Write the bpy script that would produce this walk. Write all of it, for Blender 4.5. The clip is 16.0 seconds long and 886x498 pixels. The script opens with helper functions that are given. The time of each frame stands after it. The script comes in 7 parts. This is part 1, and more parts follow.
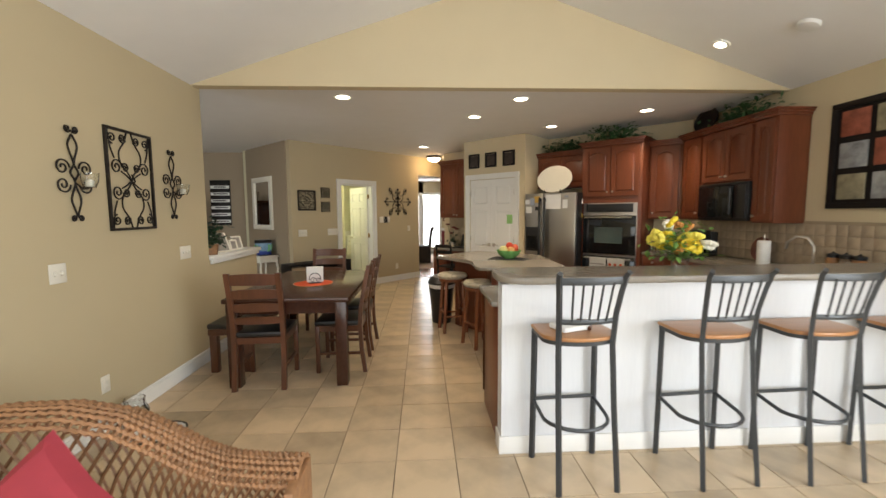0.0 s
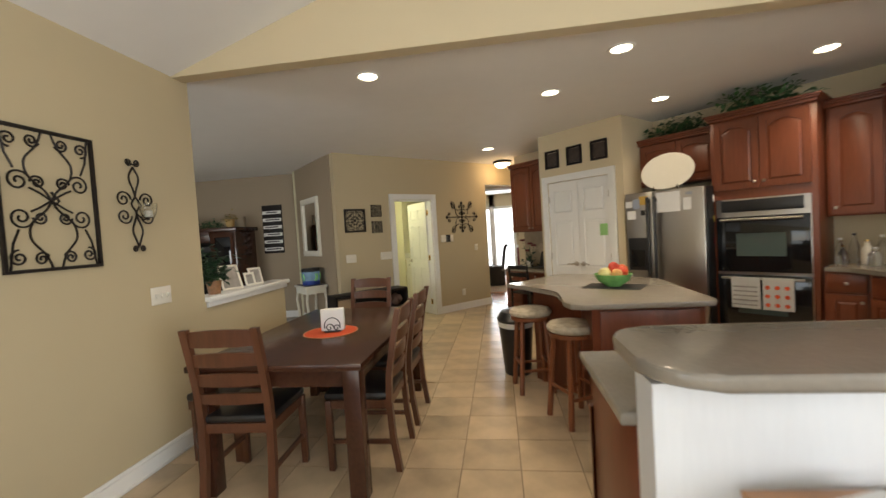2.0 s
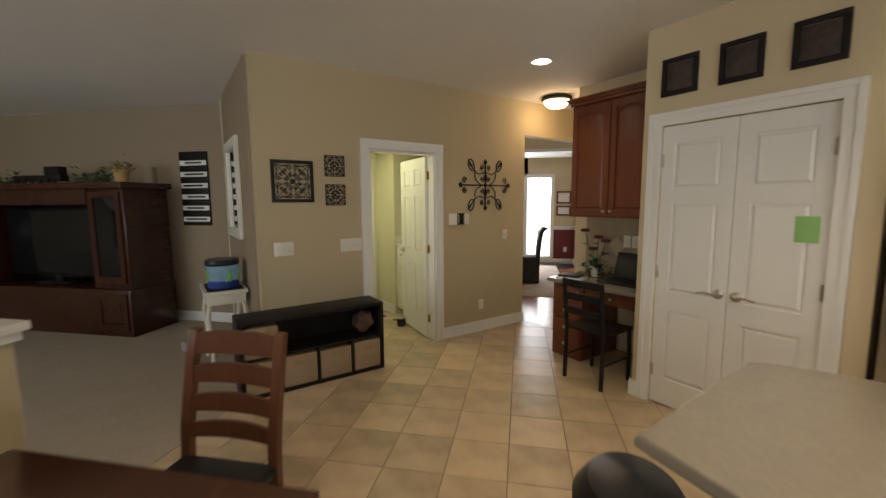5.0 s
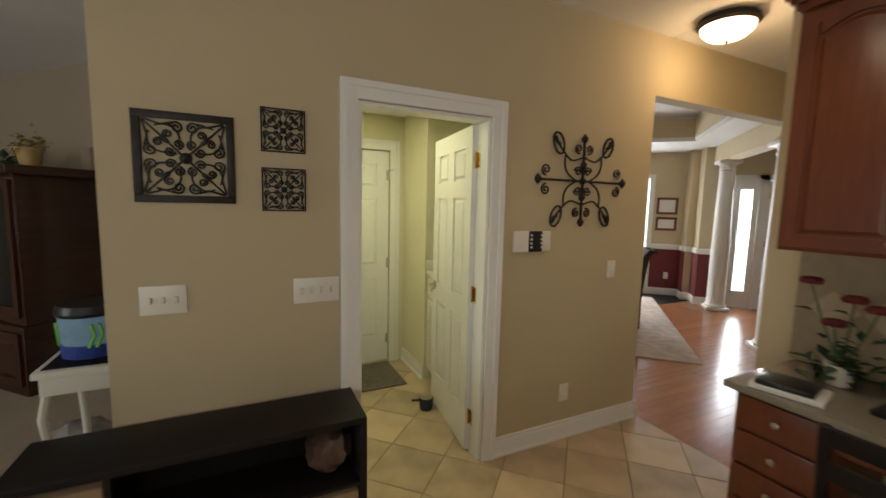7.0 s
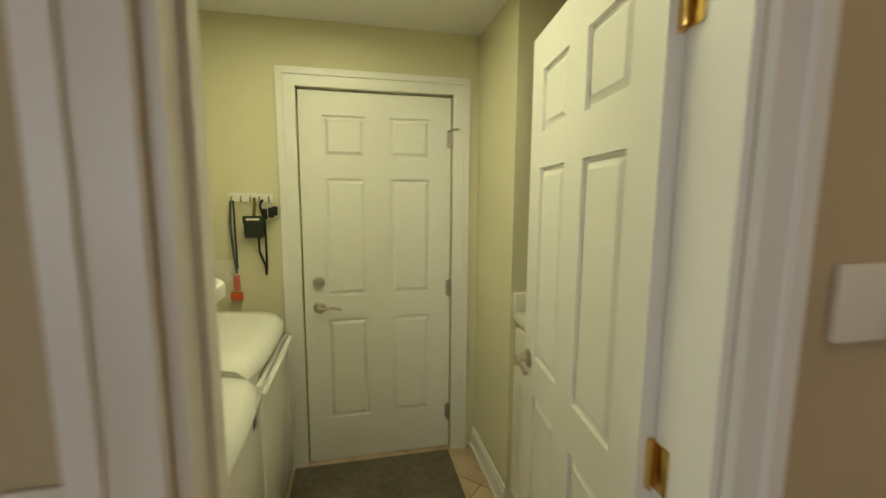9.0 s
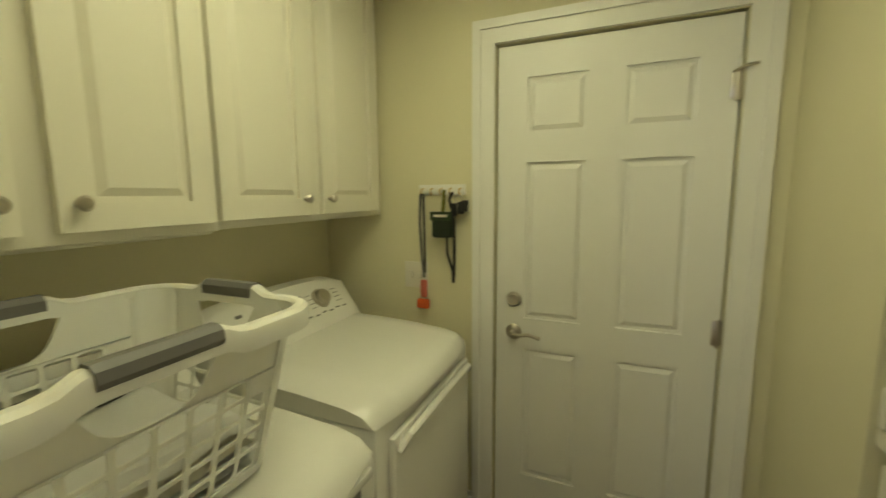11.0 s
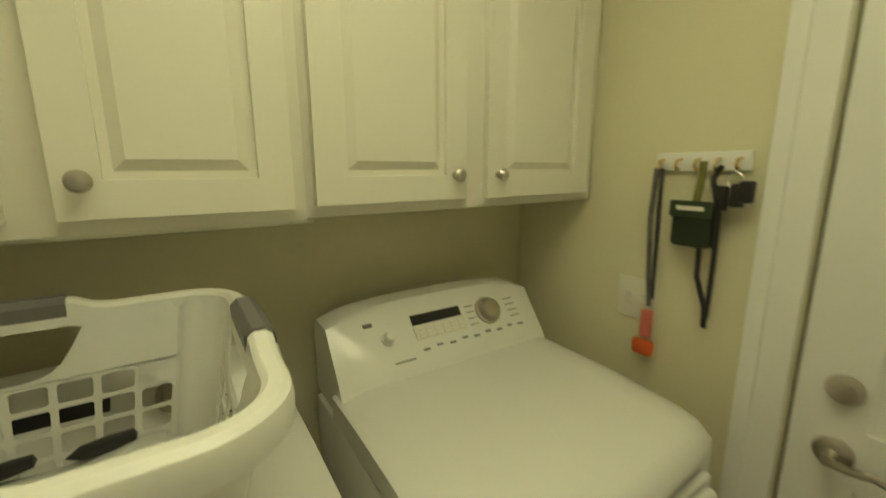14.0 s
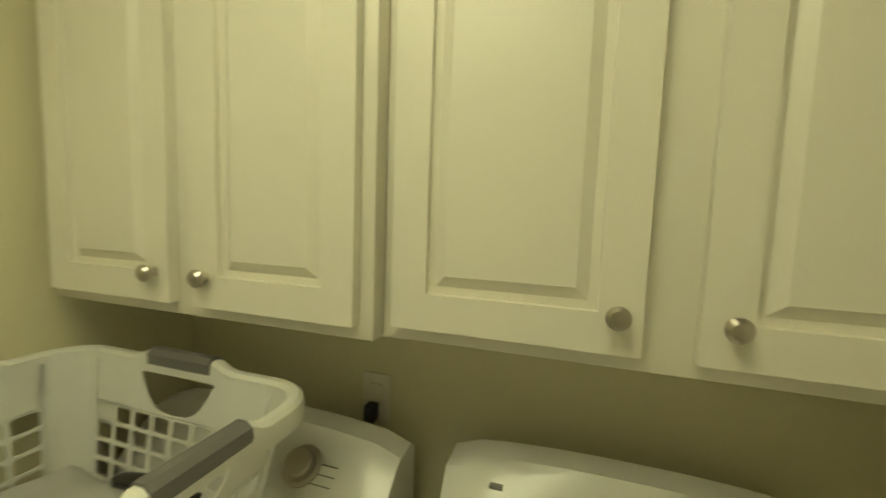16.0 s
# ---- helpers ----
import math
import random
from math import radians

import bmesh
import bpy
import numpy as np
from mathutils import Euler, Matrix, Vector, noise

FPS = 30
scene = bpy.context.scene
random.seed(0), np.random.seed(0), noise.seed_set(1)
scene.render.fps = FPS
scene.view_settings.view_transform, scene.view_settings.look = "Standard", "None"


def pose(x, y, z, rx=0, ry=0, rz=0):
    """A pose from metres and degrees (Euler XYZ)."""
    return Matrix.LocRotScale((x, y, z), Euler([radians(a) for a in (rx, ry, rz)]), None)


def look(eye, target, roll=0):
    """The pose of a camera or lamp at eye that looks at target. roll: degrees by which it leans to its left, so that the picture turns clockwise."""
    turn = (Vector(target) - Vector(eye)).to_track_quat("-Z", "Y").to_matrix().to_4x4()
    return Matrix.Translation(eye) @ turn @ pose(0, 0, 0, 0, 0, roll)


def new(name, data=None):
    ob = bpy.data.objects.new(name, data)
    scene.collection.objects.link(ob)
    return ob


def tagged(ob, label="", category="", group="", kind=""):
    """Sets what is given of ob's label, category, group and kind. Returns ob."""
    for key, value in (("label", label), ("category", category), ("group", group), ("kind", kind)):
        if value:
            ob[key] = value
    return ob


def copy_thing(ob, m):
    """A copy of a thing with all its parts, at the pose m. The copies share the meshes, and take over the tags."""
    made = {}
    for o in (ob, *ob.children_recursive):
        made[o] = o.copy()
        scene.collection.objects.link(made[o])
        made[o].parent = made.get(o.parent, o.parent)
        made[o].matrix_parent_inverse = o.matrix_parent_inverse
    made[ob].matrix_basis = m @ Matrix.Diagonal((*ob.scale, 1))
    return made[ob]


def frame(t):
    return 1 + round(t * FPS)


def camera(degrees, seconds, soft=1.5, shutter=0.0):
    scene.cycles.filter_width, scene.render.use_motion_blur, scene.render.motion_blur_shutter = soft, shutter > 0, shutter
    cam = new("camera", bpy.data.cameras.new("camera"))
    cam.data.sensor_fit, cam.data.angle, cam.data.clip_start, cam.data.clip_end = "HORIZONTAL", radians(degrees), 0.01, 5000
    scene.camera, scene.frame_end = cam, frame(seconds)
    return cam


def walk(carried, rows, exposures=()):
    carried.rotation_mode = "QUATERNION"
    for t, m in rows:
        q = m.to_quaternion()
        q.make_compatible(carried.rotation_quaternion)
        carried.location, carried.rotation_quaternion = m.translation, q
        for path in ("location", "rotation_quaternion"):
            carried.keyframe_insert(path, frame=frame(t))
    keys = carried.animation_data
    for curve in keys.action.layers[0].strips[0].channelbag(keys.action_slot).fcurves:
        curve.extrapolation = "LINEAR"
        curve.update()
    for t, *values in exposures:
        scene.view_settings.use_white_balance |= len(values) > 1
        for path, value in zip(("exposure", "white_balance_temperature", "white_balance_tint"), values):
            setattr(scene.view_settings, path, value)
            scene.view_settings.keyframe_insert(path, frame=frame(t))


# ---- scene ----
cam = camera(95, 16.0, shutter=0.5)
# seconds, eye, point looked at, lean
PATH = [
    (0, (0.035, 0.202, 1.478), (0.133, 2.192, 1.299), -0.4),
    (0.5, (0.124, 0.485, 1.441), (0.125, 2.480, 1.287), -0.8),
    (1, (0.180, 0.798, 1.444), (0.093, 2.792, 1.315), -1.5),
    (1.5, (0.190, 1.150, 1.453), (0.012, 3.140, 1.356), -2.5),
    (2, (0.161, 1.556, 1.437), (-0.115, 3.535, 1.359), -3.5),
    (2.5, (0.141, 1.988, 1.445), (-0.240, 3.949, 1.364), -4.2),
    (3, (0.069, 2.413, 1.440), (-0.363, 4.365, 1.340), -3.1),
    (3.5, (-0.012, 2.855, 1.452), (-0.407, 4.810, 1.299), -1.9),
    (6, (-0.190, 5.390, 1.552), (-0.622, 7.328, 1.309), 1.5),
    (6.5, (-0.313, 5.879, 1.547), (-0.851, 7.791, 1.322), 1.5),
    (7, (-0.474, 6.341, 1.545), (-1.123, 8.221, 1.330), 1.3),
    (8, (-0.779, 7.180, 1.529), (-1.585, 8.992, 1.282), 0.5),
    (10.3, (-1.299, 8.407, 1.468), (-2.864, 9.626, 1.217), 0.5),
    (10.5, (-1.326, 8.423, 1.471), (-2.971, 9.532, 1.214), 0.3),
    (11, (-1.352, 8.447, 1.471), (-3.186, 9.2, 1.204), -0.5),
    (11.5, (-1.371, 8.452, 1.422), (-3.297, 8.884, 1.103), 0.3),
    (12, (-1.382, 8.464, 1.36), (-3.327, 8.667, 0.941), 1.0),
    (12.5, (-1.45, 8.479, 1.331), (-3.378, 8.594, 0.813), 1.7),
    (13, (-1.606, 8.539, 1.344), (-3.532, 8.609, 0.81), 1.3),
    (13.5, (-1.754, 8.609, 1.408), (-3.69, 8.557, 0.91), 0.4),
    (14, (-1.871, 8.707, 1.475), (-3.791, 8.306, 1.087), -0.2),
    (14.5, (-1.999, 8.768, 1.534), (-3.797, 7.949, 1.223), 0.9),
    (15, (-2.182, 8.807, 1.568), (-3.774, 7.627, 1.299), 2.8),
    (15.5, (-2.316, 8.847, 1.582), (-3.628, 7.354, 1.359), 3.0),
    (16, (-2.365, 8.895, 1.584), (-3.276, 7.124, 1.401), 2.0),
]
walk(cam, [(t, look(e, p, r)) for t, e, p, r in PATH],
     [(0, 0.55), (2.5, 0.48), (3.5, 0.42), (6, 0.12), (8, 0.25), (10.3, -0.28), (16, -0.30)])

# ---- light ----
world = bpy.data.worlds.new("world")
scene.world = world
world.use_nodes = True
sky = world.node_tree.nodes.new("ShaderNodeTexSky")
sky.sky_type, sky.sun_disc, sky.sun_elevation, sky.sun_rotation = "NISHITA", False, radians(40), radians(200)
world.node_tree.links.new(sky.outputs[0], world.node_tree.nodes["Background"].inputs[0])
world.node_tree.nodes["Background"].inputs[1].default_value = 0.12
sun = new("sun", bpy.data.lights.new("sun", "SUN"))
sun.data.energy, sun.data.angle, sun.data.color = 1.5, radians(10), (1, 0.95, 0.88)
sun.matrix_world = look((0, 0, 10), (2.0, 5.0, 2.0))


def area(name, eye, target, w, h, power, color):
    ob = new(name, bpy.data.lights.new(name, "AREA"))
    ob.data.shape, ob.data.size, ob.data.size_y, ob.data.energy, ob.data.color = "RECTANGLE", w, h, power, color
    ob.matrix_world = look(eye, target)
    return ob


DAY = (0.93, 0.97, 1.0)
WARM = (1.0, 0.80, 0.55)
area("window_light", (0.8, -2.62, 1.5), (0.8, 4.0, 1.2), 4.6, 1.9, 50, DAY)
# no window known on the right: unseen lamp added to brighten the left wall
area("window_light", (3.76, -0.6, 1.5), (0, 0.6, 1.7), 2.6, 1.8, 130, DAY)
area("window_light", (-2.11, -0.4, 1.2), (1.0, 1.5, 1.6), 1.8, 2.0, 18, DAY)
area("window_light", (-5.6, 2.1, 1.5), (-5.6, 6, 1.2), 2.2, 1.5, 62, DAY)
area("window_light", (1.92, 14.2, 1.1), (1.2, 11.0, 0.3), 0.2, 1.6, 25, DAY)
area("window_light", (-0.15, 14.74, 1.2), (0.4, 11.5, 0.6), 1.5, 1.8, 70, DAY)

# ---- materials ----


def mat(name, color, rough=0.5, metal=0.0, vary=0.12, scale=6.0, bump=0.0, bscale=60.0, stretch=(1, 1, 1), per=0.0,
        spec=0.5, emit=None, trans=0.0):
    """A node material: base colour with two scales of noise, bump, and a variation from piece to piece."""
    m = bpy.data.materials.new(name)
    m.use_nodes = True
    nt = m.node_tree
    b = nt.nodes["Principled BSDF"]
    b.inputs["Roughness"].default_value = rough
    b.inputs["Metallic"].default_value = metal
    b.inputs["Specular IOR Level"].default_value = spec
    b.inputs["Transmission Weight"].default_value = trans
    tc = nt.nodes.new("ShaderNodeTexCoord")
    mp = nt.nodes.new("ShaderNodeMapping")
    mp.inputs["Scale"].default_value = stretch
    nt.links.new(tc.outputs["Object"], mp.inputs[0])
    n1 = nt.nodes.new("ShaderNodeTexNoise")
    n1.inputs["Scale"].default_value, n1.inputs["Detail"].default_value = scale, 6
    nt.links.new(mp.outputs[0], n1.inputs["Vector"])
    n2 = nt.nodes.new("ShaderNodeTexNoise")
    n2.inputs["Scale"].default_value, n2.inputs["Detail"].default_value = scale * 0.17, 2
    nt.links.new(mp.outputs[0], n2.inputs["Vector"])
    mx = nt.nodes.new("ShaderNodeMix")
    mx.data_type, mx.blend_type = "RGBA", "MIX"
    mx.inputs[6].default_value = (*[v * (1 - vary) for v in color], 1)
    mx.inputs[7].default_value = (*[min(1, v * (1 + vary)) for v in color], 1)
    ad = nt.nodes.new("ShaderNodeMath")
    ad.operation = "MULTIPLY_ADD"
    nt.links.new(n2.outputs[0], ad.inputs[0])
    ad.inputs[1].default_value = 0.6
    sub = nt.nodes.new("ShaderNodeMath")
    sub.operation = "MULTIPLY_ADD"
    nt.links.new(n1.outputs[0], sub.inputs[0])
    sub.inputs[1].default_value, sub.inputs[2].default_value = 1.1, -0.35
    nt.links.new(sub.outputs[0], ad.inputs[2])
    last = ad.outputs[0]
    if per:
        oi = nt.nodes.new("ShaderNodeObjectInfo")
        pm = nt.nodes.new("ShaderNodeMath")
        pm.operation = "MULTIPLY_ADD"
        nt.links.new(oi.outputs["Random"], pm.inputs[0])
        pm.inputs[1].default_value = per
        nt.links.new(last, pm.inputs[2])
        last = pm.outputs[0]
    nt.links.new(last, mx.inputs[0])
    nt.links.new(mx.outputs[2], b.inputs["Base Color"])
    if bump:
        nb = nt.nodes.new("ShaderNodeTexNoise")
        nb.inputs["Scale"].default_value, nb.inputs["Detail"].default_value = bscale, 4
        nt.links.new(mp.outputs[0], nb.inputs["Vector"])
        bp = nt.nodes.new("ShaderNodeBump")
        bp.inputs["Strength"].default_value, bp.inputs["Distance"].default_value = bump, 0.004
        nt.links.new(nb.outputs[0], bp.inputs["Height"])
        nt.links.new(bp.outputs[0], b.inputs["Normal"])
    if emit:
        b.inputs["Emission Color"].default_value = (*emit[0], 1)
        b.inputs["Emission Strength"].default_value = emit[1]
    return m


TAN = mat("tan_wall_paint", (0.50, 0.415, 0.262), 0.75, vary=0.03, scale=3, bump=0.12, bscale=180)
CREAM = mat("cream_wall_paint", (0.62, 0.52, 0.34), 0.75, vary=0.03, scale=3, bump=0.12, bscale=180)
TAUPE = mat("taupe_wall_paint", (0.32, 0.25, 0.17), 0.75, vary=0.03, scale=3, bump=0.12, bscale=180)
YELLOW = mat("pale_yellow_wall_paint", (0.70, 0.66, 0.46), 0.7, vary=0.03, scale=3, bump=0.12, bscale=180)
RED = mat("dark_red_wall_paint", (0.16, 0.022, 0.028), 0.6, vary=0.05)
CEIL = mat("ceiling_paint", (0.82, 0.81, 0.79), 0.85, vary=0.03, scale=4, bump=0.15, bscale=140)
WHITE = mat("white_trim_paint", (0.80, 0.79, 0.75), 0.35, vary=0.03, scale=5, bump=0.03)
BEAD = mat("white_bar_panel_paint", (0.66, 0.67, 0.68), 0.45, vary=0.05, scale=8, bump=0.1, stretch=(14, 14, 1))
CABW = mat("white_cabinet_paint", (0.78, 0.75, 0.64), 0.35, vary=0.03, scale=5, bump=0.04, bscale=40)
TILE = mat("beige_floor_tile", (0.41, 0.315, 0.205), 0.30, vary=0.48, scale=5, bump=0.12, bscale=30, per=0.45)
JOINT = mat("travertine_joint", (0.36, 0.285, 0.195), 0.8, vary=0.2, scale=12)
GROUT = mat("tile_grout", (0.24, 0.18, 0.12), 0.9, vary=0.15, scale=20)
CARPET = mat("beige_carpet", (0.42, 0.35, 0.26), 0.95, vary=0.12, scale=30, bump=0.8, bscale=300)
PLANK = mat("red_oak_floor_plank", (0.30, 0.115, 0.05), 0.22, vary=0.35, scale=9, stretch=(12, 1, 1), bump=0.04, per=0.5)
CHERRY = mat("cherry_cabinet_wood", (0.150, 0.042, 0.018), 0.33, vary=0.35, scale=7, stretch=(7, 7, 0.8), bump=0.05, bscale=40, per=0.15)
ESPRESSO = mat("dark_table_wood", (0.048, 0.017, 0.009), 0.2, vary=0.4, scale=6, stretch=(7, 0.8, 7), bump=0.04, bscale=40)
CHAIRW = mat("brown_chair_wood", (0.095, 0.035, 0.016), 0.32, vary=0.4, scale=7, stretch=(5, 5, 1), bump=0.05, bscale=40)
STOOLW = mat("red_brown_stool_wood", (0.20, 0.065, 0.025), 0.35, vary=0.35, scale=7, stretch=(5, 5, 1), bump=0.04, bscale=40)
OAK = mat("honey_oak_seat", (0.36, 0.17, 0.065), 0.3, vary=0.3, scale=6, stretch=(1, 8, 1), bump=0.04, bscale=40)
BLACKWOOD = mat("black_brown_laminate", (0.012, 0.009, 0.008), 0.5, vary=0.3, scale=8, bump=0.05, spec=0.25)
LEATHER = mat("black_seat_leather", (0.014, 0.013, 0.013), 0.38, vary=0.2, scale=20, bump=0.2, bscale=90)
IRON = mat("wrought_iron", (0.028, 0.022, 0.018), 0.5, metal=0.6, vary=0.4, scale=30, bump=0.2, bscale=120)
GUN = mat("dark_grey_metal_paint", (0.045, 0.048, 0.050), 0.42, metal=0.3, vary=0.15, scale=20, bump=0.05)
COUNTER = mat("taupe_solid_counter", (0.255, 0.225, 0.185), 0.22, vary=0.12, scale=60, bump=0.01)
STEEL = mat("brushed_stainless_steel", (0.50, 0.48, 0.45), 0.30, metal=1.0, vary=0.08, scale=30, stretch=(1, 1, 30), bump=0.03)
NICKEL = mat("satin_nickel", (0.52, 0.48, 0.42), 0.28, metal=1.0, vary=0.08, scale=20)
BRASS = mat("polished_brass", (0.70, 0.50, 0.18), 0.2, metal=1.0, vary=0.1, scale=20)
BLACK = mat("black_plastic", (0.012, 0.012, 0.013), 0.35, vary=0.2, scale=20)
GLASSB = mat("black_glass", (0.008, 0.009, 0.010), 0.06, vary=0.1, scale=5)
ENAMEL = mat("white_enamel", (0.80, 0.79, 0.74), 0.16, vary=0.02, scale=4)
PLASTIC = mat("white_basket_plastic", (0.80, 0.79, 0.72), 0.35, vary=0.04, scale=12, bump=0.03)
shell = PLASTIC.node_tree.nodes["Principled BSDF"]
shell.inputs["Subsurface Weight"].default_value, shell.inputs["Subsurface Scale"].default_value = 0.6, 0.02
shell.inputs["Subsurface Radius"].default_value = (1.0, 0.95, 0.8)
GREY = mat("grey_rubber", (0.16, 0.155, 0.15), 0.5, vary=0.12, scale=20)
SLOT = mat("ivory_toggle_slot", (0.50, 0.46, 0.38), 0.5, vary=0.05)
PLATE = mat("ivory_plastic_plate", (0.74, 0.70, 0.60), 0.35, vary=0.03, scale=8)
WICKER = mat("brown_wicker", (0.25, 0.125, 0.055), 0.5, vary=0.5, scale=40, bump=0.2, per=0.2)
PILLOW = mat("dark_red_cushion_fabric", (0.30, 0.028, 0.040), 0.85, vary=0.15, scale=12, bump=0.3, bscale=300)
ORANGE = mat("orange_woven_mat", (0.60, 0.085, 0.025), 0.9, vary=0.2, scale=40, bump=0.5, bscale=200)
PAPER = mat("white_paper", (0.78, 0.77, 0.74), 0.8, vary=0.04, scale=12)
FABRIC = mat("patterned_seat_fabric", (0.46, 0.40, 0.30), 0.85, vary=0.45, scale=22, bump=0.3, bscale=200)
BIN = mat("tan_fabric_bin", (0.36, 0.26, 0.16), 0.9, vary=0.12, scale=25, bump=0.4, bscale=250)
LEAF = mat("green_leaf", (0.045, 0.105, 0.035), 0.5, vary=0.5, scale=18, per=0.4)
STONE = mat("travertine_splash_tile", (0.42, 0.33, 0.23), 0.45, vary=0.25, scale=9, bump=0.1, per=0.3)
RUG = mat("cream_patterned_rug", (0.47, 0.38, 0.32), 0.95, vary=0.45, scale=9, bump=0.5, bscale=200)
GMAT = mat("brown_door_mat", (0.13, 0.11, 0.085), 0.95, vary=0.45, scale=30, bump=0.8, bscale=120)
GLOW = mat("warm_lamp_glow", (0.9, 0.9, 0.85), 0.4, emit=((1.0, 0.86, 0.62), 7))
DOMEG = mat("frosted_dome_glow", (0.9, 0.85, 0.75), 0.4, emit=((1.0, 0.80, 0.50), 4.0))
TUBE = mat("fluorescent_panel_glow", (0.9, 0.9, 0.8), 0.4, emit=((1.0, 0.97, 0.56), 7))
SKYG = mat("bright_daylight_backdrop", (0.8, 0.85, 0.9), 0.9, emit=((0.92, 0.96, 1.0), 1.6))
GLASS = mat("clear_glass", (0.95, 0.97, 0.97), 0.03, vary=0.01, trans=1.0)

# ---- mesh helpers ----
R45 = pose(0, 0, 0, 0, 0, 45)              # plan of the slanted walls: u along, n across
LAUNDRY = R45 @ pose(4.705, 6.711, 0)


def box(bm, x0, y0, z0, x1, y1, z1, bev=0.0, m=None):
    vs = [bm.verts.new(p) for p in ((x0, y0, z0), (x1, y0, z0), (x1, y1, z0), (x0, y1, z0),
                                    (x0, y0, z1), (x1, y0, z1), (x1, y1, z1), (x0, y1, z1))]
    fs = [bm.faces.new([vs[i] for i in f]) for f in ((3, 2, 1, 0), (4, 5, 6, 7), (0, 1, 5, 4), (1, 2, 6, 5), (2, 3, 7, 6), (3, 0, 4, 7))]
    if bev:
        r = bmesh.ops.bevel(bm, geom=list({e for f in fs for e in f.edges}), offset=bev, segments=2, affect="EDGES", profile=0.5)
        vs = list({v for f in r["faces"] for v in f.verts} | {v for v in vs if v.is_valid})
    if m is not None:
        for v in vs:
            v.co = m @ v.co
    return bm


def tube(bm, pts, r, seg=6, close=False, ry=None):
    """A round bar along a line of points; r may be a list."""
    pts = [Vector(p) for p in pts]
    k = len(pts)
    rings = []
    up = None
    for i, p in enumerate(pts):
        if close:
            d = pts[(i + 1) % k] - pts[i - 1]
        else:
            d = pts[min(i + 1, k - 1)] - pts[max(i - 1, 0)]
        d.normalize()
        if up is None:
            up = Vector((0, 0, 1)) if abs(d.z) < 0.9 else Vector((1, 0, 0))
        a = d.cross(up).normalized()
        b = a.cross(d).normalized()
        up = b
        rr = r[i] if isinstance(r, (list, tuple)) else r
        rings.append([bm.verts.new(p + a * math.cos(2 * math.pi * j / seg) * rr + b * math.sin(2 * math.pi * j / seg) * (ry or rr)) for j in range(seg)])
    for i in range(k if close else k - 1):
        q, w = rings[i], rings[(i + 1) % k]
        for j in range(seg):
            bm.faces.new((q[j], q[(j + 1) % seg], w[(j + 1) % seg], w[j]))
    if not close:
        bm.faces.new(rings[0][::-1])
        bm.faces.new(rings[-1])
    return bm


def lathe(bm, prof, seg=24, m=None, sx=1.0, sy=1.0):
    """A turned body from (radius, height) pairs, closed at both ends."""
    rings = []
    for r, z in prof:
        ring = []
        for j in range(seg):
            a = 2 * math.pi * j / seg
            p = Vector((math.cos(a) * max(r, 1e-4) * sx, math.sin(a) * max(r, 1e-4) * sy, z))
            ring.append(bm.verts.new(m @ p if m is not None else p))
        rings.append(ring)
    for a, b in zip(rings, rings[1:]):
        for j in range(seg):
            bm.faces.new((a[j], a[(j + 1) % seg], b[(j + 1) % seg], b[j]))
    bm.faces.new(rings[0][::-1])
    bm.faces.new(rings[-1])
    return bm


def prism(bm, poly, z0, z1, bev=0.0, m=None):
    """An upright block over a plan outline."""
    lo = [bm.verts.new((x, y, z0)) for x, y in poly]
    hi = [bm.verts.new((x, y, z1)) for x, y in poly]
    k = len(poly)
    fs = [bm.faces.new(lo[::-1]), bm.faces.new(hi)]
    fs += [bm.faces.new((lo[i], lo[(i + 1) % k], hi[(i + 1) % k], hi[i])) for i in range(k)]
    vs = lo + hi
    if bev:
        r = bmesh.ops.bevel(bm, geom=list(fs[0].edges) + list(fs[1].edges), offset=bev, segments=3, affect="EDGES", profile=0.5)
        vs = list({v for f in r["faces"] for v in f.verts} | {v for v in vs if v.is_valid})
    if m is not None:
        for v in vs:
            v.co = m @ v.co
    return bm


def done(name, bm, material, smooth=True):
    me = bpy.data.meshes.new(name)
    bmesh.ops.recalc_face_normals(bm, faces=bm.faces[:])
    bm.to_mesh(me)
    bm.free()
    me.materials.append(material)
    if smooth:
        for p in me.polygons:
            p.use_smooth = True
        me.set_sharp_from_angle(angle=radians(28))
    return new(name, me)


def part(name, bm, material, parent, label=""):
    ob = done(name, bm, material)
    ob.parent = parent
    return tagged(ob, label)


def thing(name, label, category, m, group="", kind=""):
    ob = new(name)
    ob.matrix_world = m
    return tagged(ob, label, category, group, kind)


def struct(name, bm, material, label, category="wall", m=None):
    ob = done(name, bm, material)
    if m is not None:
        ob.matrix_world = m
    return tagged(ob, label, category, kind="structure")


def B(*boxes, bev=0.0):
    bm = bmesh.new()
    for b in boxes:
        box(bm, *b, bev=bev)
    return bm


def T(*paths, r=0.006, seg=6):
    bm = bmesh.new()
    for p in paths:
        tube(bm, p, r, seg)
    return bm


def arc(cx, cz, r, a0, a1, k=14, r1=None):
    """Points of a circle or spiral in the x-z plane, degrees."""
    r1 = r if r1 is None else r1
    out = []
    for i in range(k + 1):
        f = i / k
        a = radians(a0 + (a1 - a0) * f)
        q = r + (r1 - r) * f
        out.append((cx + math.cos(a) * q, 0, cz + math.sin(a) * q))
    return out



# ---- makers ----


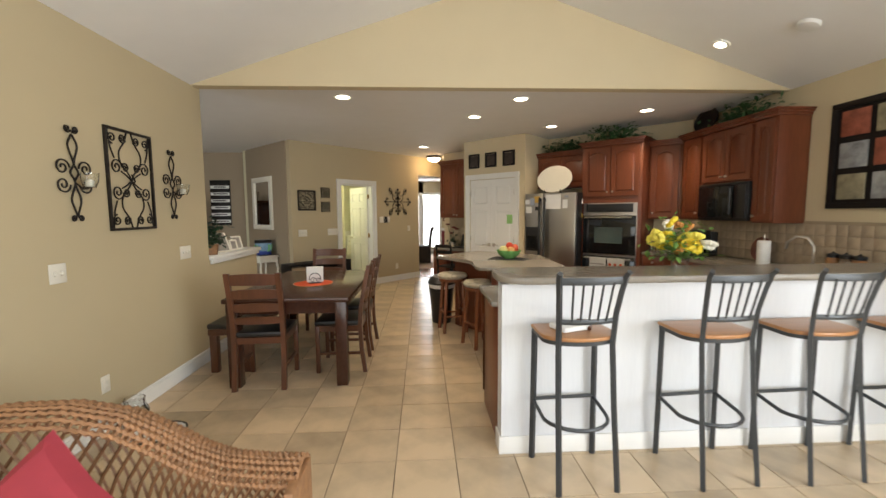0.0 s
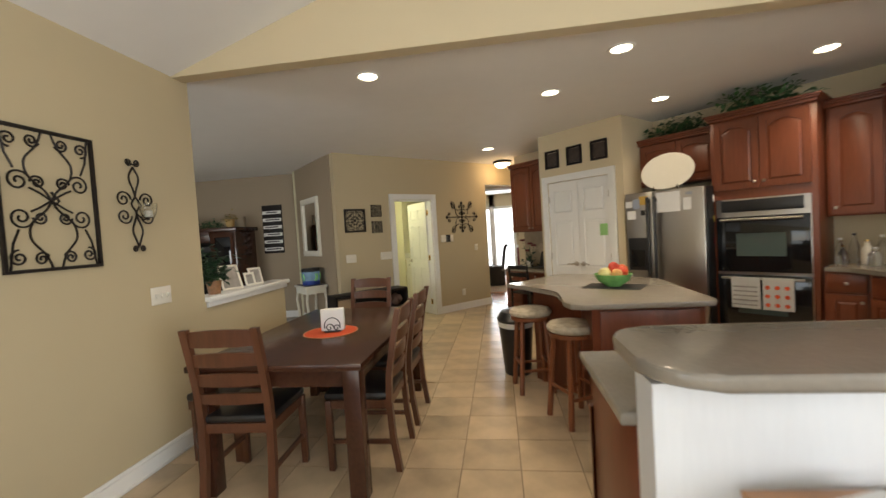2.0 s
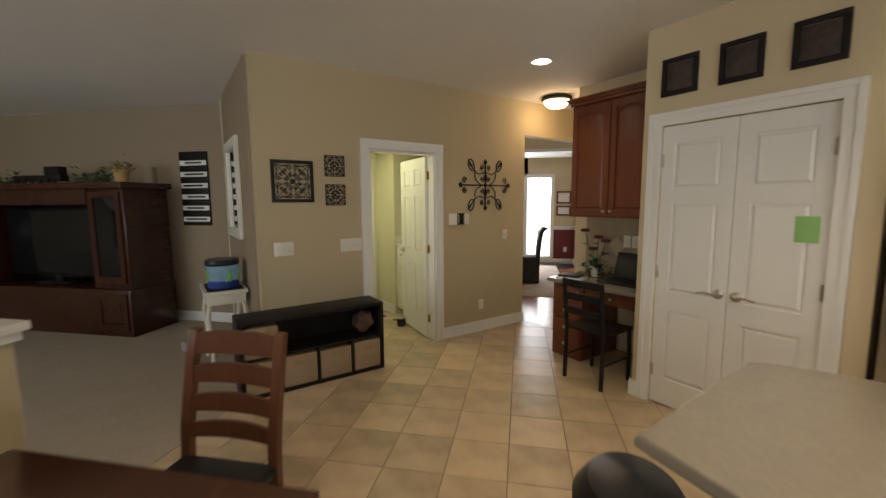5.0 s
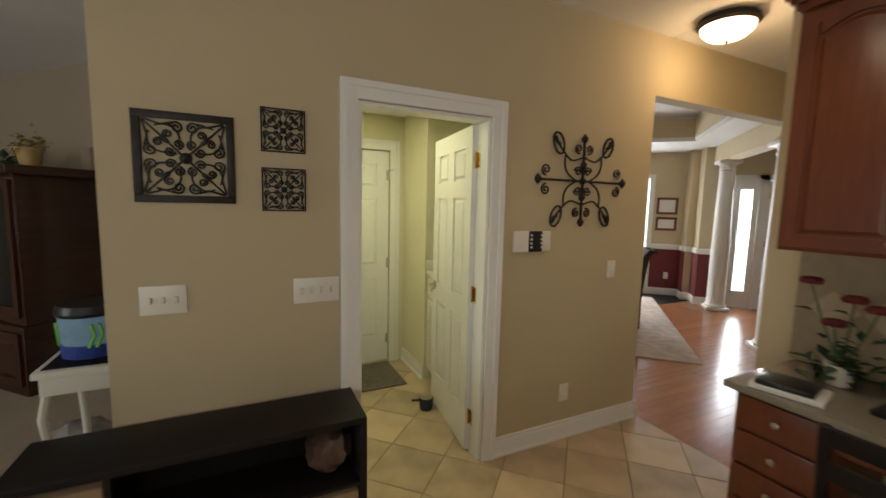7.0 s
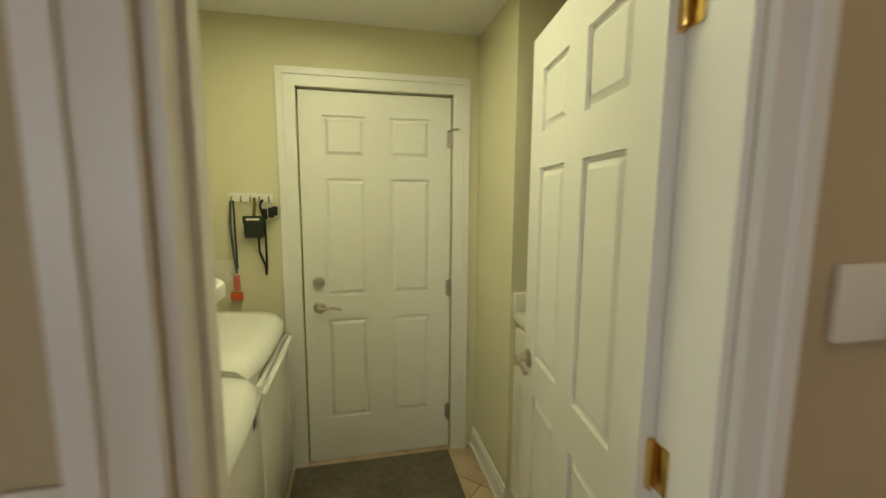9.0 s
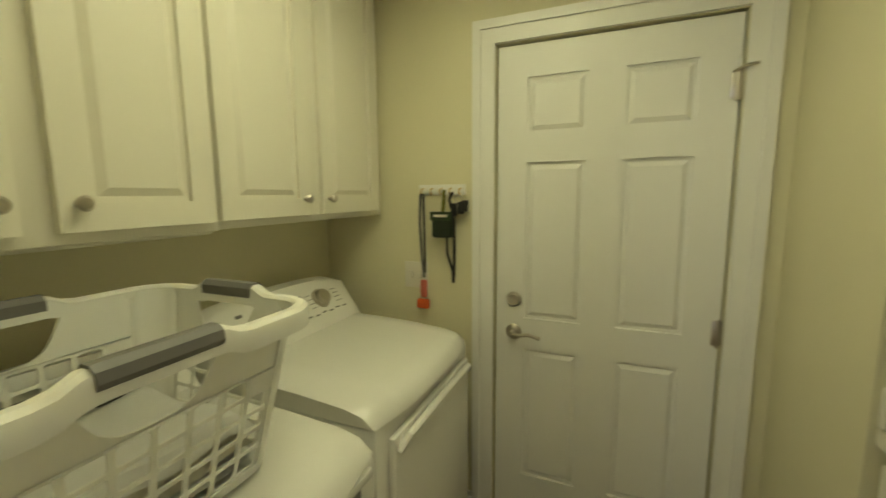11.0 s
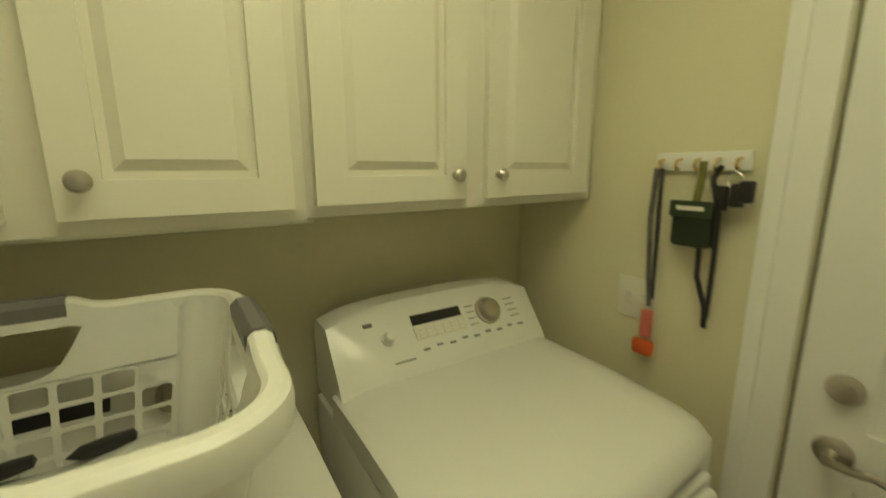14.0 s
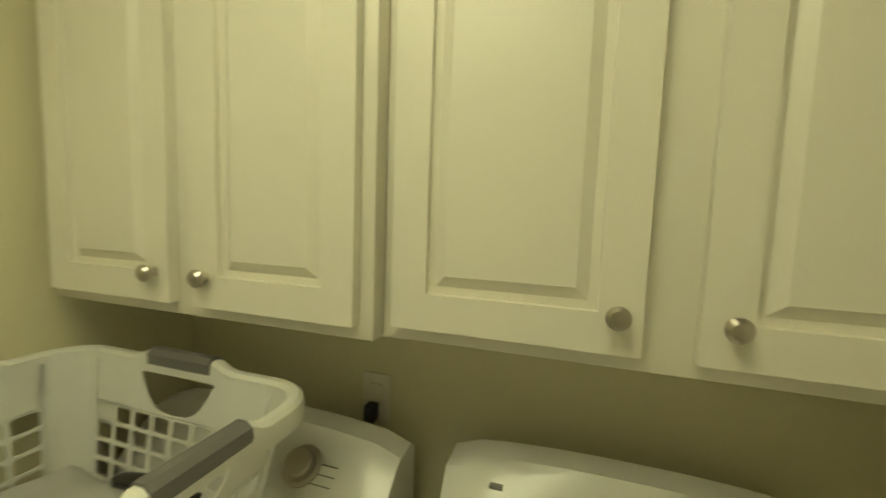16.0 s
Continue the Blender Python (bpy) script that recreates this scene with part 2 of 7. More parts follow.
def panel_leaf(w, h, panels, t=0.035, arch=0.0, both=True):
    """A framed leaf, front towards -y, with sunk fields that hold raised panels (x0, x1, z0, z1)."""
    bm = bmesh.new()
    k = 0.012
    box(bm, 0.002, k, 0.002, w - 0.002, t - (k if both else 0), h - 0.002)
    xs = sorted({0, w, *[v for p in panels for v in p[:2]]})
    zs = sorted({0, h, *[v for p in panels for v in p[2:4]]})
    for i in range(len(xs) - 1):
        for j in range(len(zs) - 1):
            cx, cz = (xs[i] + xs[i + 1]) / 2, (zs[j] + zs[j + 1]) / 2
            if any(p[0] < cx < p[1] and p[2] < cz < p[3] for p in panels):
                continue
            box(bm, xs[i], 0, zs[j], xs[i + 1], t, zs[j + 1])
    for x0, x1, z0, z1 in panels:
        g = 0.012
        sides = [(-1, 0.0)] + ([(1, t)] if both else [])
        for s, y in sides:
            y0 = k if s < 0 else t - k
            outer = [(x0 + g, z0 + g), (x1 - g, z0 + g), (x1 - g, z1 - g), (x0 + g, z1 - g)]
            b = 0.017
            if arch:
                kk = 9
                top = [(x1 - g + (x0 - x1 + 2 * g) * i / kk, z1 - g - arch + arch * math.sin(math.pi * i / kk)) for i in range(kk + 1)]
                outer = outer[:2] + top
                cx = (x0 + x1) / 2
                inner = [(cx + (x - cx) * (1 - 2 * b / (x1 - x0)), z + (b if z < (z0 + z1) / 2 else -b)) for x, z in outer]
            else:
                inner = [(x0 + g + b, z0 + g + b), (x1 - g - b, z0 + g + b), (x1 - g - b, z1 - g - b), (x0 + g + b, z1 - g - b)]
            vo = [bm.verts.new((x, y0, z)) for x, z in outer]
            vi = [bm.verts.new((x, y0 + s * 0.0105, z)) for x, z in inner]
            n = len(vo)
            bm.faces.new(vi)
            for i in range(n):
                bm.faces.new((vo[i], vo[(i + 1) % n], vi[(i + 1) % n], vi[i]))
            if arch:
                # spandrel beside the arch, level with the frame
                for a, b2 in zip(top, top[1:]):
                    yy = 0.0 if s < 0 else t
                    q = [bm.verts.new(p) for p in ((a[0], yy, a[1] + g), (b2[0], yy, b2[1] + g), (b2[0], yy, z1 + 0.001), (a[0], yy, z1 + 0.001))]
                    bm.faces.new(q)
                    q = [bm.verts.new(p) for p in ((a[0], yy, a[1] + g), (b2[0], yy, b2[1] + g), (b2[0], y0, b2[1] + g), (a[0], y0, a[1] + g))]
                    bm.faces.new(q)
    return bm


def shift(bm, x=0, y=0, z=0):
    bmesh.ops.translate(bm, vec=(x, y, z), verts=bm.verts[:])
    return bm


def knob(r=0.015):
    m = pose(0, 0, 0, 90)
    return lathe(bmesh.new(), [(r * 0.55, 0), (r * 0.4, r * 0.7), (r * 0.95, r * 1.1), (r * 1.05, r * 1.5), (r * 0.7, r * 1.9), (0.001, r * 2.0)], 14, m)


def cabinet(name, label, m, w, d, z0, z1, doors=(), drawers=(), material=None, knobs=None, crown=False, arch=0.0, group="", toe=0.0):
    """A cabinet unit: front at y = 0 towards -y, back at y = d. doors: (x0, x1, z0, z1, side of the knob, its height)."""
    material, knobs = material or CHERRY, knobs or NICKEL
    ob = thing(name, label, "cabinet", m, group)
    part("body", B((0, 0, z0 + toe, w, d, z1), bev=0.002), material, ob)
    if toe:
        part("toe_kick", B((0.01, 0.06, z0, w - 0.01, d, z0 + toe)), BLACKWOOD, ob)
    for x0, x1, a, b, side, kz in doors:
        f = 0.055
        leaf = part("door", shift(panel_leaf(x1 - x0, b - a, [(f, x1 - x0 - f, f, b - a - f)], 0.02, arch, False), x0, -0.021, a), material, ob)
        kx = x1 - 0.032 if side == "r" else x0 + 0.032
        part("knob", shift(knob(), kx, -0.021, kz), knobs, leaf, "satin nickel knob")
    for x0, x1, a, b in drawers:
        dr = part("drawer_front", B((x0, -0.021, a, x1, -0.001, b), bev=0.006), material, ob)
        part("knob", shift(knob(), (x0 + x1) / 2, -0.021, (a + b) / 2), knobs, dr, "satin nickel knob")
    if crown:
        bm = bmesh.new()
        for i, (o, za, zb) in enumerate(((0.012, 0, 0.03), (0.03, 0.03, 0.05), (0.045, 0.05, 0.07))):
            box(bm, -o, -0.02 - o, z1 + za, w + o, d, z1 + zb, bev=0.004)
        part("crown_moulding", bm, material, ob)
    return ob


def six_panel(w, h):
    rows = ((0.25, 0.82), (0.95, 1.58), (1.69, h - 0.12))
    return [(x0 * w, x1 * w, z0, z1) for z0, z1 in rows for x0, x1 in ((0.145, 0.42), (0.58, 0.855))]


def casing(name, m, w, h, y0, label, wide=0.09):
    """A door frame: casing round an opening from x = 0 to w, face at y0 - 0.02."""
    bm = bmesh.new()
    for t, o in ((0.018, 0.0), (0.026, 0.055)):
        a = o
        box(bm, -wide, y0 - t, 0, -a * 0.999 - 0.002, y0, h + wide)
        box(bm, w + a + 0.002, y0 - t, 0, w + wide, y0, h + wide)
        box(bm, -a - 0.002, y0 - t, h + a + 0.002, w + a + 0.002, y0, h + wide)
    return struct(name, bm, WHITE, label, "door frame", m)


def hinge(parent, x, y, z, material):
    part("hinge", B((x - 0.018, y - 0.004, z - 0.045, x + 0.018, y, z + 0.045), bev=0.002), material, parent)
    part("hinge_pin", T([(x, y - 0.008, z - 0.05), (x, y - 0.008, z + 0.05)], r=0.007, seg=8), material, parent)


def lever(parent, x, y, z, way, s=-1):
    """A lever handle on a face at y, reaching out by s, pointing way along x."""
    m = pose(x, y, z, 90 if s < 0 else -90)
    hd = part("handle", lathe(bmesh.new(), [(0.032, 0), (0.033, 0.006), (0.024, 0.012), (0.011, 0.016), (0.011, 0.05), (0.001, 0.052)], 18, m), NICKEL, parent, "satin nickel lever")
    part("lever", T([(x, y + s * 0.045, z), (x + way * 0.03, y + s * 0.05, z), (x + way * 0.07, y + s * 0.048, z + 0.006), (x + way * 0.115, y + s * 0.046, z - 0.006)], r=0.008, seg=8), NICKEL, hd)


def wall_plate(name, label, m, w, h, switches=0, outlet=False):
    ob = thing(name, label, "outlet" if outlet else "switch", m)
    part("plate", B((-w / 2, -0.006, -h / 2, w / 2, 0, h / 2), bev=0.003), PLATE, ob)
    for i in range(switches):
        x = (i - (switches - 1) / 2) * 0.046
        part("toggle_slot", B((x - 0.007, -0.0068, -0.014, x + 0.007, -0.0045, 0.014)), SLOT, ob)
        part("toggle", B((x - 0.005, -0.018, -0.010, x + 0.005, -0.005, 0.012), bev=0.002), PLATE, ob)
    if outlet:
        for z in (-0.02, 0.02):
            part("socket", B((-0.017, -0.009, z - 0.014, 0.017, -0.005, z + 0.014), bev=0.003), PLATE, ob)
    return ob


# ---- structure ----
struct("wall_left", B((-2.27, -2.7, 0, -2.15, -1.3, 2.72), (-2.27, 0.5, 0, -2.15, 4.44, 2.72), (-2.27, -1.3, 2.25, -2.15, 0.5, 2.72)), TAN, "tan painted wall with iron wall art")
half = struct("half_wall", B((-2.27, 4.44, 0, -2.15, 5.62, 1.005)), TAN, "low tan half wall open to the living room")
part("cap", B((-2.30, 4.445, 1.007, -2.10, 5.66, 1.047), bev=0.008), WHITE, half, "white wooden cap")
part("cap_moulding", B((-2.146, 4.445, 0.965, -2.122, 5.64, 1.004), bev=0.006), WHITE, half)
# the gap at y -1.9 to 0.7 is unseen, added beside the right lamp
struct("wall_right", B((3.8, -2.7, 0, 3.92, -1.9, 2.72), (3.8, 0.7, 0, 3.92, 5.9, 2.72), (3.8, -1.9, 0, 3.92, 0.7, 0.6), (3.8, -1.9, 2.4, 3.92, 0.7, 2.72)), CREAM, "cream painted kitchen wall above tile")
bm = B((-2.27, -2.82, 0, -1.6, -2.7, 3.8), (3.2, -2.82, 0, 3.92, -2.7, 3.8), (-1.6, -2.82, 0, 3.2, -2.7, 0.45), (-1.6, -2.82, 2.5, 3.2, -2.7, 3.8))
struct("wall_south", bm, TAN, "tan wall with a wide window")
win = struct("window_1", B((-1.6, -2.8, 0.45, 3.2, -2.74, 0.53), (-1.6, -2.8, 2.42, 3.2, -2.74, 2.5), (-1.6, -2.8, 0.53, -1.52, -2.74, 2.42),
             (3.12, -2.8, 0.53, 3.2, -2.74, 2.42), (-0.03, -2.8, 0.53, 0.05, -2.74, 2.42), (1.55, -2.8, 0.53, 1.63, -2.74, 2.42)), WHITE, "wide white framed window", "window")
# vaulted ceiling over the sitting end, and the gable
bm = bmesh.new()
for xa, za, xb, zb in ((-2.27, 2.66, 0.83, 3.70), (0.83, 3.70, 3.92, 2.66)):
    q = [bm.verts.new(p) for p in ((xa, -2.82, za), (xb, -2.82, zb), (xb, 4.283, zb), (xa, 4.283, za),
                                   (xa, -2.82, za + 0.1), (xb, -2.82, zb + 0.1), (xb, 4.283, zb + 0.1), (xa, 4.283, za + 0.1))]
    for f in ((0, 1, 2, 3), (4, 5, 6, 7), (0, 1, 5, 4), (2, 3, 7, 6), (0, 3, 7, 4), (1, 2, 6, 5)):
        bm.faces.new([q[i] for i in f])
struct("ceiling_vault", bm, CEIL, "white vaulted ceiling", "ceiling")
bm = bmesh.new()
a = [bm.verts.new((x, y, z)) for y in (4.286, 4.40) for x, z in ((-2.27, 2.695), (3.92, 2.695), (3.92, 2.80), (0.83, 3.84), (-2.27, 2.80))]
bm.faces.new(a[:5]), bm.faces.new(a[5:])
for i in range(5):
    bm.faces.new((a[i], a[(i + 1) % 5], a[5 + (i + 1) % 5], a[5 + i]))
struct("wall_gable", bm, CREAM, "cream gable wall above the flat ceiling")
bm = prism(bmesh.new(), [(-8.7, 1.9), (-2.20, 1.9), (-2.20, 4.403), (3.95, 4.403), (3.95, 5.75), (0.03, 9.67), (-4.1, 13.7), (-8.7, 13.7)], 2.735, 2.86)
struct("ceiling_kitchen", bm, CEIL, "flat white kitchen and living room ceiling", "ceiling")

# slanted walls, in u and n
bm = B((3.64, 6.797, 0, 4.645, 6.917, 2.74), (5.397, 6.797, 0, 6.715, 6.917, 2.74), (4.645, 6.797, 2.035, 5.397, 6.917, 2.74),
       (6.715, 6.797, 2.33, 9.4, 6.917, 2.74))
struct("wall_slanted", bm, TAN, "tan wall with a doorway to the laundry", m=R45)
bm = B((6.78, 1.25, 0, 6.90, 6.06, 2.74), (6.90, 5.94, 0, 9.6, 6.06, 2.74))
struct("wall_back", bm, CREAM, "cream slanted wall behind the kitchen cabinets", m=R45)
bm = B((5.985, 3.59, 0, 6.08, 3.78, 2.74), (5.985, 4.72, 0, 6.08, 4.86, 2.74), (5.985, 3.78, 2.05, 6.08, 4.72, 2.74),
       (6.08, 3.59, 0, 6.78, 3.67, 2.74), (6.08, 4.78, 0, 6.78, 4.86, 2.74))
struct("wall_pantry", bm, CREAM, "cream corner pantry wall", m=R45)
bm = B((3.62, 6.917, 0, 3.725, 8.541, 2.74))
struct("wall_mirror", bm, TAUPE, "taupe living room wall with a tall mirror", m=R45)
bm = B((3.728, 6.92, 0, 3.738, 8.538, 2.36))
struct("wall_laundry_left", bm, YELLOW, "pale yellow laundry wall", m=R45)
bm = B((3.62, 8.541, 0, 4.574, 8.66, 2.74), (5.384, 8.541, 0, 5.65, 8.66, 2.74), (4.574, 8.541, 2.04, 5.384, 8.66, 2.74),
       (5.53, 8.0, 0, 5.65, 8.54, 2.74), (5.65, 8.0, 0, 6.42, 8.12, 2.74), (6.30, 6.92, 0, 6.42, 8.0, 2.74),
       (3.74, 6.92, 0, 4.55, 6.926, 2.36), (5.49, 6.92, 0, 6.30, 6.926, 2.36), (4.55, 6.92, 2.13, 5.49, 6.926, 2.36))
struct("wall_laundry", bm, YELLOW, "pale yellow laundry walls with a garage doorway", m=R45)
struct("ceiling_laundry", B((3.73, 6.92, 2.36, 6.30, 8.54, 2.42)), CEIL, "low white laundry ceiling", "ceiling", m=R45)
# hall and dining room
struct("ceiling_hall", B((6.84, 5.9, 2.735, 9.6, 6.86, 2.86)), CEIL, "white hall ceiling", "ceiling", m=R45)
bm = B((-3.2, 9.0, 2.93, 8.0, 16.0, 3.05), (-3.2, 13.3, 2.56, 1.42, 14.6, 2.93), (-3.2, 10.9, 2.56, -2.0, 13.3, 2.93), (1.0, 11.3, 2.56, 1.42, 13.3, 2.93))
struct("ceiling_dining", bm, CEIL, "white dining room tray ceiling", "ceiling")
struct("tray_band", B((-2.0, 13.28, 2.62, 1.0, 13.298, 2.88), (0.982, 11.3, 2.62, 0.998, 13.28, 2.88)), CREAM, "cream band inside the tray ceiling", "trim")
struct("column_beam", B((1.43, 10.2, 2.32, 1.68, 13.98, 2.93)), CREAM, "cream beam above the columns", "beam")
bm = B((-3.2, 14.6, 0, -0.95, 14.72, 2.93), (-0.10, 14.6, 0, 0.06, 14.72, 2.93), (0.62, 14.6, 0, 1.20, 14.72, 2.93), (-0.95, 14.6, 2.1, 0.62, 14.72, 2.93), (-0.95, 14.6, 0, 0.62, 14.72, 0.18),
       (1.20, 14.3, 0, 1.32, 14.72, 2.93), (1.32, 14.0, 0, 1.44, 14.42, 2.93), (1.44, 14.0, 0, 1.62, 14.12, 2.93), (-3.2, 10.9, 0, -3.08, 14.6, 2.93))
struct("wall_dining", bm, CREAM, "cream dining room wall above dark red", "wall")
struct("wall_dining_lower", B((0.66, 14.585, 0.1, 1.19, 14.598, 0.84), (1.185, 14.31, 0.1, 1.198, 14.585, 0.84), (1.31, 14.0, 0.1, 1.318, 14.31, 0.84), (1.325, 13.985, 0.1, 1.60, 13.998, 0.84)), RED, "dark red lower dining room wall", "wall")
struct("chair_rail", B((0.62, 14.56, 0.84, 1.20, 14.598, 0.93), (1.16, 14.30, 0.84, 1.199, 14.56, 0.93), (1.20, 14.275, 0.84, 1.31, 14.298, 0.93), (1.29, 13.975, 0.84, 1.318, 14.275, 0.93), (1.32, 13.965, 0.84, 1.62, 13.998, 0.93), bev=0.008), WHITE, "white chair rail", "trim")
struct("baseboard_dining", B((-3.0, 14.575, 0, 1.20, 14.599, 0.13), (1.175, 14.29, 0, 1.199, 14.575, 0.13), (1.20, 14.275, 0, 1.31, 14.299, 0.13), (1.295, 13.98, 0, 1.319, 14.275, 0.13), (1.32, 13.972, 0, 1.62, 13.999, 0.13), bev=0.005), WHITE, "white dining room skirting", "baseboard")
struct("wall_foyer", B((1.62, 14.0, 2.12, 5.0, 14.12, 2.93), (1.62, 14.0, 0, 1.68, 14.12, 2.12), (3.3, 14.0, 0, 5.0, 14.12, 2.93), (5.0, 5.0, 0, 5.12, 14.12, 2.93)), CREAM, "cream foyer wall round the front door", "wall")
for i, (xa, xb) in enumerate(((-0.95, -0.10), (0.06, 0.62))):
    w = tagged(new("window_%d" % (i + 2)), "tall bright white framed dining window", "window", kind="structure")
    part("window_frame", B((xa - 0.08, 14.57, 0.10, xa, 14.66, 2.18), (xb, 14.57, 0.10, xb + 0.08, 14.66, 2.18), (xa, 14.57, 2.10, xb, 14.66, 2.18), (xa, 14.57, 0.10, xb, 14.66, 0.18)), WHITE, w)
    part("muntin", B((xa + 0.26, 14.63, 0.18, xa + 0.285, 14.65, 2.10)), WHITE, w)
fd = tagged(new("door_5"), "white front door with glass sidelight and wreath", "door", kind="structure")
part("frame", B((1.68, 13.97, 0, 1.76, 14.06, 2.12), (2.08, 13.97, 0, 2.20, 14.06, 2.12), (3.14, 13.97, 0, 3.30, 14.06, 2.12), (1.76, 13.97, 2.04, 3.14, 14.06, 2.12)), WHITE, fd)
part("sidelight_rails", B((1.76, 13.99, 0, 2.08, 14.04, 0.28), (1.76, 13.99, 1.90, 2.08, 14.04, 2.04), (1.76, 13.99, 0.28, 1.84, 14.04, 1.90), (2.0, 13.99, 0.28, 2.08, 14.04, 1.90)), WHITE, fd)
part("door_leaf", shift(panel_leaf(0.92, 2.02, six_panel(0.92, 2.02), 0.04), 2.21, 14.0, 0.01), WHITE, fd)
for z in (0.25, 1.0, 1.75):
    part("hinge", B((2.195, 13.985, z, 2.225, 13.998, z + 0.1)), BRASS, fd)
struct("backdrop", B((-3.0, 15.6, -0.1, 3.4, 15.62, 3.0)), SKYG, "bright hazy daylight outside the front windows", "backdrop")
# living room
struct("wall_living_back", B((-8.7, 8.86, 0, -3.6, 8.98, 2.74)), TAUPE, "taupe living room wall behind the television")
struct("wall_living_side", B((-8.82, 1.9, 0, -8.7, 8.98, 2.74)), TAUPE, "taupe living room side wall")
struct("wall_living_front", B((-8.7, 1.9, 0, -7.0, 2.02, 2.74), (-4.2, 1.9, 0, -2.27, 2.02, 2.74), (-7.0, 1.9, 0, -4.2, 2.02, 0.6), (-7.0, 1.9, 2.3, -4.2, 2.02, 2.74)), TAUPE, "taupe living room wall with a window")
struct("floor_carpet", B((-8.7, 1.9, -0.05, -2.2, 9.0, 0.004)), CARPET, "beige living room carpet", "floor")
struct("ground", B((-40, -40, -0.3, 40, 60, -0.12)), mat("lawn_ground", (0.09, 0.12, 0.05), 0.95, vary=0.4, scale=2), "green lawn outside the house", "ground")
# ---- doors, frames, skirting ----
DOOR = R45 @ pose(4.645, 6.797, 0)
casing("door_frame_laundry", DOOR, 0.752, 2.035, 0, "white casing round the laundry doorway")
bm = B((0.0, 0.002, 0, 0.018, 0.118, 2.033), (0.734, 0.002, 0, 0.752, 0.118, 2.033), (0.018, 0.002, 2.015, 0.734, 0.118, 2.033),
       (0.018, 0.05, 0, 0.028, 0.08, 2.015))
struct("door_jamb_laundry", bm, WHITE, "white door jamb", "door frame", DOOR)
struct("door_frame_laundry_inner", B((-0.09, 0.13, 0, -0.002, 0.148, 2.125), (0.754, 0.13, 0, 0.842, 0.148, 2.125), (-0.002, 0.13, 2.037, 0.754, 0.148, 2.125)), WHITE, "white inner door casing", "door frame", DOOR)
# the open leaf stands square to the wall: local x runs into the laundry
for z in (0.232, 1.012, 1.812):
    struct("door_hinge_%d" % round(z * 10), B((0.7305, 0.083, z - 0.045, 0.7337, 0.117, z + 0.045), bev=0.001), BRASS, "polished brass hinge plate on the jamb", "hinge", DOOR)
leaf = tagged(done("door_1", panel_leaf(0.73, 2.0, six_panel(0.73, 2.0)), WHITE), "white six panel door standing open", "door", kind="structure")
leaf.matrix_world = R45 @ pose(5.384, 6.918, 0.012, 0, 0, 82.5)
for z in (0.22, 1.0, 1.80):
    hinge(leaf, 0.0, 0.02, z, BRASS)
lever(leaf, 0.67, 0.0, 0.93, -1, -1)
lever(leaf, 0.67, 0.035, 0.93, -1, 1)
# the garage door
GD = R45 @ pose(4.574, 8.541, 0)
casing("door_frame_garage", GD, 0.81, 2.04, 0, "white casing round the garage door")
gdoor = tagged(done("door_2", panel_leaf(0.796, 2.02, six_panel(0.796, 2.02), 0.04), WHITE), "white six panel door to the garage, closed", "door", kind="structure")
gdoor.matrix_world = GD @ pose(0.007, 0.012, 0.012)
struct("door_jamb_garage", B((0.001, 0.055, 0, 0.015, 0.119, 2.038), (0.795, 0.055, 0, 0.809, 0.119, 2.038), (0.015, 0.055, 2.036, 0.795, 0.119, 2.039)), WHITE, "white garage door jamb", "door frame", GD)
lever(gdoor, 0.075, 0, 0.89, 1)
part("deadbolt", lathe(bmesh.new(), [(0.030, 0), (0.031, 0.008), (0.024, 0.018), (0.022, 0.026), (0.001, 0.027)], 18, pose(0.075, 0, 1.03, 90)), NICKEL, gdoor, "satin nickel deadbolt")
for z in (0.22, 0.97, 1.80):
    hinge(gdoor, 0.79, 0.0, z, NICKEL)
part("door_stop", T([(0.775, -0.012, 1.84), (0.80, -0.03, 1.85), (0.83, -0.05, 1.85)], r=0.005), NICKEL, gdoor)
# the pantry doors: local x runs along -n
PD = R45 @ pose(5.985, 4.72, 0, 0, 0, -90)
casing("door_frame_pantry", PD, 0.94, 2.05, 0, "white casing round the pantry doors")
for i, x in enumerate((0.003, 0.472)):
    w = 0.465
    pl = [(0.085, w - 0.085, 0.20, 0.72), (0.085, w - 0.085, 0.86, 1.50), (0.085, w - 0.085, 1.60, 1.92)]
    d = tagged(done("door_3" if i == 0 else "door_4", panel_leaf(w, 2.035, pl), WHITE), "white panelled pantry door, closed", "door", kind="structure")
    d.matrix_world = PD @ pose(x, 0.01, 0.01)
    lever(d, w - 0.05 if i == 0 else 0.05, 0, 0.90, -1 if i == 0 else 1)
    for z in (0.25, 1.0, 1.8):
        hinge(d, 0.0 if i == 0 else w, 0, z, NICKEL)


def baseboard(name, m, x0, x1, y=0.0):
    bm = B((x0, y - 0.014, 0, x1, y, 0.10))
    box(bm, x0, y - 0.009, 0.10, x1, y, 0.125, bev=0.003)
    box(bm, x0, y - 0.024, 0, x1, y - 0.014, 0.02, bev=0.004)
    return struct(name, bm, WHITE, "white painted skirting board", "baseboard", m)


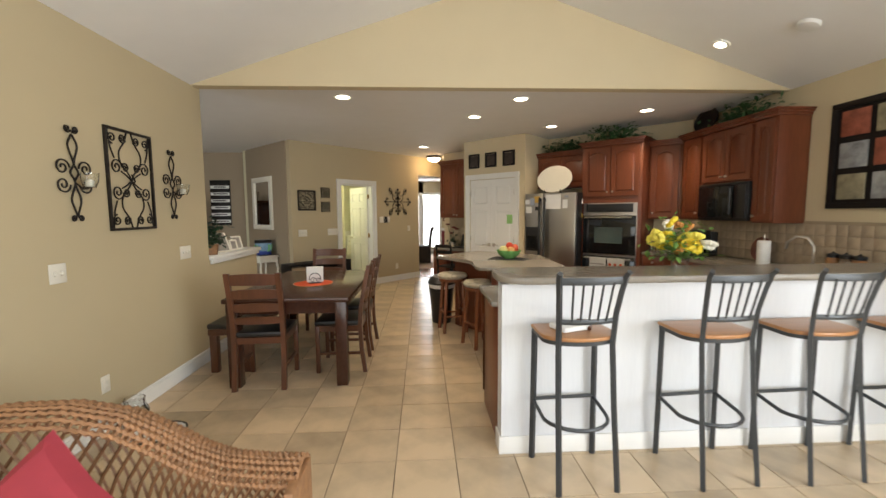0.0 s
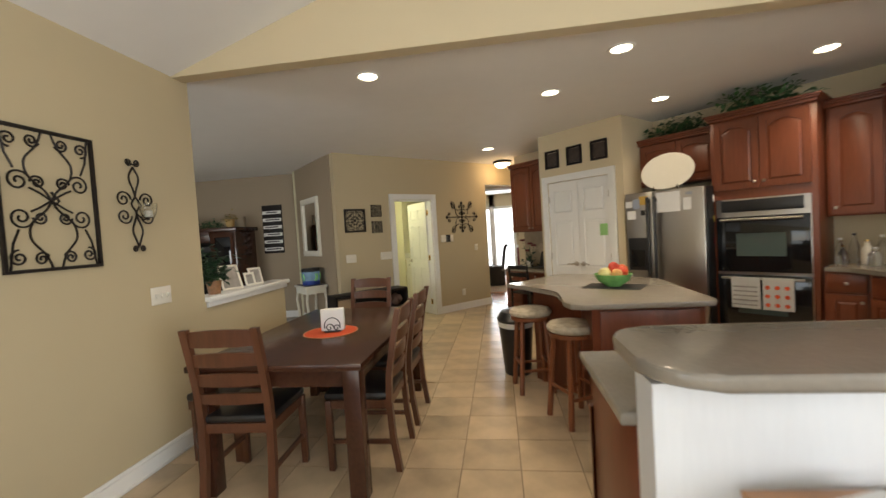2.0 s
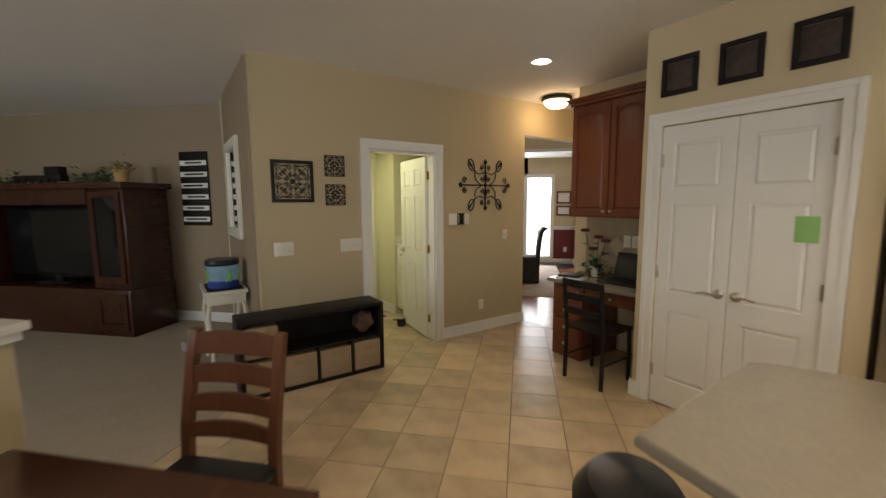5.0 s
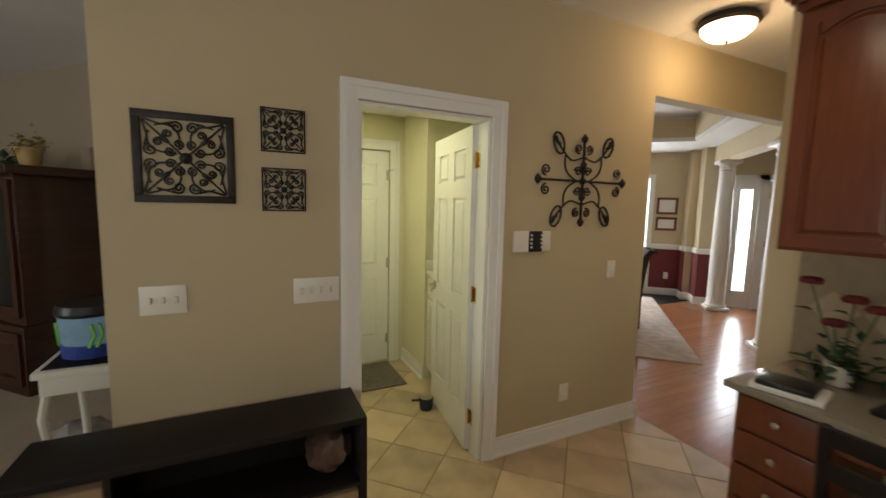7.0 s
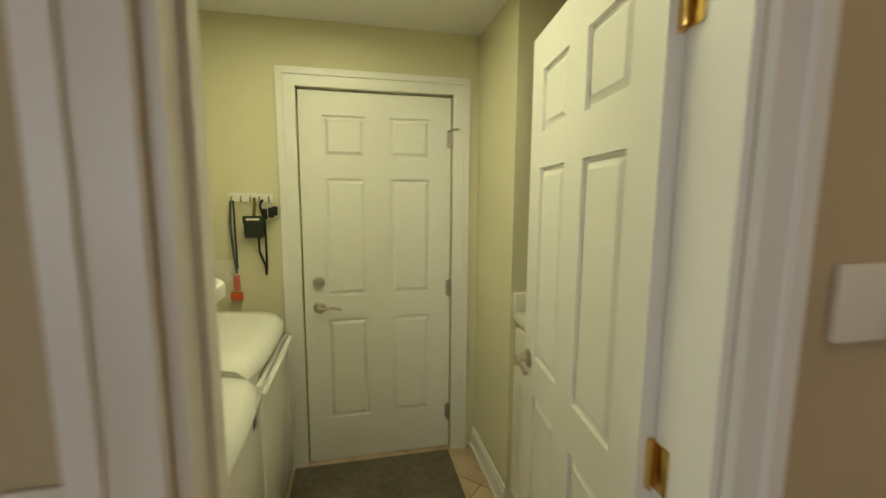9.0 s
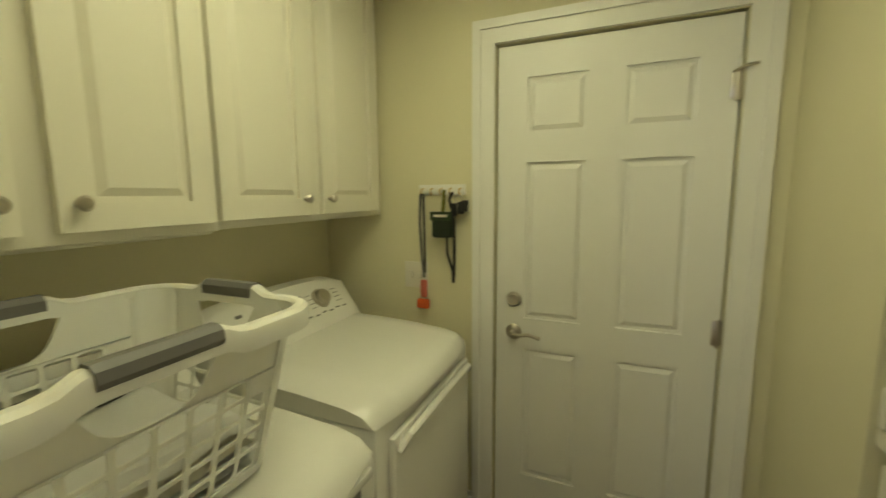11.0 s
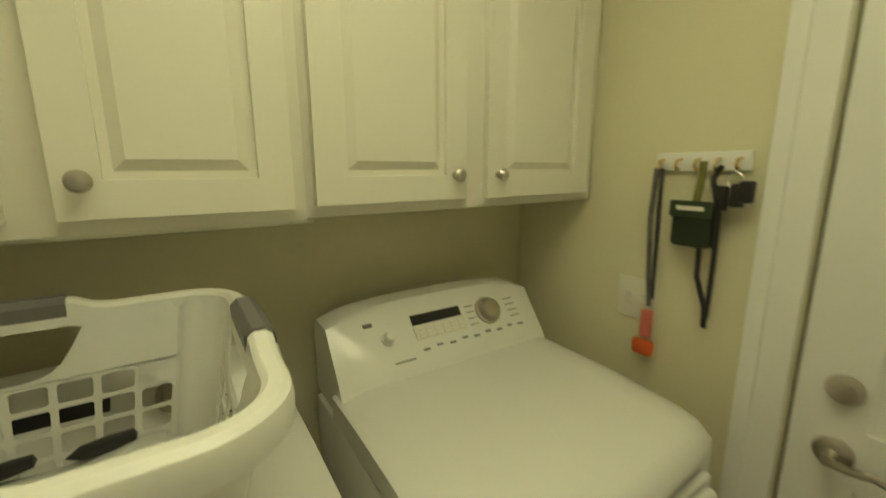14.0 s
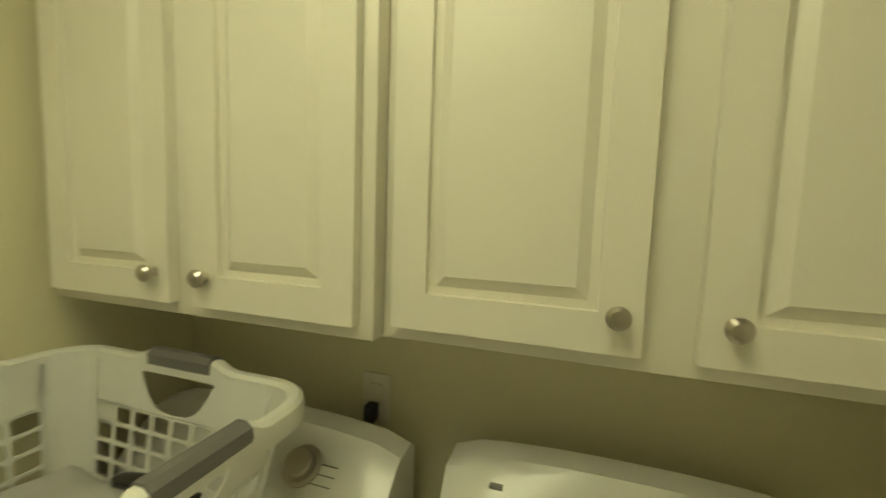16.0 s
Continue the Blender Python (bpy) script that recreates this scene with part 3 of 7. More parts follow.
baseboard("baseboard_left", pose(-2.15, 0, 0, 0, 0, 90), -2.7, 5.6)
baseboard("baseboard_slanted_1", R45 @ pose(0, 6.797, 0), 3.65, 4.55)
baseboard("baseboard_slanted_2", R45 @ pose(0, 6.797, 0), 5.492, 6.715)
baseboard("baseboard_end", R45 @ pose(6.715, 0, 0, 0, 0, 90), 6.78, 6.91)
baseboard("baseboard_pantry_1", R45 @ pose(5.985, 0, 0, 0, 0, -90), -4.88, -4.815)
baseboard("baseboard_pantry_2", R45 @ pose(5.985, 0, 0, 0, 0, -90), -3.685, -3.59)
baseboard("baseboard_garage_1", R45 @ pose(0, 8.541, 0), 3.74, 4.48)
baseboard("baseboard_laundry_right", R45 @ pose(5.53, 0, 0, 0, 0, -90), -8.54, -8.0)
baseboard("baseboard_living", pose(0, 8.86, 0), -8.7, -3.7)
baseboard("baseboard_mirror", R45 @ pose(3.62, 0, 0, 0, 0, -90), -8.54, -6.8)

# ---- kitchen: bar, island, counters ----
bar = struct("bar_wall", B((0.50, 2.56, 0, 3.8, 2.68, 1.05)), BEAD, "white panelled bar wall under the raised counter", "bar")
part("skirting", B((0.485, 2.545, 0, 3.8, 2.558, 0.11), bev=0.004), WHITE, bar)
part("end_skirting", B((0.486, 2.56, 0, 0.498, 2.68, 0.11), bev=0.004), WHITE, bar)
bm = prism(bmesh.new(), [(3.8, 2.47), (3.8, 2.92)] + [(0.60 - 0.12 * math.sin(radians(a)), 2.80 + 0.12 * math.cos(radians(a))) for a in range(0, 91, 15)]
           + [(0.62 - 0.14 * math.cos(radians(a)), 2.61 - 0.14 * math.sin(radians(a))) for a in range(0, 91, 15)], 1.062, 1.102, bev=0.014)
tagged(done("bar_counter", bm, COUNTER), "taupe raised bar counter with rounded edge", "counter")
cabinet("peninsula_cabinet", "cherry base cabinet behind the bar wall", pose(3.1, 3.24, 0, 0, 0, 180), 2.6, 0.55, 0, 0.88, toe=0.0,
        doors=[(0.05 + i * 0.43, 0.46 + i * 0.43, 0.1, 0.7, "r", 0.65) for i in range(6)])
tagged(done("peninsula_counter", prism(bmesh.new(), [(0.46, 2.69), (3.1, 2.69), (3.1, 3.26), (0.46, 3.26)], 0.882, 0.922, bev=0.012), COUNTER), "taupe lower counter behind the bar", "counter")
ISL = [(0.21, 5.43), (0.38, 5.20), (0.56, 4.93), (0.60, 4.80), (0.585, 4.55), (0.57, 4.38), (0.60, 4.29), (0.68, 4.245), (1.46, 4.25),
       (1.50, 4.30), (1.55, 5.36), (1.09, 5.92), (0.83, 6.03), (0.76, 6.02)]
tagged(done("island_counter", prism(bmesh.new(), ISL[::-1], 0.882, 0.922, bev=0.013), COUNTER), "taupe angled island counter, glossy", "counter")
isl = thing("island_cabinet", "cherry kitchen island base with angled sides", "cabinet", pose(0, 0, 0))
part("body", prism(bmesh.new(), [(0.74, 4.33), (1.44, 4.33), (1.48, 5.30), (1.05, 5.82), (0.82, 5.85), (0.45, 5.46), (0.80, 5.02)][::-1], 0, 0.88), CHERRY, isl)
part("end_panel", B((0.79, 4.312, 0.10, 1.40, 4.328, 0.86), bev=0.004), CHERRY, isl)
part("skirting", B((0.735, 4.31, 0, 1.445, 4.328, 0.09), bev=0.004), CHERRY, isl)
wall_plate("island_outlet", "white outlet plate on the cherry island", pose(1.11, 4.311, 0.67), 0.075, 0.118, outlet=True)

# cabinets along the slanted wall; local x runs along -n
UW = R45 @ pose(0, 0, 0)


def slanted(u, n):
    return R45 @ pose(u, n, 0, 0, 0, -90)


cabinet("fridge_cabinet", "cherry wall cabinet above the refrigerator", slanted(6.40, 3.585), 0.87, 0.375, 1.86, 2.37, arch=0.03, crown=True,
        doors=[(0.02, 0.43, 1.88, 2.35, "r", 1.92), (0.44, 0.85, 1.88, 2.35, "l", 1.92)])
cabinet("oven_cabinet", "tall cherry cabinet round a double wall oven", slanted(6.16, 2.71), 0.85, 0.615, 0, 2.42, arch=0.05, crown=True,
        doors=[(0.04, 0.42, 1.70, 2.39, "r", 1.76), (0.43, 0.81, 1.70, 2.39, "l", 1.76)], drawers=[(0.05, 0.80, 0.06, 0.24)])
cabinet("corner_wall_cabinet", "cherry corner wall cabinet", slanted(6.45, 1.85), 0.40, 0.325, 1.37, 2.38, arch=0.05, crown=True,
        doors=[(0.03, 0.37, 1.39, 2.36, "l", 1.45)])
ov = thing("wall_oven", "stainless steel and black double wall oven", "oven", slanted(6.135, 2.665))
part("body", B((0.0, 0, 0.27, 0.76, 0.022, 1.60), bev=0.003), STEEL, ov)
part("control_panel", B((0.05, -0.022, 1.47, 0.71, -0.001, 1.585), bev=0.004), BLACK, ov, "black glass control panel")
for z0, z1 in ((0.86, 1.42), (0.28, 0.83)):
    d = part("oven_door", B((0.005, -0.03, z0, 0.755, -0.001, z1), bev=0.006), GLASSB, ov, "black glass oven door")
    part("handle", T([(0.05, -0.065, z1 - 0.03), (0.71, -0.065, z1 - 0.03)], r=0.013, seg=10), STEEL, d, "steel bar handle")
    for x in (0.09, 0.67):
        part("handle_post", T([(x, -0.03, z1 - 0.03), (x, -0.065, z1 - 0.03)], r=0.008), STEEL, d)
    part("window", B((0.18, -0.033, z0 + 0.16, 0.58, -0.0305, z1 - 0.17)), mat("oven_window_glass", (0.06, 0.085, 0.08), 0.05), d, "dark green glass window")
tw = thing("dish_towels", "two printed white dish towels over an oven handle", "towel", slanted(6.135, 2.665))
for i, x in enumerate((0.14, 0.40)):
    bm = bmesh.new()
    prev = None
    for j in range(13):
        f = j / 12
        row = [bm.verts.new((x + 0.24 * q / 8, -0.083 - 0.006 * math.sin(q * 1.3 + i) * (1 - f), 0.50 + 0.315 * f)) for q in range(9)]
        if prev:
            for q in range(8):
                bm.faces.new((prev[q], prev[q + 1], row[q + 1], row[q]))
        prev = row
    bmesh.ops.solidify(bm, geom=bm.faces[:], thickness=0.004)
    t = part("towel", bm, PAPER, tw)
    for k in range(9 if i else 5):
        xx, zz = x + 0.04 + (k % 3) * 0.075, 0.55 + (k // 3) * 0.085
        if i:
            part("print_spot", lathe(bmesh.new(), [(0.02, 0), (0.02, 0.001)], 12, pose(xx, -0.091, zz, 90)), ORANGE, t)
        else:
            part("print_stripe", B((x + 0.02, -0.0935, 0.53 + k * 0.045, x + 0.22, -0.0925, 0.545 + k * 0.045)), mat("towel_grey_print", (0.35, 0.33, 0.30), 0.9), t)

# refrigerator
fr = thing("refrigerator", "stainless side by side refrigerator with notes and magnets", "refrigerator", slanted(5.93, 3.555))
part("body", B((0.0, 0.06, 0.02, 0.86, 0.80, 1.765), bev=0.006), BLACK, fr, "black cabinet sides")
part("freezer_door", B((0.004, 0, 0.06, 0.325, 0.056, 1.765), bev=0.012), STEEL, fr)
part("fridge_door", B((0.335, 0, 0.06, 0.856, 0.056, 1.765), bev=0.012), STEEL, fr)
for x in (0.285, 0.365):
    h = part("handle", T([(x, -0.045, 0.65), (x, -0.052, 0.9), (x, -0.052, 1.5), (x, -0.045, 1.70)], r=0.016, seg=8), BLACK, fr, "black bar handle")
    part("handle_mount", B((x - 0.012, -0.04, 0.66, x + 0.012, 0.002, 0.70)), BLACK, h)
    part("handle_mount", B((x - 0.012, -0.04, 1.64, x + 0.012, 0.002, 1.68)), BLACK, h)
dp = part("dispenser", B((0.03, -0.006, 0.86, 0.25, 0.001, 1.24), bev=0.004), BLACK, fr, "black ice and water dispenser")
part("dispenser_recess", B((0.06, -0.008, 0.90, 0.22, -0.005, 1.10)), GLASSB, dp)
for i, (x0, z0, x1, z1, cc) in enumerate(((0.37, 1.52, 0.62, 1.74, 0), (0.03, 1.46, 0.13, 1.56, 0), (0.10, 1.58, 0.18, 1.69, 1), (0.17, 1.62, 0.27, 1.72, 2),
                                         (0.01, 1.60, 0.09, 1.67, 0), (0.65, 1.53, 0.73, 1.66, 0), (0.68, 1.69, 0.74, 1.72, 1), (0.19, 1.50, 0.24, 1.56, 3))):
    pm = (PAPER, mat("blue_grey_print", (0.35, 0.38, 0.45), 0.7), mat("yellow_print", (0.6, 0.38, 0.08), 0.7), BLACK)[cc]
    tagged(done("fridge_note", B((x0, -0.004, z0, x1, -0.001, z1)), pm), "paper note held to the refrigerator door", "paper").matrix_world = fr.matrix_world.copy()
for i, z in enumerate((1.60, 1.50, 1.38, 1.28, 1.15, 1.05)):
    tagged(done("fridge_magnet", B((0.861, 0.20 + 0.05 * (i % 2), z, 0.866, 0.29 + 0.05 * (i % 2), z + 0.07), bev=0.001), (PAPER, RED, mat("magnet_yellow", (0.6, 0.45, 0.1), 0.6))[i % 3]), "small coloured magnet on the refrigerator side", "magnet", "fridge magnets").matrix_world = fr.matrix_world.copy()
pm = slanted(5.99, 3.0) @ pose(-0.15, 0.16, 1.985, -12)
pl = thing("serving_platter", "large oval cream platter on a wire stand", "plate", pm)
part("plate", lathe(bmesh.new(), [(0.001, -0.004), (0.20, -0.004), (0.295, 0.018), (0.298, 0.022), (0.29, 0.026), (0.215, 0.008), (0.001, 0.004)], 40, pose(0, 0, 0, 90), sy=0.72), PLATE, pl)
for x in (-0.13, 0.13):
    part("wire_stand", T([(x, -0.03, -0.17), (x, -0.05, -0.20), (x, -0.02, -0.215), (x, 0.10, -0.205)], r=0.005), IRON, pl)

# right wall: local x runs towards -y
def rightw(x, y):
    return pose(x, y, 0, 0, 0, -90)


cabinet("end_wall_cabinet", "cherry wall cabinet at the end of the run", rightw(3.47, 4.30), 0.27, 0.325, 1.35, 2.39, arch=0.05, crown=True, doors=[(0.02, 0.25, 1.37, 2.37, "l", 1.42)])
cabinet("microwave_cabinet", "cherry wall cabinet above the microwave", rightw(3.47, 5.07), 0.76, 0.325, 1.79, 2.39, arch=0.05, crown=True,
        doors=[(0.015, 0.375, 1.81, 2.37, "r", 1.86), (0.385, 0.745, 1.81, 2.37, "l", 1.86)])
cabinet("far_wall_cabinet", "cherry wall cabinet beside the corner", rightw(3.47, 5.45), 0.37, 0.325, 1.37, 2.39, arch=0.05, crown=True, doors=[(0.02, 0.35, 1.39, 2.37, "r", 1.45)])
mw = thing("microwave", "black microwave oven under a cherry cabinet", "microwave", rightw(3.41, 5.06))
part("body", B((0, 0.02, 1.365, 0.75, 0.38, 1.785), bev=0.006), BLACK, mw)
part("door", B((0.01, 0, 1.40, 0.56, 0.019, 1.75), bev=0.005), GLASSB, mw, "black glass door")
part("keypad", B((0.58, 0, 1.40, 0.74, 0.019, 1.75), bev=0.004), BLACK, mw)
part("handle", T([(0.555, -0.03, 1.44), (0.555, -0.03, 1.72)], r=0.01, seg=8), BLACK, mw)
part("vent", B((0.01, 0, 1.755, 0.74, 0.019, 1.78), bev=0.003), BLACK, mw)
cabinet("corner_base_cabinet", "cherry base cabinet under the corner counter", rightw(3.19, 5.35), 2.1, 0.60, 0, 0.88, toe=0.1,
        doors=[(0.02 + i * 0.42, 0.41 + i * 0.42, 0.12, 0.68, "r", 0.62) for i in range(5)], drawers=[(0.02 + i * 0.42, 0.41 + i * 0.42, 0.70, 0.86) for i in range(5)])
cabinet("oven_side_base_cabinet", "cherry base cabinet beside the oven", slanted(6.17, 1.84), 0.58, 0.60, 0, 0.88, toe=0.1,
        doors=[(0.02, 0.28, 0.12, 0.68, "r", 0.62), (0.30, 0.56, 0.12, 0.68, "l", 0.62)], drawers=[(0.02, 0.28, 0.70, 0.86), (0.30, 0.56, 0.70, 0.86)])
tagged(done("corner_counter", prism(bmesh.new(), [(3.79, 3.27), (3.79, 5.79), (3.492, 6.09), (3.05, 5.645), (3.16, 5.50), (3.16, 3.27)], 0.882, 0.922, bev=0.012), COUNTER), "taupe counter along the kitchen wall", "counter")

# ---- ceiling lights ----
for x, y in ((-0.815, 4.781), (1.143, 4.81), (0.73, 5.666), (1.947, 6.247), (2.85, 5.28), (0.064, 8.135)):
    dl = thing("recessed_light", "round white recessed ceiling light, lit", "ceiling light", pose(x, y, 2.735), "recessed ceiling lights")
    part("trim_ring", lathe(bmesh.new(), [(0.075, -0.002), (0.10, -0.002), (0.098, -0.010), (0.078, -0.008), (0.075, -0.002)], 28), WHITE, dl)
    part("bulb", lathe(bmesh.new(), [(0.074, -0.001), (0.074, -0.004), (0.05, -0.007), (0.001, -0.008)], 24), GLOW, dl, "glowing warm lens")
    sp = new("recessed_lamp", bpy.data.lights.new("recessed_lamp", "SPOT"))
    sp.data.energy, sp.data.spot_size, sp.data.spot_blend, sp.data.color, sp.data.shadow_soft_size = 12 if y > 8 else (14 if x > 1.9 and y > 6 else 42), radians(125), 0.7, WARM, 0.06
    sp.matrix_world = look((x, y, 2.71), (x, y + 0.001, 0))
for x, y in ((2.83, 4.01), (3.085, 3.39)):
    lit = x < 3
    z = 2.66 + (3.92 - x) * 0.3366
    dl = thing("recessed_light" if lit else "smoke_detector", "round white recessed light in the vault, lit" if lit else "round white smoke detector on the vault", "ceiling light" if lit else "smoke detector", pose(x, y, z - 0.004, 0, 18.6))
    part("trim_ring", lathe(bmesh.new(), [(0.05, -0.002), (0.08, -0.002), (0.075, -0.012 if lit else -0.03), (0.052, -0.01 if lit else -0.034), (0.05, -0.002)], 28), WHITE, dl)
    part("bulb" if lit else "cover", lathe(bmesh.new(), [(0.052, -0.001), (0.052, -0.006 if lit else -0.033), (0.001, -0.01 if lit else -0.036)], 24), GLOW if lit else WHITE, dl)
dm = thing("dome_light", "frosted glass dome ceiling light with bronze rim", "ceiling light", pose(0.30, 9.42, 2.735))
part("rim", lathe(bmesh.new(), [(0.10, 0), (0.165, -0.006), (0.175, -0.035), (0.15, -0.05), (0.14, -0.05), (0.10, 0)], 32), IRON, dm, "dark bronze metal rim")
part("shade", lathe(bmesh.new(), [(0.15, -0.045), (0.14, -0.08), (0.10, -0.115), (0.05, -0.132), (0.001, -0.135)], 32), DOMEG, dm, "glowing frosted glass bowl")
part("finial", lathe(bmesh.new(), [(0.012, -0.133), (0.016, -0.14), (0.006, -0.15), (0.001, -0.16)], 12), IRON, dm)
pt = new("dome_lamp", bpy.data.lights.new("dome_lamp", "POINT"))
pt.data.energy, pt.data.color, pt.data.shadow_soft_size = 5, (1, 0.66, 0.34), 0.08
pt.matrix_world = pose(0.30, 9.42, 2.52)
fx = thing("fluorescent_light", "bright flat fluorescent laundry ceiling light", "ceiling light", pose(-2.03, 8.78, 2.36))
part("frame", B((-0.43, -0.30, -0.035, 0.43, -0.28, -0.001), (-0.43, 0.28, -0.035, 0.43, 0.30, -0.001), (-0.43, -0.28, -0.035, -0.41, 0.28, -0.001), (0.41, -0.28, -0.035, 0.43, 0.28, -0.001)), WHITE, fx)
part("diffuser", B((-0.41, -0.28, -0.03, 0.41, 0.28, -0.012)), TUBE, fx, "glowing diffuser")

# ---- laundry ----
LW = -0.965


def lau(x, y, z=0, rz=0):
    return LAUNDRY @ pose(x, y, z, 0, 0, rz)


# wall cabinets; local x runs along +y of the laundry, front towards +x
for y0, w, xf, dd in ((0.240, 0.728, -0.634, [(0.02, 0.338, "r"), (0.391, 0.704, "l")]), (0.970, 0.852, -0.666, [(0.022, 0.372, "r"), (0.436, 0.806, "l")])):
    cabinet("laundry_wall_cabinet", "white raised panel wall cabinet above the washer", lau(xf, y0, 0, 90), w, 0.963 + xf, 1.382, 2.34,
            doors=[(a, b, 1.406, 2.32, sd, 1.460) for a, b, sd in dd], material=CABW, group="laundry wall cabinets")
tagged(done("cabinet_light_rail", B((-0.962, 0.29, 1.368, -0.70, 1.0, 1.3805), bev=0.003), CABW), "white strip under the laundry cabinets", "trim").matrix_world = LAUNDRY


def machine(name, label, y0, y1, front, deck, washer):
    """A top deck appliance with a sloped control console at the wall."""
    ob = thing(name, label, "washing machine" if washer else "dryer", LAUNDRY)
    part("body", B((LW + 0.06, y0, 0.03, front - 0.03, y1, deck - 0.07), bev=0.012), ENAMEL, ob)
    for yy in (y0 + 0.05, y1 - 0.05):
        for xx in (LW + 0.12, front - 0.1):
            part("foot", lathe(bmesh.new(), [(0.02, 0), (0.022, 0.01), (0.015, 0.035)], 10, pose(xx, yy, 0)), BLACK, ob)
    # deck: rounded at the front, bowed across
    bm = bmesh.new()
    prof = [(-0.74 - 0.02, deck - 0.069), (-0.74 - 0.02, deck + 0.012), (-0.6, deck + 0.012), (-0.42, deck + 0.006), (front - 0.09, deck - 0.006), (front - 0.035, deck - 0.018),
            (front - 0.008, deck - 0.042), (front, deck - 0.069)]
    n = 12
    prev = None
    for i in range(n + 1):
        f = i / n
        e = abs(2 * f - 1)
        drop = 0.022 * max(0, (e - 0.86) / 0.14) ** 2
        bow = -0.035 * e ** 3
        row = [bm.verts.new((x + (bow if x > -0.5 else 0), y0 + (y1 - y0) * f, z - (drop if z > deck - 0.06 else 0))) for x, z in prof]
        if prev:
            for k in range(len(prof)):
                bm.faces.new((prev[k], prev[(k + 1) % len(prof)], row[(k + 1) % len(prof)], row[k]))
        else:
            bm.faces.new(row)
        prev = row
    bm.faces.new(prev[::-1])
    part("lid" if washer else "top", bm, ENAMEL, ob, "glossy white curved top").data.set_sharp_from_angle(angle=radians(60))
    # console
    crest = 1.068 if washer else 1.10
    bm = bmesh.new()
    prev = None
    for i in range(n + 1):
        f = i / n
        top = (1.103 if washer else 1.126) - 0.022 * abs(2 * f - 1) ** 2.5
        e = max(0, (abs(2 * f - 1) - 0.9) / 0.1) * 0.012
        pr = [(LW + 0.05, deck - 0.05), (LW + 0.05, top - 0.02), (LW + 0.075, top), (LW + 0.13, top - 0.004), (LW + 0.15, crest), (-0.715 - e, deck + 0.03), (-0.70 - e, deck + 0.004), (-0.70 - e, deck - 0.05)]
        row = [bm.verts.new((x, y0 + 0.01 + (y1 - y0 - 0.02) * f, z - e)) for x, z in pr]
        if prev:
            for k in range(len(pr)):
                bm.faces.new((prev[k], prev[(k + 1) % len(pr)], row[(k + 1) % len(pr)], row[k]))
        else:
            bm.faces.new(row)
        prev = row
    bm.faces.new(prev[::-1])
    con = part("console", bm, ENAMEL, ob, "sloped white control console")
    # face frame of the console: from its foot to its crest
    a, b = Vector((-0.715, 0, deck + 0.03)), Vector((LW + 0.15, 0, crest))
    up = (b - a).normalized()
    out = Vector((up.z, 0, -up.x))
    face = Matrix(((0, -out.x, up.x, a.x), (1, 0, 0, 0), (0, -out.z, up.z, a.z), (0, 0, 0, 1)))     # x along y, -y out, z up the face

    def on(name, x0, z0, x1, z1, material, t=0.003, bev=0.0, label=""):
        bm = B((x0, -t, z0, x1, 0.004, z1), bev=bev)
        bmesh.ops.transform(bm, matrix=face, verts=bm.verts[:])
        return part(name, bm, material, con, label)
    L = (b - a).length
    yc = y0 + 0.19
    if not washer:
        on("display", y0 + 0.235, L * 0.66, y0 + 0.395, L * 0.84, BLACK, label="dark display window")
        on("button_panel", y0 + 0.235, L * 0.40, y0 + 0.40, L * 0.63, PLATE)
        for r in range(3):
            for q in range(6):
                on("button", y0 + 0.245 + q * 0.026, L * (0.42 + r * 0.07), y0 + 0.263 + q * 0.026, L * (0.46 + r * 0.07), ENAMEL, 0.005)
        for q in range(9):
            on("key", y0 + 0.245 + q * 0.042, L * 0.20 + 0.004 * (q % 2), y0 + 0.262 + q * 0.042, L * 0.23 + 0.004 * (q % 2), GREY, 0.004)
        on("print_bar", y0 + 0.155, L * 0.11, y0 + 0.215, L * 0.135, GREY, 0.0015)
        for q in range(4):
            on("print_bar", y0 + 0.415, L * (0.42 + q * 0.12), y0 + 0.445, L * (0.435 + q * 0.12), GREY, 0.0015)
            on("print_bar", y0 + 0.565, L * (0.40 + q * 0.12), y0 + 0.60, L * (0.415 + q * 0.12), GREY, 0.0015)
        on("print_bar", y0 + 0.10, L * 0.80, y0 + 0.125, L * 0.87, GREY, 0.0015)
    else:
        on("display", y0 + 0.24, L * 0.62, y0 + 0.38, L * 0.82, BLACK)
        for q in range(3):
            on("print_bar", y1 - 0.19, L * (0.40 + q * 0.15), y1 - 0.13, L * (0.415 + q * 0.15), GREY, 0.0015)
        on("print_bar", y1 - 0.16, L * 0.10, y1 - 0.09, L * 0.13, GREY, 0.0015)
    for kx, kr in ((y0 + 0.49, 0.034), (y0 + 0.155, 0.014)):
        if washer and kr < 0.02:
            continue
        bm = lathe(bmesh.new(), [(kr * 1.25, 0), (kr * 1.25, 0.006), (kr, 0.008), (kr * 0.92, 0.026), (kr * 0.8, 0.03), (0.001, 0.03)], 24, face @ pose(kx, 0, L * 0.62 if kr > 0.02 else L * 0.55, 90))
        part("dial", bm, NICKEL if kr > 0.02 else ENAMEL, con, "silver rimmed dial")
    if not washer:
        d = part("door", B((front - 0.028, y0 + 0.05, 0.12, front - 0.004, y1 - 0.05, deck - 0.115), bev=0.01), ENAMEL, ob)
        part("door_rim", T([(front - 0.005, y0 + 0.07, deck - 0.16), (front + 0.012, y0 + 0.10, deck - 0.128), (front + 0.016, (y0 + y1) / 2, deck - 0.12), (front + 0.012, y1 - 0.10, deck - 0.128), (front - 0.005, y1 - 0.07, deck - 0.16)], r=0.013, seg=8), ENAMEL, d)
    else:
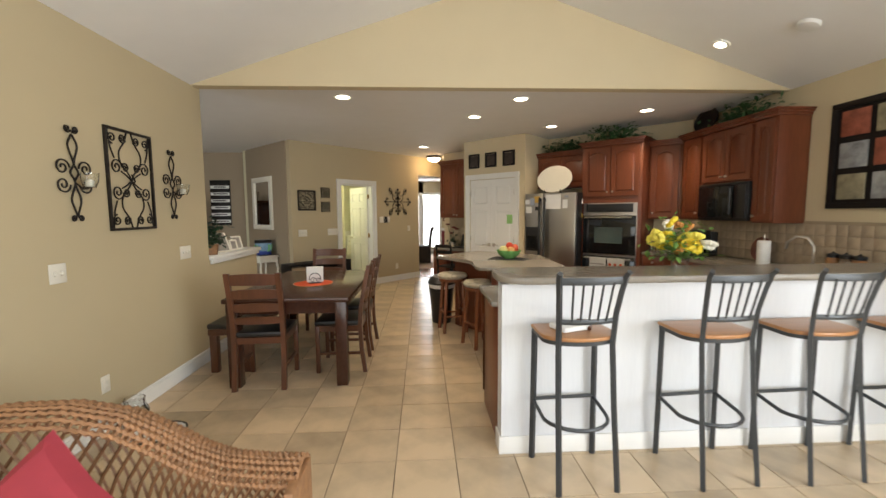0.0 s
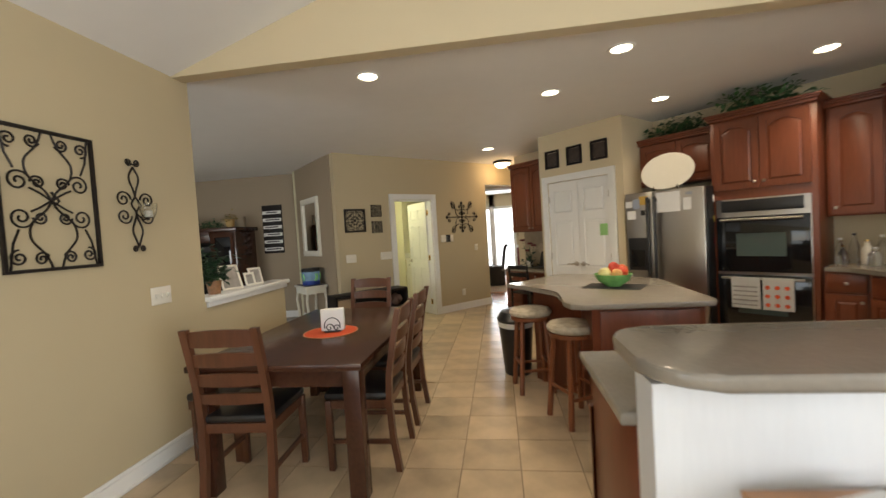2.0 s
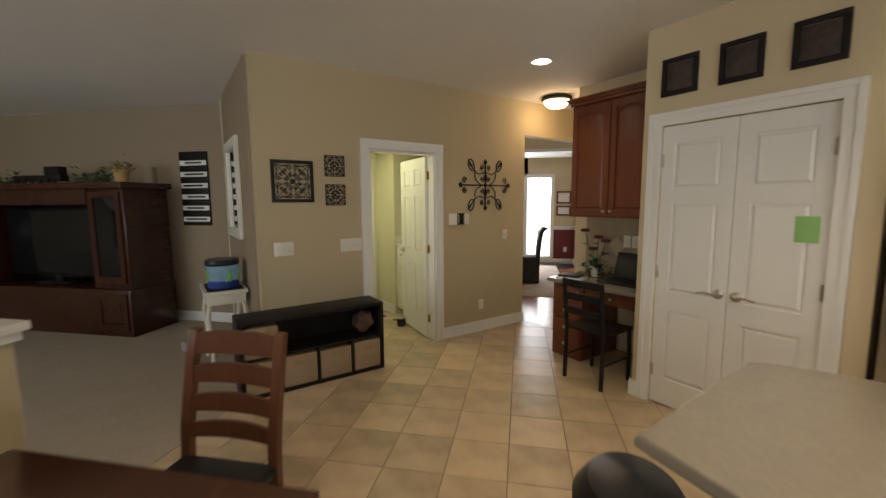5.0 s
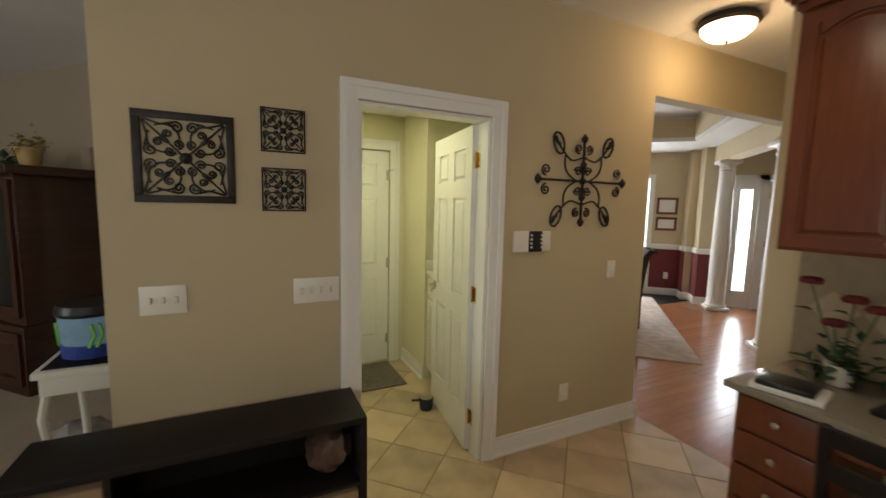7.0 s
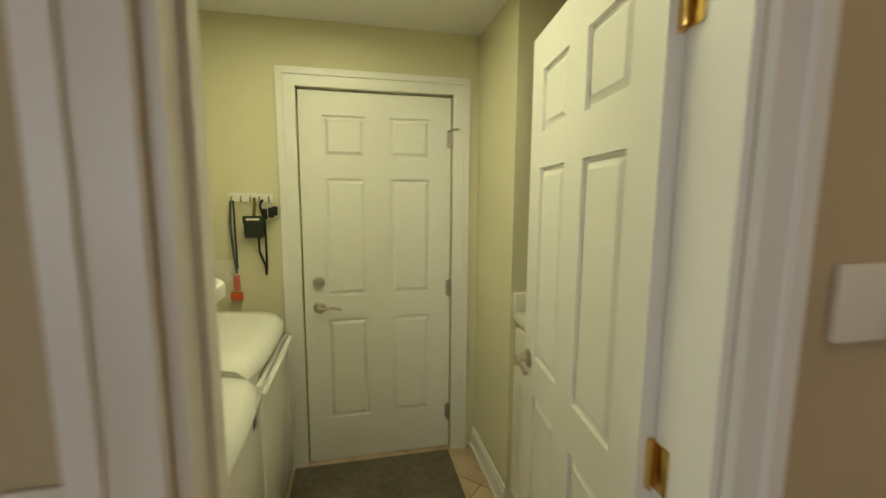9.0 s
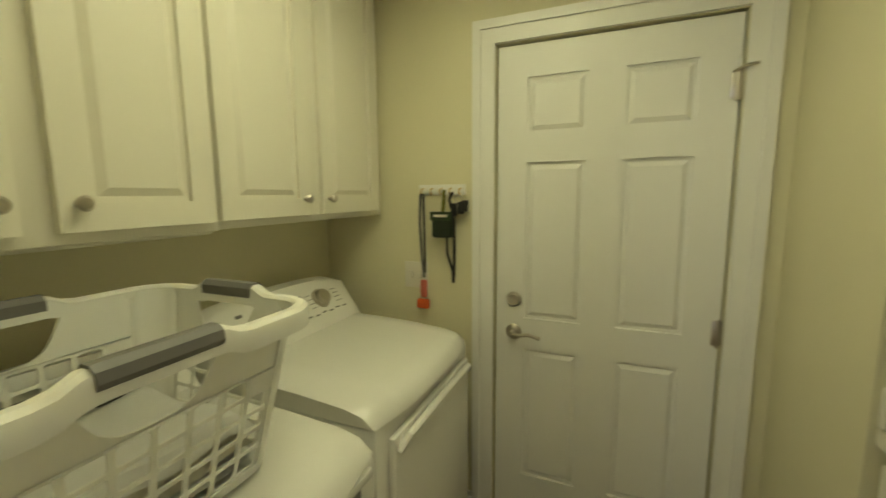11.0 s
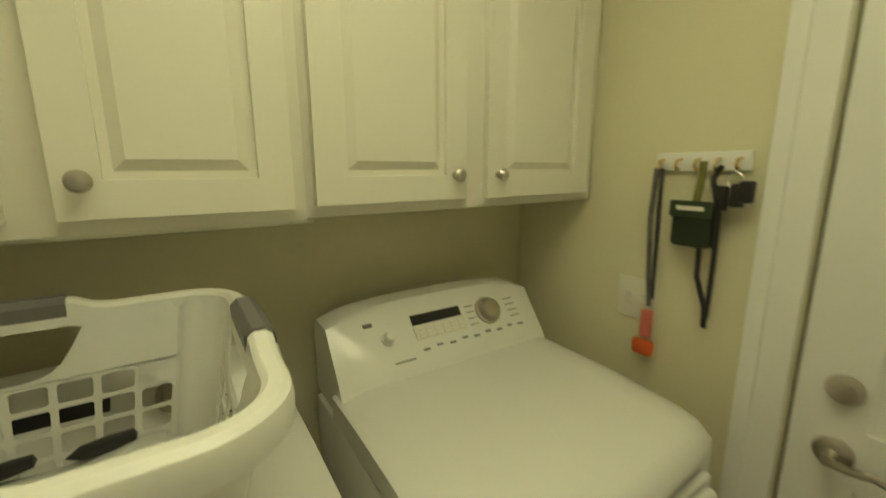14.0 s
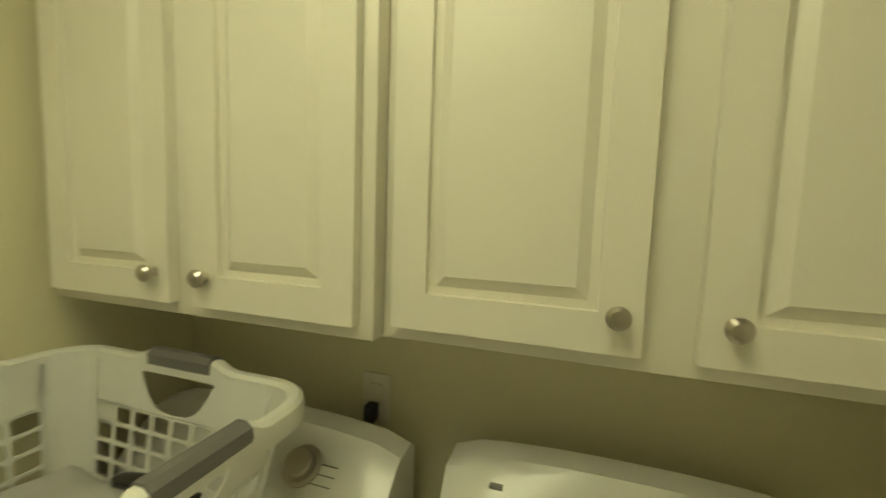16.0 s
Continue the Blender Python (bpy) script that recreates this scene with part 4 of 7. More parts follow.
        part("badge", B((front - 0.032, y1 - 0.10, deck - 0.16, front - 0.028, y1 - 0.06, deck - 0.10), bev=0.001), GREY, ob, "small grey label")
        part("front_lip", B((front - 0.03, y0 + 0.03, deck - 0.10, front - 0.015, y1 - 0.03, deck - 0.078), bev=0.004), ENAMEL, ob)
    return ob


machine("dryer", "white front loading dryer with sloped console", 1.03, 1.718, -0.185, 0.948, False)
machine("washer", "white top loading washing machine with a laundry basket on it", 0.245, 0.945, -0.135, 0.957, True)

# laundry basket: tapered lattice body, raised handles with hand holes, turned-down rim and grey grips
BKH = 0.295
bk = thing("laundry_basket", "white plastic laundry basket with grey grips", "laundry basket", lau(-0.443, 0.535, 0.970))


def basket_point(side, a, f, out=0.0, dz=0.0):
    """A point of the basket wall: side 0 to 3 (0 faces +x), a from 0 to 1 along its straight run, past 1 round the corner to 2."""
    hx, hy, r = 0.168 + 0.054 * f, 0.228 + 0.062 * f, 0.05 + 0.02 * f
    long = side % 2 == 0
    half, depth = (hy - r, hx) if long else (hx - r, hy)
    rise = 0.0
    if a <= 1.0:
        p = Vector((depth + out, -half + 2 * half * a, 0))
        w = 0.28 if long else 0.34
        e = min(1.0, max(0.0, (w - abs(a - 0.5)) / 0.10))
        rise = 0.016 * e * e * (3 - 2 * e) * max(0.0, (f - 0.7) / 0.3)
    else:
        g = radians(90 * (a - 1.0))
        p = Vector((depth - r + (r + out) * math.cos(g), half + (r + out) * math.sin(g), 0))
    p.z = BKH * f + rise + dz
    return Matrix.Rotation(radians(90 * side), 3, "Z") @ p


def basket_quad(bm, q):
    bm.faces.new([bm.verts.new(p) for p in q])


bm = bmesh.new()
for s in range(4):
    cols = 8 if s % 2 == 0 else 5
    rows_f = [0.06 + 0.122 * i for i in range(6)]
    for f0, f1 in ((0.0, rows_f[0]), (rows_f[-1], 0.68)):
        basket_quad(bm, [basket_point(s, a, f) for a, f in ((0, f0), (1, f0), (1, f1), (0, f1))])
    # rounded square holes
    for i in range(cols):
        for j in range(5):
            def at(x, z):
                return basket_point(s, (i + x) / cols, rows_f[j] + (rows_f[j + 1] - rows_f[j]) * z)
            outer = [(0, 0), (0.3, 0), (0.7, 0), (1, 0), (1, 0.3), (1, 0.7), (1, 1), (0.7, 1), (0.3, 1), (0, 1), (0, 0.7), (0, 0.3)]
            if i in (0, cols - 1) and j == 4 and s % 2 == 0:
                basket_quad(bm, [at(*outer[q]) for q in (0, 3, 6, 9)])
                continue
            inner = []
            for x, z in outer:
                corner = x in (0, 1) and z in (0, 1)
                k = 0.375 if corner else 0.41
                inner.append((0.5 + (x - 0.5) * 2 * k if (corner or x in (0, 1)) else 0.5 + (x - 0.5) * 1.5,
                              0.5 + (z - 0.5) * 2 * k if (corner or z in (0, 1)) else 0.5 + (z - 0.5) * 1.5))
            for q in range(12):
                w = (q + 1) % 12
                basket_quad(bm, [at(*outer[q]), at(*outer[w]), at(*inner[w]), at(*inner[q])])
    # solid band above with the hand hole
    w = 0.20 if s % 2 == 0 else 0.26
    for i in range(32):
        a0, a1 = i / 32, (i + 1) / 32
        lo = []
        for a in (a0, a1):
            t = abs(a - 0.5) / w
            lo.append(0.90 - 0.21 * (1 - t ** 3) ** 0.5 if t < 1 else 0.90)
        basket_quad(bm, [basket_point(s, a0, 0.68), basket_point(s, a1, 0.68), basket_point(s, a1, lo[1]), basket_point(s, a0, lo[0])])
        basket_quad(bm, [basket_point(s, a0, 0.90), basket_point(s, a1, 0.90), basket_point(s, a1, 1.0), basket_point(s, a0, 1.0)])
    for i in range(8):
        a0, a1 = 1 + i / 8, 1 + (i + 1) / 8
        basket_quad(bm, [basket_point(s, a, f) for a, f in ((a0, 0), (a1, 0), (a1, 1), (a0, 1))])
base_ring = [basket_point(s, 1 + i / 8 if i else 1.0, 0.0) for s in range(4) for i in range(9)]
basket_quad(bm, [p + Vector((0, 0, 0.001)) for p in base_ring[::-1]])
bmesh.ops.remove_doubles(bm, verts=bm.verts[:], dist=0.0004)
bmesh.ops.recalc_face_normals(bm, faces=bm.faces[:])
bmesh.ops.solidify(bm, geom=bm.faces[:], thickness=0.0035)
part("body", bm, PLASTIC, bk, "white lattice plastic body")


def basket_lip(steps, prof, close):
    """A section of (out, up) pairs swept along the rim."""
    bm = bmesh.new()
    rings = [[bm.verts.new(basket_point(s, a, 1.0, o, z)) for o, z in prof] for s, a in steps]
    k = len(prof)
    for i in range(len(rings) if close else len(rings) - 1):
        p, q = rings[i], rings[(i + 1) % len(rings)]
        for j in range(k):
            bm.faces.new((p[j], p[(j + 1) % k], q[(j + 1) % k], q[j]))
    if not close:
        bm.faces.new(rings[0][::-1]), bm.faces.new(rings[-1])
    return bm


LIP = [(-0.005, -0.014), (-0.004, 0.0), (0.003, 0.006), (0.016, 0.006), (0.024, 0.0), (0.026, -0.012), (0.025, -0.034), (0.021, -0.034), (0.020, -0.014), (0.012, -0.006)]
part("rim", basket_lip([(s, a) for s in range(4) for a in [i / 20 for i in range(20)] + [1 + i / 8 for i in range(8)]], LIP, True), PLASTIC, bk, "turned-down white rim")
GRIP = [(-0.007, -0.020), (-0.0075, 0.0), (0.002, 0.0095), (0.017, 0.0095), (0.027, 0.002), (0.029, -0.012), (0.024, -0.024), (0.008, -0.026)]
for s in range(4):
    w = 0.18 if s % 2 == 0 else 0.23
    part("grip", basket_lip([(s, 0.5 - w + 2 * w * i / 16) for i in range(17)], GRIP, False), GREY, bk, "grey rubber grip")
tagl = basket_point(0, 0.30, 0.42, 0.002)
part("label", B((tagl.x, tagl.y - 0.018, tagl.z - 0.003, tagl.x + 0.002, tagl.y + 0.018, tagl.z + 0.006)), ORANGE, bk, "small red label")
cl = thing("folded_clothes", "folded dark and white clothes in the basket", "clothes", lau(-0.443, 0.535, 0.974))
rng = random.Random(21)
for i in range(3):
    bm = bmesh.new()
    ph = rng.uniform(0, 6)
    nx, ny = 14, 18
    top, z0 = {}, 0.004 + 0.034 * i
    hx, hy = 0.145 + 0.004 * i, 0.195 + 0.005 * i
    for p in range(nx + 1):
        for q in range(ny + 1):
            x, y = -hx + 2 * hx * p / nx, -hy + 2 * hy * q / ny
            edge = min(1.0, min(hx - abs(x), hy - abs(y)) / 0.035)
            z = z0 + 0.006 + 0.026 * math.sin(edge * math.pi / 2) + 0.006 * math.sin(x * 31 + ph + y * 9) + 0.005 * math.sin(y * 38 - ph)
            top[p, q] = bm.verts.new((x, y, z))
    for p in range(nx):
        for q in range(ny):
            bm.faces.new((top[p, q], top[p + 1, q], top[p + 1, q + 1], top[p, q + 1]))
    bmesh.ops.solidify(bm, geom=bm.faces[:], thickness=0.012)
    part("garment", bm, (PAPER, PLATE, PAPER, PAPER)[i], cl)
for x, y in ((-0.125, 0.0), (-0.12, 0.11)):
    bm = lathe(bmesh.new(), [(0.001, -0.04), (0.014, -0.036), (0.018, -0.01), (0.016, 0.024), (0.001, 0.04)], 12, pose(x, y, 0.118, 90, 0, 12), 1.0, 0.5)
    part("dark_sock", bm, BLACK, cl, "small dark garment on top")

# key rack with leash and straps
kr = thing("key_rack", "white hook rail with keys and straps", "hook rail", lau(-0.36, 1.83, 1.49))
part("board", B((-0.105, -0.014, -0.022, 0.105, -0.001, 0.022), bev=0.003), WHITE, kr)
for i in range(5):
    x = -0.085 + i * 0.043
    part("hook", T([(x, -0.014, 0.006), (x, -0.035, 0.002), (x, -0.04, -0.012), (x, -0.032, -0.02), (x, -0.024, -0.016)], r=0.0035), BRASS, kr, "small brass hook")
ly = thing("lanyard", "black and white patterned lanyard with a pink tag", "lanyard", lau(-0.445, 1.795, 1.47))
part("strap", T([(-0.004, 0, 0.004), (-0.012, 0.004, -0.12), (-0.004, 0.008, -0.28), (0.004, 0.01, -0.36)], r=0.006), mat("lanyard_weave", (0.12, 0.115, 0.11), 0.8, vary=0.9, scale=70), ly)
part("strap_back", T([(0.006, 0.006, 0.004), (0.006, 0.01, -0.14), (0.008, 0.012, -0.34)], r=0.005), mat("lanyard_weave_dark", (0.05, 0.05, 0.05), 0.8, vary=0.9, scale=70), ly)
part("tag", B((-0.012, -0.002, -0.45, 0.018, 0.014, -0.37), bev=0.006), mat("pink_plastic", (0.62, 0.16, 0.12), 0.45), ly, "pink plastic tag")
part("tassel", B((-0.03, -0.006, -0.50, 0.03, 0.016, -0.455), bev=0.01), mat("orange_plastic", (0.62, 0.10, 0.02), 0.45), ly, "orange whistle")
pc = thing("dark_green_pouch", "dark green pouch hanging on a black strap", "pouch", lau(-0.345, 1.79, 1.35))
part("bag", B((-0.046, -0.02, -0.06, 0.046, 0.02, 0.045), bev=0.012), mat("dark_green_nylon", (0.011, 0.02, 0.009), 0.6), pc)
part("flap", B((-0.048, -0.026, 0.012, 0.048, -0.019, 0.05), bev=0.003), mat("green_trim_nylon", (0.018, 0.036, 0.012), 0.6), pc)
part("print_bar", B((-0.03, -0.029, 0.028, 0.03, -0.026, 0.038)), PLATE, pc)
part("loop", T([(0.0, 0, 0.045), (0.006, 0, 0.10), (0.006, 0, 0.14)], r=0.008), mat("olive_webbing", (0.16, 0.16, 0.03), 0.7), pc)
part("strap", T([(0.045, 0.0, 0.13), (0.03, 0, 0.10), (0.05, 0, 0.02), (0.052, 0, -0.10), (0.05, 0, -0.22), (0.046, 0, -0.245)], r=0.006), BLACK, pc)
part("strap_end", T([(0.018, 0, -0.06), (0.02, 0, -0.13), (0.044, 0, -0.20), (0.048, 0, -0.25)], r=0.006), BLACK, pc)
ky = thing("car_keys", "black car key fobs on a ring", "keys", lau(-0.275, 1.795, 1.45))
for i, x in enumerate((-0.02, 0.012, 0.03)):
    part("fob", B((x - 0.014, -0.012 - 0.004 * i, -0.07 + 0.01 * i, x + 0.014, 0.002, -0.015 + 0.006 * i), bev=0.005), BLACK, ky)
part("ring", T([(p[0], p[1], p[2]) for p in arc(0, 0, 0.016, 0, 350)], r=0.002), NICKEL, ky)
wall_plate("laundry_switch", "white light switch beside the garage door", lau(-0.49, 1.829, 1.115), 0.115, 0.118, 2)
wall_plate("washer_outlet", "ivory outlet with a black plug above the washer", lau(LW + 0.001, 0.812, 1.125, 90), 0.075, 0.118, outlet=True)
pg = thing("power_plug", "black power plug and cord", "plug", lau(LW + 0.012, 0.812, 1.105, 90))
part("plug_body", B((-0.014, -0.035, -0.03, 0.014, -0.002, 0.012), bev=0.005), BLACK, pg)
part("cord", T([(0, -0.02, -0.028), (0.004, -0.02, -0.08), (0.0, -0.018, -0.2)], r=0.005), BLACK, pg)
# cabinet in the recess
cabinet("laundry_base_cabinet", "white base cabinet with drawers and counter", lau(0.86, 1.283, 0, -90), 0.62, 0.55, 0, 0.945, toe=0.09,
        doors=[(0.02, 0.30, 0.12, 0.74, "r", 0.68), (0.32, 0.60, 0.12, 0.74, "l", 0.68)], drawers=[(0.02, 0.30, 0.77, 0.92), (0.32, 0.60, 0.77, 0.92)], material=CABW)
tagged(done("laundry_counter", B((0.835, 0.655, 0.947, 1.41, 1.285, 0.985), (0.835, 1.265, 0.986, 1.41, 1.286, 1.075), bev=0.006), CABW), "white laundry counter with a back lip", "counter").matrix_world = LAUNDRY
tagged(done("door_mat", B((-0.20, 1.25, 0.001, 0.66, 1.80, 0.012), bev=0.004), GMAT), "brown patterned door mat on tiles", "mat").matrix_world = LAUNDRY
dw = thing("door_weight", "small dark blue pot holding the door open", "door stop", lau(0.64, 0.80, 0))
part("pot", lathe(bmesh.new(), [(0.045, 0.0), (0.052, 0.02), (0.055, 0.09), (0.05, 0.095), (0.046, 0.09), (0.044, 0.03), (0.001, 0.025)], 18), mat("dark_blue_enamel", (0.02, 0.022, 0.04), 0.25), dw)
part("lid", lathe(bmesh.new(), [(0.05, 0.094), (0.03, 0.12), (0.008, 0.128), (0.001, 0.14)], 16), NICKEL, dw)
part("handle", T([(-0.05, 0, 0.08), (-0.12, -0.02, 0.10)], r=0.009), BLACK, dw)

# ---- dining set ----
def dining_table():
    ob = thing("dining_table", "dark brown wooden dining table with square legs", "table", pose(-1.12, 4.43, 0))
    part("tabletop", B((-0.52, -0.84, 0.735, 0.52, 0.84, 0.772), bev=0.006), ESPRESSO, ob)
    part("apron", B((-0.46, -0.78, 0.63, 0.46, -0.755, 0.734), (-0.46, 0.755, 0.63, 0.46, 0.78, 0.734), (-0.46, -0.755, 0.63, -0.435, 0.755, 0.734), (0.435, -0.755, 0.63, 0.46, 0.755, 0.734)), ESPRESSO, ob)
    for x in (-0.45, 0.45):
        for y in (-0.77, 0.77):
            part("leg", B((x - 0.048, y - 0.048, 0, x + 0.048, y + 0.048, 0.733), bev=0.006), ESPRESSO, ob)


dining_table()


def dining_chair():
    """Ladder back chair; the back stands at -y, it faces +y."""
    ob = thing("dining_chair", "brown ladder back dining chair with black leather seat", "chair", pose(0, 0, 0), "chairs round the table")
    part("seat", B((-0.215, -0.20, 0.445, 0.215, 0.22, 0.49), bev=0.016), LEATHER, ob, "black leather seat pad")
    part("seat_frame", B((-0.21, -0.2, 0.39, 0.21, -0.175, 0.444), (-0.21, 0.185, 0.39, 0.21, 0.21, 0.444), (-0.21, -0.175, 0.39, -0.185, 0.185, 0.444), (0.185, -0.175, 0.39, 0.21, 0.185, 0.444)), CHAIRW, ob)
    for x in (-0.2, 0.2):
        part("leg", B((x - 0.019, 0.175, 0, x + 0.019, 0.213, 0.444), bev=0.004), CHAIRW, ob)
        bm = bmesh.new()
        pts = [(x, -0.235, 0), (x, -0.205, 0.22), (x, -0.195, 0.44), (x, -0.205, 0.6), (x, -0.245, 0.82), (x, -0.285, 1.0)]
        prev = None
        for p in pts:
            ringv = [bm.verts.new((p[0] + a, p[1] + b, p[2])) for a, b in ((-0.02, -0.018), (0.02, -0.018), (0.02, 0.018), (-0.02, 0.018))]
            if prev:
                for k in range(4):
                    bm.faces.new((prev[k], prev[(k + 1) % 4], ringv[(k + 1) % 4], ringv[k]))
            else:
                bm.faces.new(ringv[::-1])
            prev = ringv
        bm.faces.new(prev)
        part("back_post", bm, CHAIRW, ob)
        part("stretcher", B((x - 0.01, -0.19, 0.17, x + 0.01, 0.18, 0.195)), CHAIRW, ob)
    for z0, z1, d in ((0.90, 0.985, 0.0), (0.785, 0.855, 0.0), (0.67, 0.735, 0.0), (0.565, 0.62, 0.0)):
        bm = bmesh.new()
        prev = None
        yb = -0.205 - 0.08 * max(0, (z0 - 0.6) / 0.4)
        for i in range(9):
            x = -0.182 + 0.364 * i / 8
            bow = -0.022 * (1 - (x / 0.182) ** 2)
            crest = 0.012 * (1 - (x / 0.182) ** 2)
            r = [bm.verts.new((x, yb + bow + a, z)) for a, z in ((-0.009, z0), (0.009, z0), (0.002, z1 + crest), (-0.016, z1 + crest))]
            if prev:
                for k in range(4):
                    bm.faces.new((prev[k], prev[(k + 1) % 4], r[(k + 1) % 4], r[k]))
            else:
                bm.faces.new(r[::-1])
            prev = r
        bm.faces.new(prev)
        part("back_slat", bm, CHAIRW, ob)
    return ob


ch = dining_chair()
ch.matrix_world = pose(-1.36, 3.80, 0, 0, 0, 3)
for m in (pose(-1.24, 5.52, 0, 0, 0, 180), pose(-0.755, 4.12, 0, 0, 0, 91), pose(-0.755, 4.72, 0, 0, 0, 89)):
    copy_thing(ch, m)
bn = thing("dining_bench", "brown bench with black leather seat at the wall", "bench", pose(-1.77, 4.55, 0))
part("seat", B((-0.19, -0.60, 0.42, 0.19, 0.60, 0.47), bev=0.016), LEATHER, bn)
part("seat_frame", B((-0.185, -0.59, 0.36, 0.185, 0.59, 0.419), bev=0.004), CHAIRW, bn)
for x in (-0.15, 0.15):
    for y in (-0.54, 0.54):
        part("leg", B((x - 0.033, y - 0.033, 0, x + 0.033, y + 0.033, 0.359), bev=0.004), CHAIRW, bn)
pmat = thing("round_placemat", "round orange woven placemat on the table", "placemat", pose(-1.08, 4.33, 0.7725))
part("mat", lathe(bmesh.new(), [(0.185, 0), (0.19, 0.002), (0.185, 0.004), (0.001, 0.004)], 40), ORANGE, pmat)
part("border", lathe(bmesh.new(), [(0.186, 0.001), (0.194, 0.001), (0.194, 0.005), (0.186, 0.005), (0.186, 0.001)], 40), OAK, pmat)
nh = thing("napkin_holder", "black wire napkin holder filled with white napkins", "napkin holder", pose(-1.06, 4.33, 0.777, 0, 0, 12))
part("napkin_stack", B((-0.08, -0.03, 0.012, 0.08, 0.03, 0.165), bev=0.004), PAPER, nh)
for y in (-0.037, 0.037):
    part("wire", T([(x, y, z) for x, _, z in arc(0, 0.05, 0.055, -20, 200)], [(x, y, z) for x, _, z in arc(-0.02, 0.035, 0.03, 0, 420, 20, 0.006)], [(x, y, z) for x, _, z in arc(0.03, 0.03, 0.026, 0, 420, 20, 0.005)], r=0.0035), BLACK, nh)
part("base", B((-0.06, -0.037, 0.001, 0.06, 0.037, 0.011), bev=0.002), BLACK, nh)


def bar_stool():
    """Metal bar stool, facing +y."""
    ob = thing("bar_stool", "dark grey metal bar stool with honey oak seat", "bar stool", pose(0, 0, 0), "bar stools at the counter")
    out = [(-0.20, 0.20), (0.20, 0.20)] + [(0.21 * math.cos(radians(a)), -0.05 - 0.15 * math.sin(radians(a))) for a in range(0, 181, 15)]
    part("seat", prism(bmesh.new(), out[::-1], 0.80, 0.822, bev=0.007), OAK, ob, "honey oak seat")
    part("seat_rim", prism(bmesh.new(), [(x * 0.97, y * 0.97) for x, y in out][::-1], 0.778, 0.799), GUN, ob)
    for x in (-0.19, 0.19):
        bm = bmesh.new()
        tube(bm, [(x, 0.18, 0), (x * 0.97, 0.17, 0.79)], 0.019, 4)
        part("leg", bm, GUN, ob)
        bm = bmesh.new()
        tube(bm, [(x * 0.84, -0.26, 0), (x * 0.80, -0.20, 0.45), (x * 0.78, -0.168, 0.78), (x * 0.81, -0.19, 0.95), (x * 0.88, -0.225, 1.08), (x * 0.93, -0.25, 1.15), (x * 0.95, -0.275, 1.175)], 0.017, 4)
        part("back_post", bm, GUN, ob)
    for z, r in ((1.13, 0.022), (0.91, 0.016)):
        w = 0.19 * (0.90 if z > 1 else 0.80)
        yb = -0.235 if z > 1 else -0.175
        bm = bmesh.new()
        tube(bm, [(w * q / 5, yb - 0.035 * (1 - (q / 5) ** 2), z) for q in range(-5, 6)], 0.008, 6, False, ry=r)
        part("back_rail", bm, GUN, ob)
    for q in (-2, -1, 0, 1, 2):
        part("spindle", T([(q * 0.046, -0.208, 0.915), (q * 0.053, -0.265, 1.125)], r=0.006), GUN, ob)
    part("foot_bar", T([(-0.185, 0.175, 0.37), (0.185, 0.175, 0.37)], r=0.012, seg=4), GUN, ob)
    part("foot_ring", T([(-0.185, 0.175, 0.36)] + [(0.185 * math.cos(radians(a)), 0.0 - 0.22 * math.sin(radians(a)), 0.33) for a in range(170, 9, -16)] + [(0.185, 0.175, 0.36)], r=0.011), GUN, ob)
    return ob


bs = bar_stool()
bs.matrix_world = pose(0.875, 2.375, 0, 0, 0, 3)
bs.scale = (1, 0.8, 1)
for x, r in ((1.645, 4), (2.255, 2), (2.90, 0)):
    copy_thing(bs, pose(x, 2.375, 0, 0, 0, r))
bg = thing("small_bag", "clear bag with white papers on a stool", "bag", pose(0.86, 2.40, 0.824, 0, 0, 20))
part("papers", B((-0.10, -0.07, 0, 0.09, 0.07, 0.03), bev=0.01), PAPER, bg)
part("strap", T([(0.06, -0.08, 0.01), (0.12, -0.03, 0.03), (0.10, 0.06, 0.02)], r=0.012), CHAIRW, bg)


def round_stool():
    ob = thing("round_stool", "wooden round stool with patterned cushion", "stool", pose(0, 0, 0), "stools at the island")
    part("cushion", lathe(bmesh.new(), [(0.165, 0.665), (0.185, 0.68), (0.187, 0.70), (0.17, 0.722), (0.10, 0.735), (0.001, 0.738)], 28), FABRIC, ob, "patterned cream cushion")
    part("seat_ring", lathe(bmesh.new(), [(0.15, 0.63), (0.172, 0.632), (0.174, 0.66), (0.16, 0.666), (0.001, 0.666)], 28), STOOLW, ob)
    for i in range(4):
        a = radians(45 + 90 * i)
        c0, s0 = math.cos(a), math.sin(a)
        bm = bmesh.new()
        tube(bm, [(c0 * 0.20, s0 * 0.20, 0), (c0 * 0.17, s0 * 0.17, 0.3), (c0 * 0.14, s0 * 0.14, 0.64)], 0.022, 8)
        part("leg", bm, STOOLW, ob)
        b = radians(135 + 90 * i)
        for z, q in ((0.20, 0.18), (0.25, 0.175)):
            if (i % 2) == (z > 0.22):
                part("stretcher", T([(c0 * q, s0 * q, z), (math.cos(b) * q, math.sin(b) * q, z)], r=0.013, seg=8), STOOLW, ob)
    return ob


